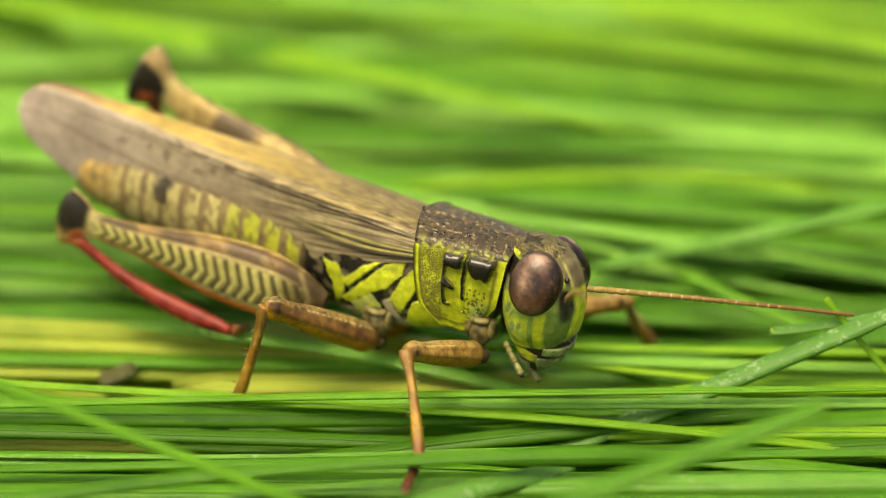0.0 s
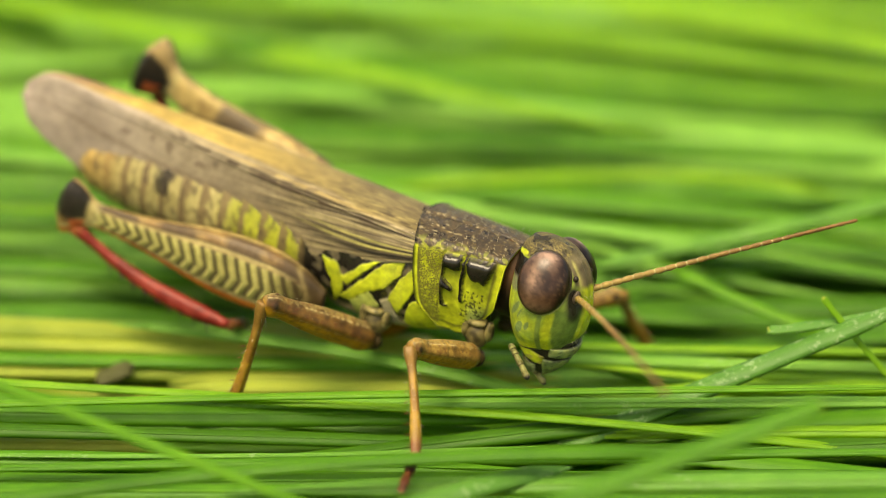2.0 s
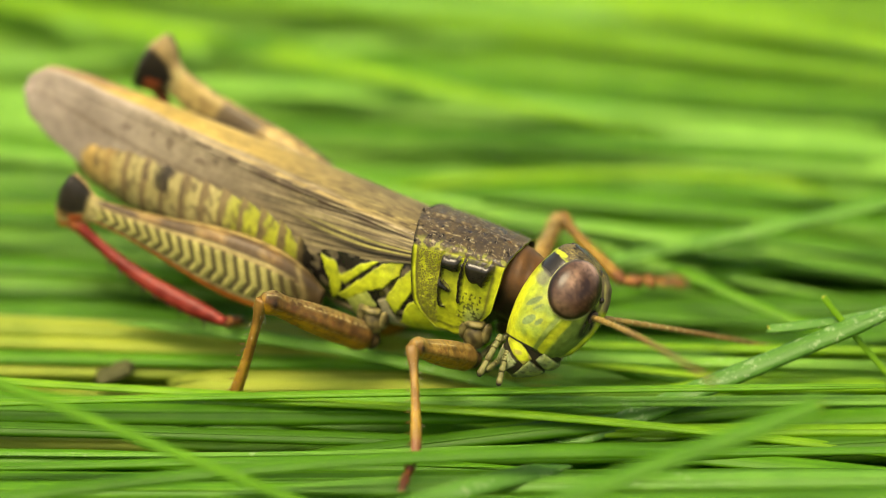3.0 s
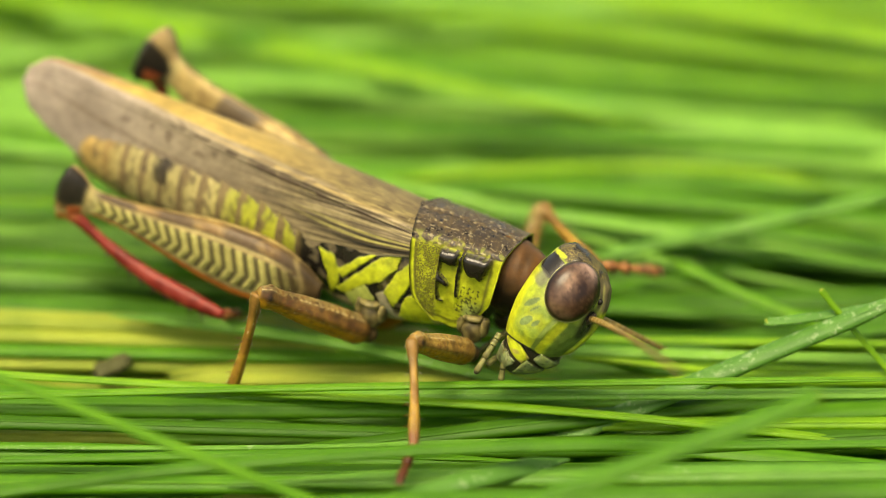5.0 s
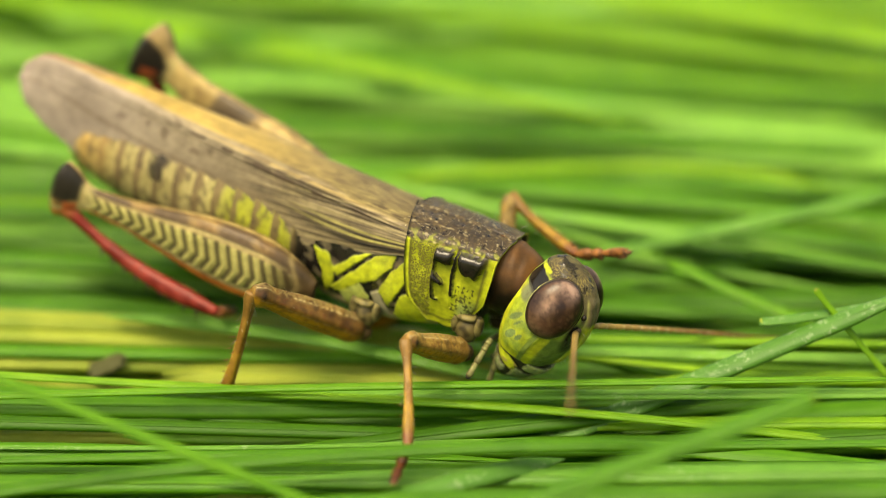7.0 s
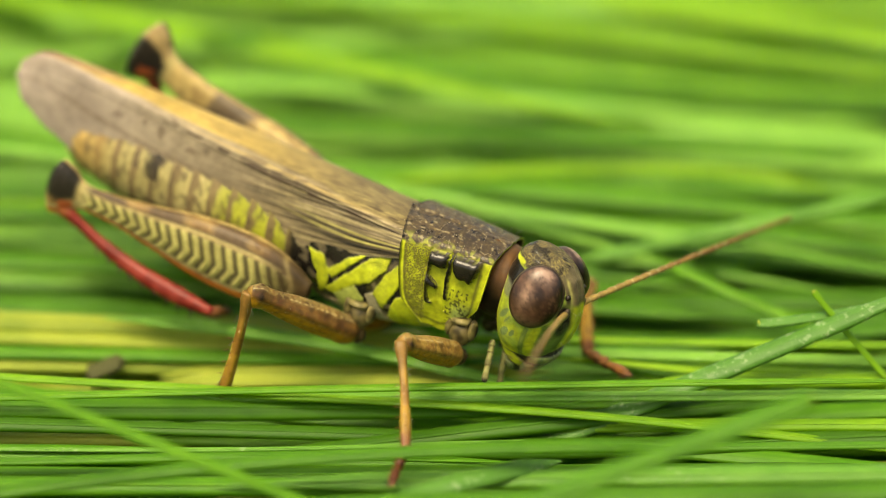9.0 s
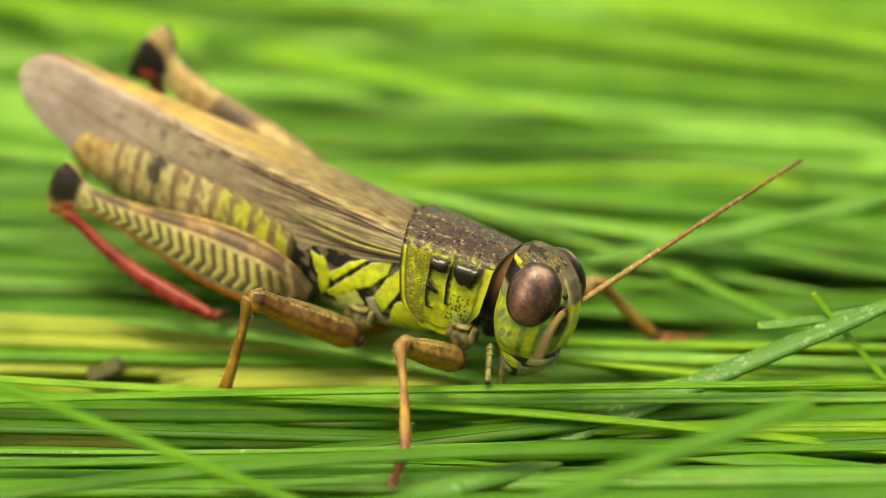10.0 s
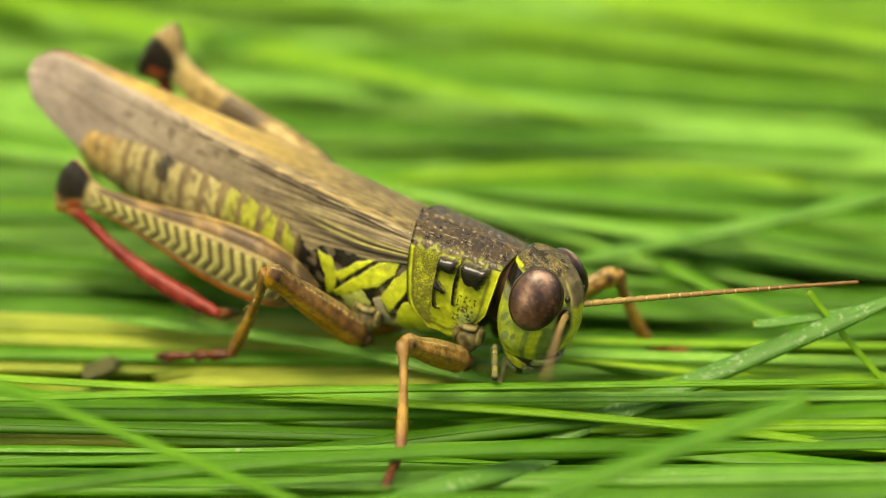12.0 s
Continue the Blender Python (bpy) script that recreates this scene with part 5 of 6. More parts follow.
    walk(feeler_far, [
        (0, pose(1.950 * MM, 0.640 * MM, 0.620 * MM, -10.80, -2.74, 38.58)),
        (0.5, pose(1.950 * MM, 0.640 * MM, 0.620 * MM, -9.72, -5.72, 39.89)),
        (1, pose(1.950 * MM, 0.640 * MM, 0.620 * MM, -10.08, -8.23, 47.26)),
        (1.5, pose(1.950 * MM, 0.640 * MM, 0.620 * MM, -8.07, -19.42, 43.47)),
        (2, pose(1.950 * MM, 0.640 * MM, 0.620 * MM, -7.91, -24.09, 43.67)),
        (2.3, pose(1.950 * MM, 0.640 * MM, 0.620 * MM, -8.08, -25.78, 43.55)),
        (2.4, pose(1.950 * MM, 0.640 * MM, 0.620 * MM, -9.28, -21.73, 49.59)),
        (2.5, pose(1.950 * MM, 0.640 * MM, 0.620 * MM, -6.11, -28.35, 41.45)),
        (2.6, pose(1.950 * MM, 0.640 * MM, 0.620 * MM, -11.71, -25.37, 46.74)),
        (2.7, pose(1.950 * MM, 0.640 * MM, 0.620 * MM, -0.84, -41.00, 30.11)),
        (2.8, pose(1.950 * MM, 0.640 * MM, 0.620 * MM, -16.13, -21.95, 53.51)),
        (2.9, pose(1.950 * MM, 0.640 * MM, 0.620 * MM, -14.95, -25.11, 51.72)),
        (3, pose(1.950 * MM, 0.640 * MM, 0.620 * MM, -14.23, -24.54, 50.28)),
        (3.1, pose(1.950 * MM, 0.640 * MM, 0.620 * MM, -10.20, -38.71, 42.29)),
        (3.2, pose(1.950 * MM, 0.640 * MM, 0.620 * MM, -12.41, -41.67, 42.08)),
        (4.8, pose(1.950 * MM, 0.640 * MM, 0.620 * MM, -22.86, -14.66, 53.43)),
        (5, pose(1.950 * MM, 0.640 * MM, 0.620 * MM, -28.59, -2.28, 60.01)),
        (5.1, pose(1.950 * MM, 0.640 * MM, 0.620 * MM, 1.67, -34.07, 19.70)),
        (5.5, pose(1.950 * MM, 0.640 * MM, 0.620 * MM, -15.24, -31.13, 32.70)),
        (5.6, pose(1.950 * MM, 0.640 * MM, 0.620 * MM, -17.94, -27.27, 36.42)),
        (5.7, pose(1.950 * MM, 0.640 * MM, 0.620 * MM, -26.25, -22.24, 49.86)),
        (5.8, pose(1.950 * MM, 0.640 * MM, 0.620 * MM, -23.28, -22.36, 45.39)),
        (5.9, pose(1.950 * MM, 0.640 * MM, 0.620 * MM, -18.09, -18.23, 36.03)),
        (6, pose(1.950 * MM, 0.640 * MM, 0.620 * MM, -17.26, -34.83, 35.97)),
        (6.1, pose(1.950 * MM, 0.640 * MM, 0.620 * MM, -26.53, -31.62, 51.71)),
        (6.2, pose(1.950 * MM, 0.640 * MM, 0.620 * MM, -25.42, -17.55, 45.80)),
        (6.5, pose(1.950 * MM, 0.640 * MM, 0.620 * MM, -34.43, -10.57, 55.28)),
        (6.8, pose(1.950 * MM, 0.640 * MM, 0.620 * MM, -35.75, -6.81, 59.75)),
        (7, pose(1.950 * MM, 0.640 * MM, 0.620 * MM, -35.45, -9.42, 62.00)),
        (7.2, pose(1.950 * MM, 0.640 * MM, 0.620 * MM, -37.11, -2.38, 61.27)),
        (8.8, pose(1.950 * MM, 0.640 * MM, 0.620 * MM, -29.60, -2.15, 66.45)),
        (8.9, pose(1.950 * MM, 0.640 * MM, 0.620 * MM, -28.64, -6.95, 71.89)),
        (9, pose(1.950 * MM, 0.640 * MM, 0.620 * MM, -27.46, -11.80, 73.65)),
        (9.1, pose(1.950 * MM, 0.640 * MM, 0.620 * MM, -27.59, -18.45, 75.63)),
        (9.5, pose(1.950 * MM, 0.640 * MM, 0.620 * MM, -26.13, -31.94, 69.89)),
        (10, pose(1.950 * MM, 0.640 * MM, 0.620 * MM, -25.23, -35.78, 70.39)),
        (10.5, pose(1.950 * MM, 0.640 * MM, 0.620 * MM, -25.27, -38.00, 69.10)),
        (10.7, pose(1.950 * MM, 0.640 * MM, 0.620 * MM, -23.85, -36.38, 65.81)),
        (11, pose(1.950 * MM, 0.640 * MM, 0.620 * MM, -15.34, -34.37, 38.97)),
        (11.2, pose(1.950 * MM, 0.640 * MM, 0.620 * MM, -17.03, -10.92, 41.18)),
        (11.5, pose(1.950 * MM, 0.640 * MM, 0.620 * MM, -15.17, -25.10, 30.27)),
        (12, pose(1.950 * MM, 0.640 * MM, 0.620 * MM, -17.74, -27.25, 32.72)),
    ])
    walk(feeler_near, [
        (0, pose(1.950 * MM, -0.640 * MM, 0.620 * MM, 12.78, -39.11, -60.86)),
        (0.5, pose(1.950 * MM, -0.640 * MM, 0.620 * MM, 13.00, -37.85, -59.02)),
        (0.7, pose(1.950 * MM, -0.640 * MM, 0.620 * MM, 12.24, -34.81, -54.91)),
        (1, pose(1.950 * MM, -0.640 * MM, 0.620 * MM, 10.89, -25.73, -48.35)),
        (1.5, pose(1.950 * MM, -0.640 * MM, 0.620 * MM, 10.59, -18.90, -45.17)),
        (2, pose(1.950 * MM, -0.640 * MM, 0.620 * MM, 10.88, -17.82, -45.12)),
        (2.3, pose(1.950 * MM, -0.640 * MM, 0.620 * MM, 11.38, -18.41, -45.82)),
        (2.4, pose(1.950 * MM, -0.640 * MM, 0.620 * MM, 18.19, -21.11, -46.61)),
        (2.5, pose(1.950 * MM, -0.640 * MM, 0.620 * MM, 34.08, -25.95, -58.47)),
        (2.6, pose(1.950 * MM, -0.640 * MM, 0.620 * MM, 41.23, -26.58, -66.50)),
        (3, pose(1.950 * MM, -0.640 * MM, 0.620 * MM, 47.62, -18.01, -62.88)),
        (3.2, pose(1.950 * MM, -0.640 * MM, 0.620 * MM, 48.97, -23.74, -65.80)),
        (4.8, pose(1.950 * MM, -0.640 * MM, 0.620 * MM, 47.92, -18.70, -73.11)),
        (5, pose(1.950 * MM, -0.640 * MM, 0.620 * MM, 47.22, -21.81, -69.74)),
        (5.1, pose(1.950 * MM, -0.640 * MM, 0.620 * MM, 48.21, -22.48, -75.74)),
        (5.2, pose(1.950 * MM, -0.640 * MM, 0.620 * MM, 46.93, -20.08, -71.78)),
        (5.5, pose(1.950 * MM, -0.640 * MM, 0.620 * MM, 47.18, -18.01, -73.83)),
        (5.8, pose(1.950 * MM, -0.640 * MM, 0.620 * MM, 40.36, -14.76, -71.55)),
        (6, pose(1.950 * MM, -0.640 * MM, 0.620 * MM, 35.70, -18.05, -67.76)),
        (6.1, pose(1.950 * MM, -0.640 * MM, 0.620 * MM, 42.19, -33.84, -80.06)),
        (6.2, pose(1.950 * MM, -0.640 * MM, 0.620 * MM, 39.59, -25.27, -74.27)),
        (6.5, pose(1.950 * MM, -0.640 * MM, 0.620 * MM, 42.38, -23.03, -75.98)),
        (6.8, pose(1.950 * MM, -0.640 * MM, 0.620 * MM, 42.57, -20.76, -75.25)),
        (7, pose(1.950 * MM, -0.640 * MM, 0.620 * MM, 44.09, -24.91, -77.60)),
        (7.2, pose(1.950 * MM, -0.640 * MM, 0.620 * MM, 43.03, -17.28, -80.67)),
        (8.8, pose(1.950 * MM, -0.640 * MM, 0.620 * MM, 30.85, -28.15, -80.47)),
        (9, pose(1.950 * MM, -0.640 * MM, 0.620 * MM, 27.11, -29.52, -78.71)),
        (9.5, pose(1.950 * MM, -0.640 * MM, 0.620 * MM, 25.30, -29.63, -78.21)),
        (10, pose(1.950 * MM, -0.640 * MM, 0.620 * MM, 24.73, -28.16, -75.86)),
        (10.5, pose(1.950 * MM, -0.640 * MM, 0.620 * MM, 23.53, -28.22, -73.22)),
        (11, pose(1.950 * MM, -0.640 * MM, 0.620 * MM, 23.38, -28.17, -74.26)),
        (11.5, pose(1.950 * MM, -0.640 * MM, 0.620 * MM, 24.12, -30.45, -74.20)),
        (12, pose(1.950 * MM, -0.640 * MM, 0.620 * MM, 23.79, -31.26, -74.80)),
    ])
    walk(palp_outer, [
        (0, pose(-0.350 * MM, -1.120 * MM, -2.750 * MM, -72.36, 11.48, -32.05)),
        (2, pose(-0.350 * MM, -1.120 * MM, -2.750 * MM, -68.46, 14.63, -32.62)),
        (2.5, pose(-0.350 * MM, -1.120 * MM, -2.750 * MM, -33.02, 64.96, -30.49)),
        (3.2, pose(-0.350 * MM, -1.120 * MM, -2.750 * MM, -34.98, 69.89, -33.31)),
        (5, pose(-0.350 * MM, -1.120 * MM, -2.750 * MM, -39.99, 69.57, -38.16)),
        (5.5, pose(-0.350 * MM, -1.120 * MM, -2.750 * MM, -71.66, 49.83, -66.55)),
        (6, pose(-0.350 * MM, -1.120 * MM, -2.750 * MM, -82.24, 47.78, -79.57)),
        (6.5, pose(-0.350 * MM, -1.120 * MM, -2.750 * MM, -77.06, 33.22, -67.24)),
        (7, pose(-0.350 * MM, -1.120 * MM, -2.750 * MM, -69.42, 42.23, -60.81)),
        (9, pose(-0.350 * MM, -1.120 * MM, -2.750 * MM, -76.12, 23.31, -58.03)),
        (9.5, pose(-0.350 * MM, -1.120 * MM, -2.750 * MM, -72.78, 24.42, -53.15)),
        (10.5, pose(-0.350 * MM, -1.120 * MM, -2.750 * MM, -82.21, 10.79, -53.83)),
        (12, pose(-0.350 * MM, -1.120 * MM, -2.750 * MM, -86.39, 5.02, -54.25)),
    ])
    walk(palp_inner, [
        (0, pose(0.300 * MM, -0.800 * MM, -3.100 * MM, 20.03, 43.23, 14.02)),
        (2, pose(0.300 * MM, -0.800 * MM, -3.100 * MM, 25.50, 42.11, 17.74)),
        (2.5, pose(0.300 * MM, -0.800 * MM, -3.100 * MM, -18.99, 56.64, -16.04)),
        (3.2, pose(0.300 * MM, -0.800 * MM, -3.100 * MM, -18.79, 57.00, -15.93)),
        (5, pose(0.300 * MM, -0.800 * MM, -3.100 * MM, 27.45, 54.07, 22.81)),
        (5.5, pose(0.300 * MM, -0.800 * MM, -3.100 * MM, 38.26, 49.23, 30.84)),
        (6, pose(0.300 * MM, -0.800 * MM, -3.100 * MM, 24.92, 70.03, 23.59)),
        (6.5, pose(0.300 * MM, -0.800 * MM, -3.100 * MM, -0.06, 67.06, -0.05)),
        (7, pose(0.300 * MM, -0.800 * MM, -3.100 * MM, 10.65, 64.31, 9.62)),
        (9, pose(0.300 * MM, -0.800 * MM, -3.100 * MM, -26.52, 67.75, -24.80)),
        (9.5, pose(0.300 * MM, -0.800 * MM, -3.100 * MM, -10.85, 66.56, -9.98)),
        (10.5, pose(0.300 * MM, -0.800 * MM, -3.100 * MM, 14.62, 73.10, 14.02)),
        (12, pose(0.300 * MM, -0.800 * MM, -3.100 * MM, -13.25, 79.40, -13.04)),
    ])
    walk(front_far[0], [
        (0, pose(-0.900 * MM, 1.600 * MM, -4.600 * MM, -3.55, -3.15, 45.32)),
        (0.5, pose(-0.900 * MM, 1.600 * MM, -4.600 * MM, -3.76, -3.54, 46.65)),
        (1, pose(-0.900 * MM, 1.600 * MM, -4.600 * MM, -3.97, -3.93, 47.95)),
        (1.5, pose(-0.900 * MM, 1.600 * MM, -4.600 * MM, -4.31, -6.52, 49.15)),
        (2.2, pose(-0.900 * MM, 1.600 * MM, -4.600 * MM, -4.63, -10.60, 48.66)),
        (2.3, pose(-0.900 * MM, 1.600 * MM, -4.600 * MM, -4.87, -21.94, 48.87)),
        (2.4, pose(-0.900 * MM, 1.600 * MM, -4.600 * MM, -7.22, -27.58, 75.82)),
        (2.5, pose(-0.900 * MM, 1.600 * MM, -4.600 * MM, -10.55, -47.88, 98.80)),
        (2.6, pose(-0.900 * MM, 1.600 * MM, -4.600 * MM, -8.94, -39.99, 85.07)),
        (2.7, pose(-0.900 * MM, 1.600 * MM, -4.600 * MM, -11.35, -50.08, 105.37)),
        (2.8, pose(-0.900 * MM, 1.600 * MM, -4.600 * MM, -10.35, -46.88, 88.87)),
        (2.9, pose(-0.900 * MM, 1.600 * MM, -4.600 * MM, -8.25, -43.88, 66.23)),
        (3, pose(-0.900 * MM, 1.600 * MM, -4.600 * MM, -10.16, -46.77, 82.51)),
        (3.1, pose(-0.900 * MM, 1.600 * MM, -4.600 * MM, -11.95, -50.79, 105.22)),
        (3.2, pose(-0.900 * MM, 1.600 * MM, -4.600 * MM, -9.89, -41.45, 93.01)),
        (3.5, pose(-0.900 * MM, 1.600 * MM, -4.600 * MM, -9.29, -41.07, 81.16)),
        (3.9, pose(-0.900 * MM, 1.600 * MM, -4.600 * MM, -10.90, -45.41, 102.95)),
        (4.4, pose(-0.900 * MM, 1.600 * MM, -4.600 * MM, -9.16, -38.83, 81.39)),
        (4.8, pose(-0.900 * MM, 1.600 * MM, -4.600 * MM, -6.97, -25.54, 65.17)),
        (4.9, pose(-0.900 * MM, 1.600 * MM, -4.600 * MM, -6.67, -23.06, 62.84)),
        (5, pose(-0.900 * MM, 1.600 * MM, -4.600 * MM, -10.95, -45.50, 95.16)),
        (5.1, pose(-0.900 * MM, 1.600 * MM, -4.600 * MM, -10.87, -44.03, 107.09)),
        (5.2, pose(-0.900 * MM, 1.600 * MM, -4.600 * MM, -10.56, -43.11, 96.13)),
        (5.3, pose(-0.900 * MM, 1.600 * MM, -4.600 * MM, -10.26, -43.47, 87.65)),
        (5.4, pose(-0.900 * MM, 1.600 * MM, -4.600 * MM, -9.30, -38.96, 81.91)),
        (5.5, pose(-0.900 * MM, 1.600 * MM, -4.600 * MM, -8.60, -36.54, 75.60)),
        (5.6, pose(-0.900 * MM, 1.600 * MM, -4.600 * MM, -7.88, -29.59, 73.26)),
        (5.7, pose(-0.900 * MM, 1.600 * MM, -4.600 * MM, -7.02, -24.14, 65.80)),
        (5.9, pose(-0.900 * MM, 1.600 * MM, -4.600 * MM, -6.74, -23.17, 62.60)),
        (6, pose(-0.900 * MM, 1.600 * MM, -4.600 * MM, -7.37, -27.25, 67.47)),
        (6.1, pose(-0.900 * MM, 1.600 * MM, -4.600 * MM, -12.31, -49.42, 112.56)),
        (6.2, pose(-0.900 * MM, 1.600 * MM, -4.600 * MM, -11.32, -44.87, 100.00)),
        (6.3, pose(-0.900 * MM, 1.600 * MM, -4.600 * MM, -10.76, -44.81, 86.31)),
        (6.4, pose(-0.900 * MM, 1.600 * MM, -4.600 * MM, -9.48, -38.82, 79.35)),
        (6.5, pose(-0.900 * MM, 1.600 * MM, -4.600 * MM, -8.06, -34.93, 67.01)),
        (6.6, pose(-0.900 * MM, 1.600 * MM, -4.600 * MM, -7.28, -29.27, 63.01)),
        (6.8, pose(-0.900 * MM, 1.600 * MM, -4.600 * MM, -6.75, -23.57, 60.45)),
        (6.9, pose(-0.900 * MM, 1.600 * MM, -4.600 * MM, -9.58, -38.05, 81.28)),
        (7, pose(-0.900 * MM, 1.600 * MM, -4.600 * MM, -13.27, -51.60, 114.02)),
        (7.1, pose(-0.900 * MM, 1.600 * MM, -4.600 * MM, -11.48, -44.72, 97.26)),
        (7.2, pose(-0.900 * MM, 1.600 * MM, -4.600 * MM, -9.71, -38.17, 81.87)),
        (7.6, pose(-0.900 * MM, 1.600 * MM, -4.600 * MM, -8.15, -38.72, 63.28)),
        (8, pose(-0.900 * MM, 1.600 * MM, -4.600 * MM, -12.50, -47.92, 95.46)),
        (8.4, pose(-0.900 * MM, 1.600 * MM, -4.600 * MM, -8.12, -36.10, 63.29)),
        (8.8, pose(-0.900 * MM, 1.600 * MM, -4.600 * MM, -7.39, -11.38, 66.29)),
        (8.9, pose(-0.900 * MM, 1.600 * MM, -4.600 * MM, -7.26, -9.17, 64.84)),
        (9, pose(-0.900 * MM, 1.600 * MM, -4.600 * MM, -7.02, -10.67, 61.92)),
        (9.1, pose(-0.900 * MM, 1.600 * MM, -4.600 * MM, -6.80, -11.78, 59.85)),
        (9.2, pose(-0.900 * MM, 1.600 * MM, -4.600 * MM, -6.58, -13.59, 57.61)),
        (9.3, pose(-0.900 * MM, 1.600 * MM, -4.600 * MM, -6.32, -15.54, 55.10)),
        (9.5, pose(-0.900 * MM, 1.600 * MM, -4.600 * MM, -6.18, -16.63, 54.01)),
        (10, pose(-0.900 * MM, 1.600 * MM, -4.600 * MM, -6.37, -18.25, 52.96)),
        (10.5, pose(-0.900 * MM, 1.600 * MM, -4.600 * MM, -6.69, -18.90, 55.38)),
        (11, pose(-0.900 * MM, 1.600 * MM, -4.600 * MM, -6.31, -26.81, 48.87)),
        (11.5, pose(-0.802 * MM, 1.669 * MM, -4.517 * MM, -4.42, -34.82, 35.22)),
        (12, pose(-0.812 * MM, 1.659 * MM, -4.531 * MM, -4.07, -33.02, 33.98)),
    ])
    walk(front_far[1], [
        (0, pose(5.800 * MM, 0.000 * MM, -0.000 * MM, -134.07, 49.27, 38.06)),
        (0.5, pose(5.800 * MM, -0.000 * MM, -0.000 * MM, -135.95, 50.14, 36.60)),
        (1, pose(5.800 * MM, 0.000 * MM, 0.000 * MM, -137.85, 51.03, 35.14)),
        (1.5, pose(5.800 * MM, 0.000 * MM, 0.000 * MM, -141.27, 54.34, 33.09)),
        (2.2, pose(5.800 * MM, 0.000 * MM, 0.000 * MM, -139.99, 58.40, 35.57)),
        (2.3, pose(5.800 * MM, 0.000 * MM, -0.000 * MM, -134.71, 77.78, 44.63)),
        (2.4, pose(5.800 * MM, 0.000 * MM, -0.000 * MM, 87.87, 22.58, -95.54)),
        (2.5, pose(5.800 * MM, 0.000 * MM, 0.000 * MM, 89.98, 0.59, -92.06)),
        (2.6, pose(5.800 * MM, 0.000 * MM, 0.000 * MM, 76.87, 25.11, -118.79)),
        (2.7, pose(5.800 * MM, 0.000 * MM, 0.000 * MM, 97.28, -24.40, -107.19)),
        (2.8, pose(5.800 * MM, 0.000 * MM, -0.000 * MM, 69.62, 32.58, -124.60)),
        (2.9, pose(5.800 * MM, 0.000 * MM, -0.000 * MM, 79.50, 14.80, -125.97)),
        (3, pose(5.800 * MM, 0.000 * MM, 0.000 * MM, 84.43, 12.02, -115.10)),
        (3.1, pose(5.800 * MM, 0.000 * MM, 0.000 * MM, 100.07, -15.36, -123.84)),
        (3.2, pose(5.800 * MM, 0.000 * MM, 0.000 * MM, 80.88, 16.13, -120.02)),
        (3.5, pose(5.800 * MM, -0.000 * MM, 0.000 * MM, 82.87, 10.95, -123.34)),
        (3.9, pose(5.800 * MM, 0.000 * MM, -0.000 * MM, 97.50, -10.79, -125.13)),
        (4.4, pose(5.800 * MM, 0.000 * MM, 0.000 * MM, 82.22, 11.99, -123.35)),
        (4.8, pose(5.800 * MM, 0.000 * MM, -0.000 * MM, 86.44, 5.24, -124.27)),
        (4.9, pose(5.800 * MM, 0.000 * MM, -0.000 * MM, 86.26, 5.33, -125.14)),
        (5, pose(5.800 * MM, 0.000 * MM, -0.000 * MM, 93.64, -5.34, -124.34)),
        (5.1, pose(5.800 * MM, -0.000 * MM, -0.000 * MM, 88.56, 1.96, -126.36)),
        (5.2, pose(5.800 * MM, -0.000 * MM, -0.000 * MM, 92.58, -3.54, -126.15)),
        (5.3, pose(5.800 * MM, -0.000 * MM, 0.000 * MM, 86.94, 5.01, -121.47)),
        (5.4, pose(5.800 * MM, 0.000 * MM, 0.000 * MM, 88.82, 1.95, -121.19)),
        (5.5, pose(5.800 * MM, 0.000 * MM, 0.000 * MM, 88.80, 1.93, -121.81)),
        (5.6, pose(5.800 * MM, 0.000 * MM, -0.000 * MM, 89.14, 1.35, -122.63)),
        (5.7, pose(5.800 * MM, -0.000 * MM, -0.000 * MM, 89.11, 1.37, -123.10)),
        (5.9, pose(5.800 * MM, 0.000 * MM, -0.000 * MM, 87.98, 3.35, -121.07)),
        (6, pose(5.800 * MM, 0.000 * MM, -0.000 * MM, 84.21, 9.18, -122.42)),
        (6.1, pose(5.800 * MM, -0.000 * MM, 0.000 * MM, 101.34, -15.22, -127.38)),
        (6.2, pose(5.800 * MM, 0.000 * MM, 0.000 * MM, 90.11, -0.16, -125.34)),
        (6.3, pose(5.800 * MM, -0.000 * MM, 0.000 * MM, 89.25, 1.22, -121.64)),
        (6.4, pose(5.800 * MM, 0.000 * MM, 0.000 * MM, 87.79, 3.27, -124.13)),
        (6.5, pose(5.800 * MM, 0.000 * MM, 0.000 * MM, 89.41, 1.01, -120.12)),
        (6.6, pose(5.800 * MM, 0.000 * MM, -0.000 * MM, 90.59, -1.00, -120.48)),
        (6.8, pose(5.800 * MM, 0.000 * MM, 0.000 * MM, 87.76, 3.81, -120.53)),
        (6.9, pose(5.800 * MM, -0.000 * MM, 0.000 * MM, 89.70, 0.38, -127.70)),
        (7, pose(5.800 * MM, 0.000 * MM, -0.000 * MM, 100.34, -12.88, -129.31)),
        (7.1, pose(5.800 * MM, 0.000 * MM, 0.000 * MM, 87.15, 4.74, -121.10)),
        (7.2, pose(5.800 * MM, -0.000 * MM, 0.000 * MM, 89.52, 0.78, -121.66)),
        (7.6, pose(5.800 * MM, 0.000 * MM, 0.000 * MM, 88.82, 2.34, -116.66)),
        (8, pose(5.800 * MM, 0.000 * MM, 0.000 * MM, 87.16, 5.08, -119.24)),
        (8.4, pose(5.800 * MM, 0.000 * MM, -0.000 * MM, 86.00, 7.44, -118.34)),
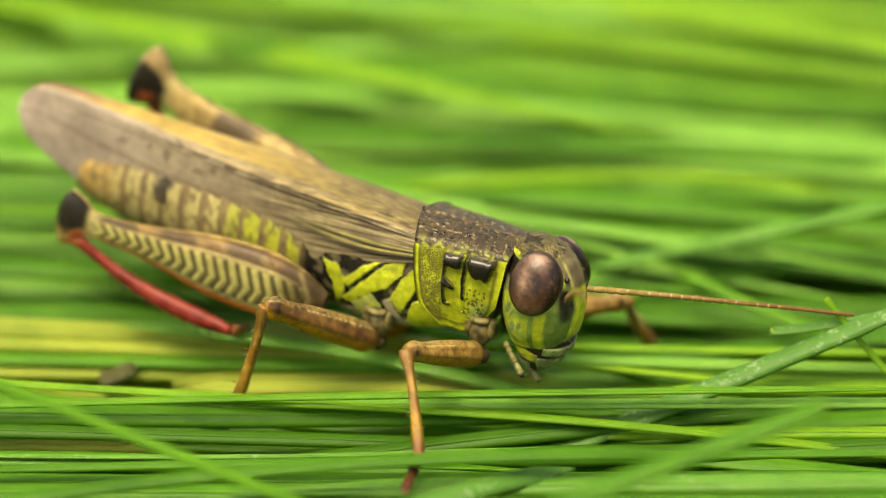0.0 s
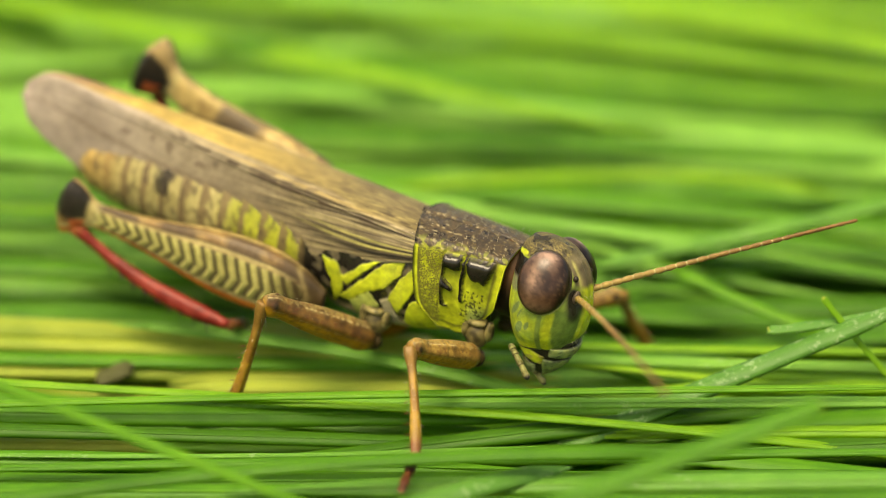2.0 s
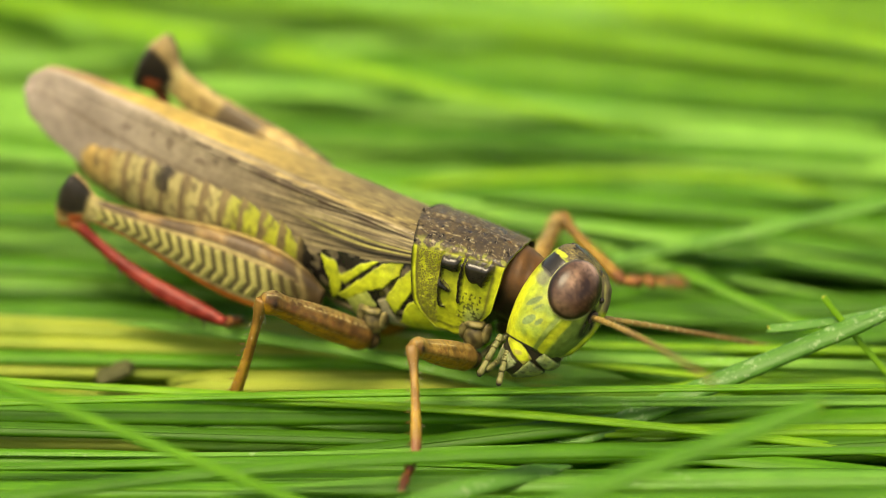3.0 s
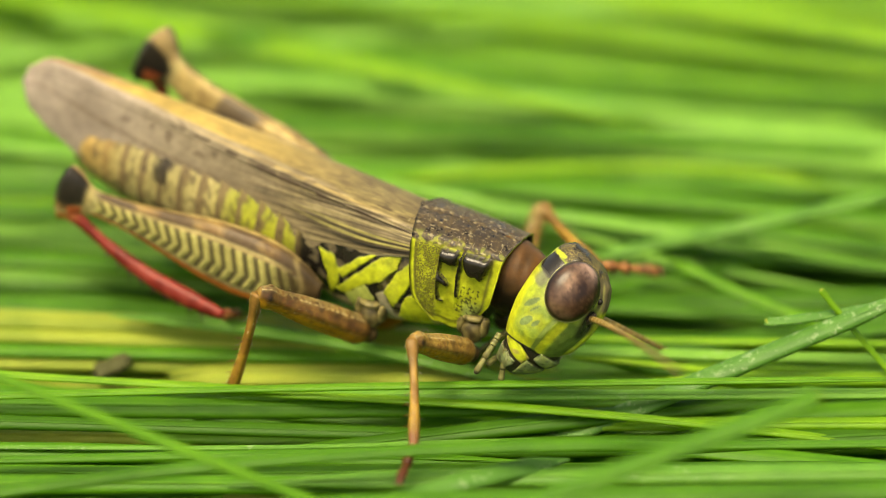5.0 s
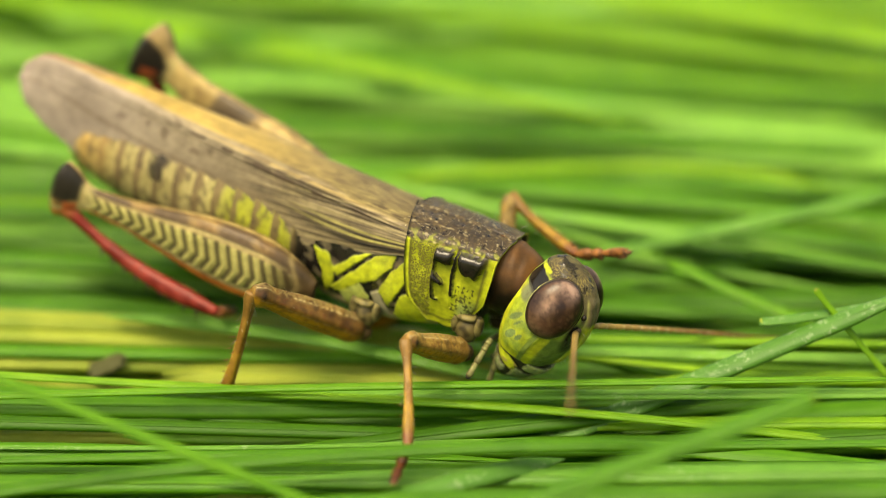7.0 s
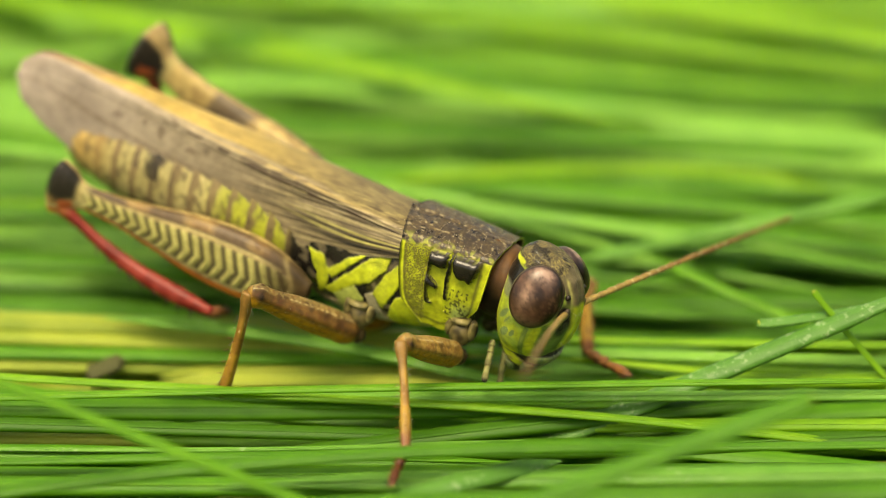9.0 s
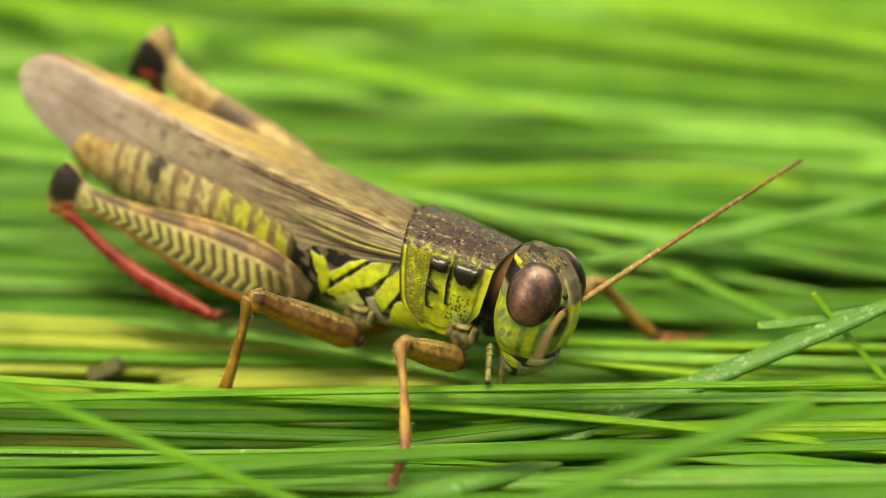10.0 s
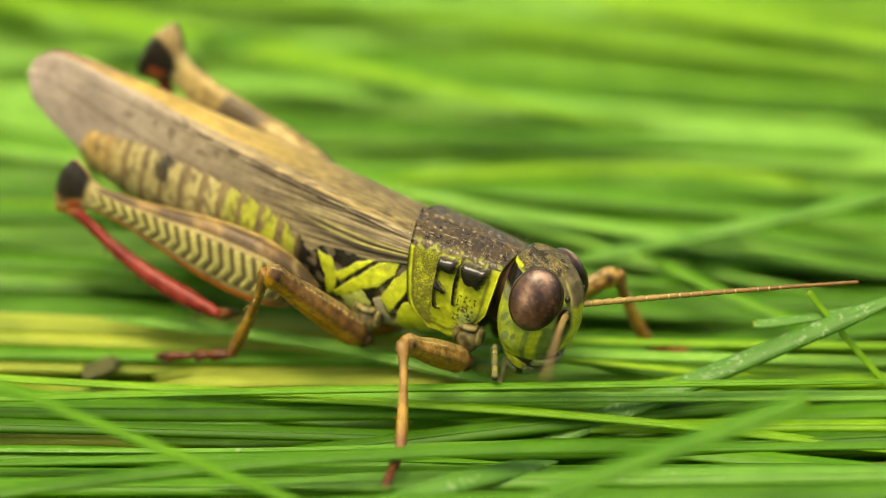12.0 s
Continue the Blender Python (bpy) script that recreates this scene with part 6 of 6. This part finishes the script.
        (8.8, pose(5.800 * MM, 0.000 * MM, 0.000 * MM, 77.79, 10.83, -139.03)),
        (8.9, pose(5.800 * MM, 0.000 * MM, -0.000 * MM, 64.65, 23.88, -139.48)),
        (9, pose(5.800 * MM, 0.000 * MM, 0.000 * MM, 74.13, 18.45, -131.93)),
        (9.1, pose(5.800 * MM, 0.000 * MM, -0.000 * MM, -127.40, 58.38, 48.08)),
        (9.2, pose(5.800 * MM, 0.000 * MM, 0.000 * MM, -139.24, 54.46, 35.04)),
        (9.3, pose(5.800 * MM, 0.000 * MM, -0.000 * MM, -167.15, 58.01, 10.95)),
        (9.5, pose(5.800 * MM, 0.000 * MM, 0.000 * MM, 173.21, 58.32, -5.79)),
        (10, pose(5.800 * MM, 0.000 * MM, 0.000 * MM, 179.90, 59.41, -0.09)),
        (10.5, pose(5.800 * MM, 0.000 * MM, 0.000 * MM, 168.86, 63.66, -10.01)),
        (11, pose(5.800 * MM, 0.000 * MM, 0.000 * MM, -176.70, 75.43, 3.19)),
        (11.5, pose(5.800 * MM, -0.000 * MM, 0.000 * MM, -92.80, 80.57, 87.17)),
        (12, pose(5.800 * MM, 0.000 * MM, 0.000 * MM, -87.44, 77.20, 92.63)),
    ])
    walk(front_far[2], [
        (0, pose(8.163 * MM, 1.850 * MM, -3.486 * MM, -0.08, 18.80, 11.52)),
        (0.5, pose(8.167 * MM, 1.758 * MM, -3.531 * MM, -0.03, 19.00, 10.34)),
        (1, pose(8.166 * MM, 1.665 * MM, -3.576 * MM, 0.01, 18.28, 9.62)),
        (1.5, pose(8.047 * MM, 1.464 * MM, -3.738 * MM, 0.35, 20.87, 8.80)),
        (2.2, pose(7.761 * MM, 1.402 * MM, -3.918 * MM, 1.06, 23.70, 10.52)),
        (2.3, pose(6.493 * MM, 0.684 * MM, -4.496 * MM, 3.44, 31.22, 11.61)),
        (2.4, pose(5.390 * MM, -4.228 * MM, -1.766 * MM, -19.40, 9.31, -51.61)),
        (2.5, pose(5.635 * MM, -4.597 * MM, -0.048 * MM, -34.28, -7.37, -32.89)),
        (2.6, pose(3.794 * MM, -3.650 * MM, -1.952 * MM, -38.55, 12.07, -87.52)),
        (2.7, pose(4.562 * MM, -4.002 * MM, 1.900 * MM, -60.40, -28.23, -61.59)),
        (2.8, pose(3.566 * MM, -3.238 * MM, -2.514 * MM, -46.04, 10.23, -93.60)),
        (2.9, pose(3.187 * MM, -3.599 * MM, -1.175 * MM, -38.01, 39.17, -67.14)),
        (3, pose(3.892 * MM, -4.074 * MM, -0.958 * MM, -38.38, 22.65, -62.65)),
        (3.1, pose(3.330 * MM, -3.684 * MM, 1.218 * MM, -54.98, -25.50, -86.32)),
        (3.2, pose(3.589 * MM, -3.826 * MM, -1.278 * MM, -39.59, -6.13, -100.63)),
        (3.5, pose(3.318 * MM, -3.773 * MM, -0.874 * MM, -38.25, 3.39, -101.49)),
        (3.9, pose(3.200 * MM, -3.695 * MM, 0.861 * MM, -44.49, -17.12, -101.62)),
        (4.4, pose(3.326 * MM, -3.759 * MM, -0.956 * MM, -35.97, 3.58, -101.75)),
        (4.8, pose(3.221 * MM, -3.786 * MM, -0.420 * MM, -21.26, -6.68, -90.12)),
        (4.9, pose(3.163 * MM, -3.745 * MM, -0.427 * MM, -18.58, 8.03, -95.21)),
        (5, pose(3.217 * MM, -3.782 * MM, 0.428 * MM, -42.85, 16.68, -75.66)),
        (5.1, pose(3.075 * MM, -3.702 * MM, -0.157 * MM, -43.69, -0.38, -104.73)),
        (5.2, pose(3.092 * MM, -3.707 * MM, 0.284 * MM, -43.68, 13.11, -98.81)),
        (5.3, pose(3.408 * MM, -3.909 * MM, -0.402 * MM, -41.25, -0.66, -97.83)),
        (5.4, pose(3.419 * MM, -3.933 * MM, -0.157 * MM, -35.89, 4.15, -104.85)),
        (5.5, pose(3.377 * MM, -3.907 * MM, -0.155 * MM, -34.21, 13.83, -104.79)),
        (5.6, pose(3.320 * MM, -3.873 * MM, -0.108 * MM, -26.04, 10.56, -106.83)),
        (5.7, pose(3.289 * MM, -3.853 * MM, -0.110 * MM, -19.85, -12.69, -97.53)),
        (5.9, pose(3.430 * MM, -3.933 * MM, -0.269 * MM, -18.10, -11.53, -102.19)),
        (6, pose(3.365 * MM, -3.833 * MM, -0.734 * MM, -24.79, -24.48, -91.96)),
        (6.1, pose(3.105 * MM, -3.527 * MM, 1.208 * MM, -56.27, -26.79, -80.87)),
        (6.2, pose(3.139 * MM, -3.752 * MM, 0.013 * MM, -44.48, 7.65, -107.99)),
        (6.3, pose(3.388 * MM, -3.916 * MM, -0.098 * MM, -44.67, 16.22, -108.97)),
        (6.4, pose(3.223 * MM, -3.801 * MM, -0.262 * MM, -35.30, 7.12, -107.96)),
        (6.5, pose(3.492 * MM, -3.978 * MM, -0.081 * MM, -28.85, 0.91, -109.88)),
        (6.6, pose(3.467 * MM, -3.964 * MM, 0.080 * MM, -23.04, 6.93, -113.35)),
        (6.8, pose(3.469 * MM, -3.954 * MM, -0.306 * MM, -15.81, -6.21, -119.93)),
        (6.9, pose(2.987 * MM, -3.640 * MM, -0.031 * MM, -32.26, 23.63, -67.02)),
        (7, pose(2.959 * MM, -3.470 * MM, 1.025 * MM, -57.01, -32.27, -91.21)),
        (7.1, pose(3.432 * MM, -3.925 * MM, -0.380 * MM, -41.19, -4.92, -110.94)),
        (7.2, pose(3.386 * MM, -3.915 * MM, -0.063 * MM, -34.24, 7.84, -113.72)),
        (7.6, pose(3.738 * MM, -4.108 * MM, -0.188 * MM, -33.26, 6.32, -104.32)),
        (8, pose(3.562 * MM, -3.998 * MM, -0.407 * MM, -44.52, -6.50, -106.88)),
        (8.4, pose(3.635 * MM, -4.014 * MM, -0.596 * MM, -29.52, 0.55, -107.16)),
        (8.8, pose(2.389 * MM, -2.962 * MM, -0.865 * MM, -3.84, 4.95, -143.42)),
        (8.9, pose(2.602 * MM, -2.733 * MM, -1.862 * MM, -3.57, -9.93, -116.68)),
        (9, pose(2.884 * MM, -3.246 * MM, -1.455 * MM, -5.06, -1.00, -90.85)),
        (9.1, pose(7.411 * MM, 1.795 * MM, -3.917 * MM, -5.56, 33.99, -53.95)),
        (9.2, pose(7.989 * MM, 1.535 * MM, -3.743 * MM, -4.74, 10.91, -39.05)),
        (9.3, pose(8.193 * MM, 0.463 * MM, -3.901 * MM, -2.31, 19.65, -14.34)),
        (9.5, pose(8.203 * MM, -0.244 * MM, -3.915 * MM, -0.47, 21.05, -2.60)),
        (10, pose(8.141 * MM, -0.004 * MM, -3.960 * MM, -0.21, 22.05, -1.04)),
        (10.5, pose(7.810 * MM, -0.355 * MM, -4.122 * MM, -1.03, 23.56, -4.81)),
        (11, pose(6.955 * MM, 0.064 * MM, -4.452 * MM, 2.12, 32.21, 6.42)),
        (11.5, pose(5.837 * MM, 0.752 * MM, -4.538 * MM, 10.26, 39.28, 23.63)),
        (12, pose(5.753 * MM, 1.018 * MM, -4.486 * MM, 9.75, 38.79, 23.63)),
    ])
    walk(front_near[0], [
        (0, pose(-1.100 * MM, -1.700 * MM, -5.100 * MM, 4.65, -15.64, -117.72)),
        (0.5, pose(-1.100 * MM, -1.700 * MM, -5.100 * MM, 4.89, -16.23, -117.37)),
        (1, pose(-1.100 * MM, -1.700 * MM, -5.100 * MM, 5.25, -17.89, -115.13)),
        (1.5, pose(-1.100 * MM, -1.700 * MM, -5.100 * MM, 5.84, -19.19, -113.28)),
        (2, pose(-1.100 * MM, -1.700 * MM, -5.100 * MM, 6.34, -19.60, -112.91)),
        (3, pose(-1.100 * MM, -1.700 * MM, -5.100 * MM, 7.35, -21.72, -109.79)),
        (5, pose(-1.100 * MM, -1.700 * MM, -5.100 * MM, 7.72, -22.00, -108.09)),
        (5.5, pose(-1.100 * MM, -1.700 * MM, -5.100 * MM, 7.61, -21.26, -109.15)),
        (6, pose(-1.100 * MM, -1.700 * MM, -5.100 * MM, 7.76, -21.61, -109.09)),
        (6.5, pose(-1.100 * MM, -1.700 * MM, -5.100 * MM, 8.07, -21.34, -107.95)),
        (7, pose(-1.100 * MM, -1.700 * MM, -5.100 * MM, 8.06, -21.32, -108.01)),
        (9, pose(-1.100 * MM, -1.700 * MM, -5.100 * MM, 8.80, -22.14, -107.49)),
        (9.5, pose(-1.100 * MM, -1.700 * MM, -5.100 * MM, 8.66, -22.62, -108.06)),
        (10, pose(-1.100 * MM, -1.700 * MM, -5.100 * MM, 9.10, -23.04, -109.45)),
        (10.5, pose(-1.100 * MM, -1.700 * MM, -5.100 * MM, 9.11, -23.82, -110.07)),
        (11, pose(-1.100 * MM, -1.700 * MM, -5.100 * MM, 9.36, -23.95, -112.90)),
        (11.5, pose(-1.100 * MM, -1.700 * MM, -5.100 * MM, 9.55, -23.74, -113.25)),
        (12, pose(-1.100 * MM, -1.700 * MM, -5.100 * MM, 9.22, -23.14, -112.40)),
    ])
    walk(front_near[1], [
        (0, pose(4.600 * MM, 0.000 * MM, -0.000 * MM, -102.03, 48.88, 74.21)),
        (0.5, pose(4.600 * MM, -0.000 * MM, -0.000 * MM, -102.10, 50.65, 74.50)),
        (1, pose(4.600 * MM, -0.000 * MM, 0.000 * MM, -105.41, 53.96, 71.18)),
        (1.5, pose(4.600 * MM, 0.000 * MM, 0.000 * MM, -106.47, 56.06, 70.39)),
        (2, pose(4.600 * MM, -0.000 * MM, 0.000 * MM, -105.39, 55.86, 71.60)),
        (3, pose(4.600 * MM, -0.000 * MM, -0.000 * MM, -108.18, 58.05, 68.84)),
        (5, pose(4.600 * MM, 0.000 * MM, -0.000 * MM, -112.72, 58.16, 63.76)),
        (5.5, pose(4.600 * MM, 0.000 * MM, -0.000 * MM, -111.59, 57.34, 64.82)),
        (6, pose(4.600 * MM, 0.000 * MM, -0.000 * MM, -110.78, 57.43, 65.76)),
        (6.5, pose(4.600 * MM, 0.000 * MM, 0.000 * MM, -113.24, 57.63, 63.05)),
        (7, pose(4.600 * MM, 0.000 * MM, 0.000 * MM, -112.73, 57.83, 63.67)),
        (9, pose(4.600 * MM, 0.000 * MM, -0.000 * MM, -109.86, 57.89, 66.90)),
        (9.5, pose(4.600 * MM, 0.000 * MM, 0.000 * MM, -107.81, 58.73, 69.40)),
        (10, pose(4.600 * MM, 0.000 * MM, 0.000 * MM, -104.77, 57.99, 72.73)),
        (10.5, pose(4.600 * MM, 0.000 * MM, 0.000 * MM, -104.52, 60.31, 73.40)),
        (11, pose(4.600 * MM, -0.000 * MM, 0.000 * MM, -99.23, 58.81, 79.24)),
        (11.5, pose(4.600 * MM, 0.000 * MM, -0.000 * MM, -100.91, 58.71, 77.29)),
        (12, pose(4.600 * MM, 0.000 * MM, 0.000 * MM, -106.05, 59.65, 71.57)),
    ])
    walk(front_near[2], [
        (0, pose(5.513 * MM, 3.227 * MM, -3.842 * MM, 11.01, 25.06, 37.65)),
        (0.5, pose(5.464 * MM, 3.116 * MM, -3.944 * MM, 11.44, 25.76, 37.50)),
        (1, pose(5.568 * MM, 2.840 * MM, -4.124 * MM, 11.85, 27.56, 35.44)),
        (1.5, pose(5.556 * MM, 2.683 * MM, -4.231 * MM, 12.19, 29.21, 33.81)),
        (2, pose(5.503 * MM, 2.716 * MM, -4.221 * MM, 12.56, 29.92, 33.66)),
        (3, pose(5.574 * MM, 2.517 * MM, -4.327 * MM, 12.66, 32.59, 30.64)),
        (5, pose(5.789 * MM, 2.413 * MM, -4.333 * MM, 12.04, 33.16, 28.71)),
        (5.5, pose(5.771 * MM, 2.490 * MM, -4.294 * MM, 12.22, 32.40, 29.89)),
        (6, pose(5.727 * MM, 2.503 * MM, -4.298 * MM, 12.43, 32.80, 29.90)),
        (6.5, pose(5.838 * MM, 2.434 * MM, -4.307 * MM, 11.81, 32.80, 28.57)),
        (7, pose(5.804 * MM, 2.433 * MM, -4.317 * MM, 11.83, 32.78, 28.64)),
        (9, pose(5.663 * MM, 2.494 * MM, -4.320 * MM, 12.22, 33.95, 28.27)),
        (9.5, pose(5.531 * MM, 2.478 * MM, -4.359 * MM, 12.72, 34.26, 28.99)),
        (10, pose(5.403 * MM, 2.582 * MM, -4.324 * MM, 13.96, 34.81, 30.91)),
        (10.5, pose(5.322 * MM, 2.421 * MM, -4.431 * MM, 14.75, 35.46, 31.79)),
        (11, pose(5.093 * MM, 2.595 * MM, -4.363 * MM, 16.80, 35.48, 35.51)),
        (11.5, pose(5.183 * MM, 2.584 * MM, -4.358 * MM, 17.03, 35.40, 35.99)),
        (12, pose(5.415 * MM, 2.445 * MM, -4.401 * MM, 15.94, 34.77, 34.69)),
    ])
    walk(mid_near[0], [
        (0, pose(-6.000 * MM, -2.000 * MM, -5.500 * MM, 3.99, -22.98, -134.33)),
        (0.5, pose(-6.000 * MM, -2.000 * MM, -5.500 * MM, 4.13, -22.77, -134.19)),
        (1, pose(-6.000 * MM, -2.000 * MM, -5.500 * MM, 4.25, -22.89, -134.55)),
        (2, pose(-6.000 * MM, -2.000 * MM, -5.500 * MM, 4.93, -22.84, -133.34)),
        (3, pose(-6.000 * MM, -2.000 * MM, -5.500 * MM, 5.44, -23.42, -132.94)),
        (5, pose(-6.000 * MM, -2.000 * MM, -5.500 * MM, 5.36, -22.09, -134.29)),
        (5.5, pose(-6.000 * MM, -2.000 * MM, -5.500 * MM, 5.22, -21.63, -135.30)),
        (6, pose(-6.000 * MM, -2.000 * MM, -5.500 * MM, 5.30, -21.74, -135.21)),
        (6.5, pose(-6.000 * MM, -2.000 * MM, -5.500 * MM, 5.45, -21.42, -134.96)),
        (7, pose(-6.000 * MM, -2.000 * MM, -5.500 * MM, 5.57, -21.82, -134.13)),
        (9, pose(-6.000 * MM, -2.000 * MM, -5.500 * MM, 6.20, -22.65, -132.46)),
        (9.5, pose(-6.000 * MM, -2.000 * MM, -5.500 * MM, 6.15, -22.90, -132.40)),
        (10, pose(-6.000 * MM, -2.000 * MM, -5.500 * MM, 6.43, -22.10, -132.23)),
        (10.5, pose(-6.000 * MM, -2.000 * MM, -5.500 * MM, 6.27, -21.66, -133.16)),
        (11, pose(-6.000 * MM, -2.000 * MM, -5.500 * MM, 6.25, -21.05, -134.86)),
        (11.1, pose(-6.000 * MM, -2.000 * MM, -5.500 * MM, 6.44, -21.18, -133.85)),
        (11.2, pose(-6.000 * MM, -2.000 * MM, -5.500 * MM, 7.76, -30.09, -130.45)),
        (11.3, pose(-6.000 * MM, -2.000 * MM, -5.500 * MM, 7.12, -33.89, -136.57)),
        (11.4, pose(-6.000 * MM, -2.000 * MM, -5.500 * MM, 7.13, -35.06, -137.34)),
        (11.5, pose(-6.000 * MM, -2.000 * MM, -5.500 * MM, 6.92, -35.30, -138.66)),
        (12, pose(-6.000 * MM, -2.000 * MM, -5.500 * MM, 6.50, -32.61, -138.27)),
    ])
    walk(mid_near[1], [
        (0, pose(6.000 * MM, 0.000 * MM, 0.000 * MM, 44.13, 71.15, -137.44)),
        (0.5, pose(6.000 * MM, 0.000 * MM, 0.000 * MM, 44.31, 71.94, -137.14)),
        (1, pose(6.000 * MM, 0.000 * MM, 0.000 * MM, 43.25, 73.29, -137.98)),
        (2, pose(6.000 * MM, 0.000 * MM, 0.000 * MM, 39.45, 72.41, -141.89)),
        (3, pose(6.000 * MM, -0.000 * MM, 0.000 * MM, 34.02, 71.78, -147.33)),
        (5, pose(6.000 * MM, -0.000 * MM, 0.000 * MM, 35.36, 71.27, -146.10)),
        (5.5, pose(6.000 * MM, -0.000 * MM, 0.000 * MM, 34.45, 72.32, -146.83)),
        (6, pose(6.000 * MM, 0.000 * MM, 0.000 * MM, 33.76, 71.86, -147.58)),
        (6.5, pose(6.000 * MM, 0.000 * MM, 0.000 * MM, 32.08, 72.34, -149.15)),
        (7, pose(6.000 * MM, 0.000 * MM, 0.000 * MM, 32.04, 72.37, -149.19)),
        (9, pose(6.000 * MM, -0.000 * MM, -0.000 * MM, 28.17, 71.03, -153.14)),
        (9.5, pose(6.000 * MM, 0.000 * MM, -0.000 * MM, 28.99, 70.95, -152.36)),
        (10, pose(6.000 * MM, -0.000 * MM, 0.000 * MM, 33.23, 69.94, -148.39)),
        (10.5, pose(6.000 * MM, 0.000 * MM, 0.000 * MM, 36.13, 71.35, -145.33)),
        (11, pose(6.000 * MM, 0.000 * MM, 0.000 * MM, 35.24, 72.00, -146.11)),
        (11.1, pose(6.000 * MM, -0.000 * MM, 0.000 * MM, 37.81, 71.73, -143.62)),
        (11.2, pose(6.000 * MM, 0.000 * MM, -0.000 * MM, 36.91, 60.59, -146.80)),
        (11.3, pose(6.000 * MM, 0.000 * MM, 0.000 * MM, 43.70, 47.58, -144.80)),
        (11.4, pose(6.000 * MM, -0.000 * MM, 0.000 * MM, 46.16, 46.16, -143.09)),
        (11.5, pose(6.000 * MM, -0.000 * MM, 0.000 * MM, 51.16, 46.43, -138.02)),
        (12, pose(6.000 * MM, 0.000 * MM, -0.000 * MM, 55.45, 46.52, -133.50)),
    ])
    walk(mid_near[2], [
        (0, pose(4.572 * MM, -1.311 * MM, -5.678 * MM, -23.65, 29.26, -60.84)),
        (0.5, pose(4.637 * MM, -1.265 * MM, -5.704 * MM, -23.72, 29.25, -60.96)),
        (1, pose(4.719 * MM, -1.155 * MM, -5.747 * MM, -24.05, 29.60, -60.79)),
        (2, pose(4.573 * MM, -1.119 * MM, -5.719 * MM, -25.26, 29.62, -62.36)),
        (3, pose(4.421 * MM, -1.013 * MM, -5.699 * MM, -26.72, 30.08, -63.43)),
        (5, pose(4.401 * MM, -1.074 * MM, -5.682 * MM, -25.31, 30.32, -61.19)),
        (5.5, pose(4.474 * MM, -0.997 * MM, -5.716 * MM, -24.62, 30.58, -59.84)),
        (6, pose(4.423 * MM, -1.002 * MM, -5.702 * MM, -24.87, 30.66, -60.03)),
        (6.5, pose(4.437 * MM, -0.934 * MM, -5.717 * MM, -24.86, 30.55, -60.21)),
        (7, pose(4.439 * MM, -0.931 * MM, -5.718 * MM, -25.45, 30.32, -61.37)),
        (9, pose(4.260 * MM, -0.881 * MM, -5.674 * MM, -27.29, 30.17, -63.90)),
        (9.5, pose(4.265 * MM, -0.908 * MM, -5.671 * MM, -27.44, 30.17, -64.07)),
        (10, pose(4.247 * MM, -1.079 * MM, -5.636 * MM, -27.11, 30.05, -63.83)),
        (10.5, pose(4.422 * MM, -1.092 * MM, -5.685 * MM, -26.48, 30.35, -62.59)),
        (11, pose(4.461 * MM, -1.034 * MM, -5.706 * MM, -26.03, 31.25, -60.57)),
        (11.1, pose(4.486 * MM, -1.116 * MM, -5.698 * MM, -26.41, 30.82, -61.73)),
        (11.2, pose(3.535 * MM, -1.613 * MM, -5.227 * MM, -18.82, 30.67, -31.70)),
        (11.3, pose(2.693 * MM, -2.333 * MM, -4.429 * MM, -36.22, 34.84, -60.23)),
        (11.4, pose(2.677 * MM, -2.496 * MM, -4.328 * MM, -30.51, 40.94, -46.97)),
        (11.5, pose(2.926 * MM, -2.766 * MM, -4.347 * MM, -20.16, 39.05, -29.73)),
        (12, pose(3.158 * MM, -2.995 * MM, -4.354 * MM, -26.68, 37.67, -43.10)),
    ])
    walk(mid_far[0], [
        (0, pose(-5.800 * MM, 1.800 * MM, -5.500 * MM, -0.34, 39.75, 176.77)),
        (12, pose(-5.800 * MM, 1.800 * MM, -5.500 * MM, -2.02, 39.69, -178.78)),
    ])
    walk(mid_far[1], [
        (0, pose(6.000 * MM, -0.000 * MM, 0.000 * MM, 103.30, 21.87, -57.60)),
        (12, pose(6.000 * MM, 0.000 * MM, -0.000 * MM, 103.14, 25.71, -61.71)),
    ])
    walk(mid_far[2], [
        (0, pose(8.983 * MM, -4.702 * MM, -2.235 * MM, 38.31, 27.32, -88.15)),
        (12, pose(8.562 * MM, -4.761 * MM, -2.602 * MM, 32.95, 29.01, -93.32)),
    ])


motions()
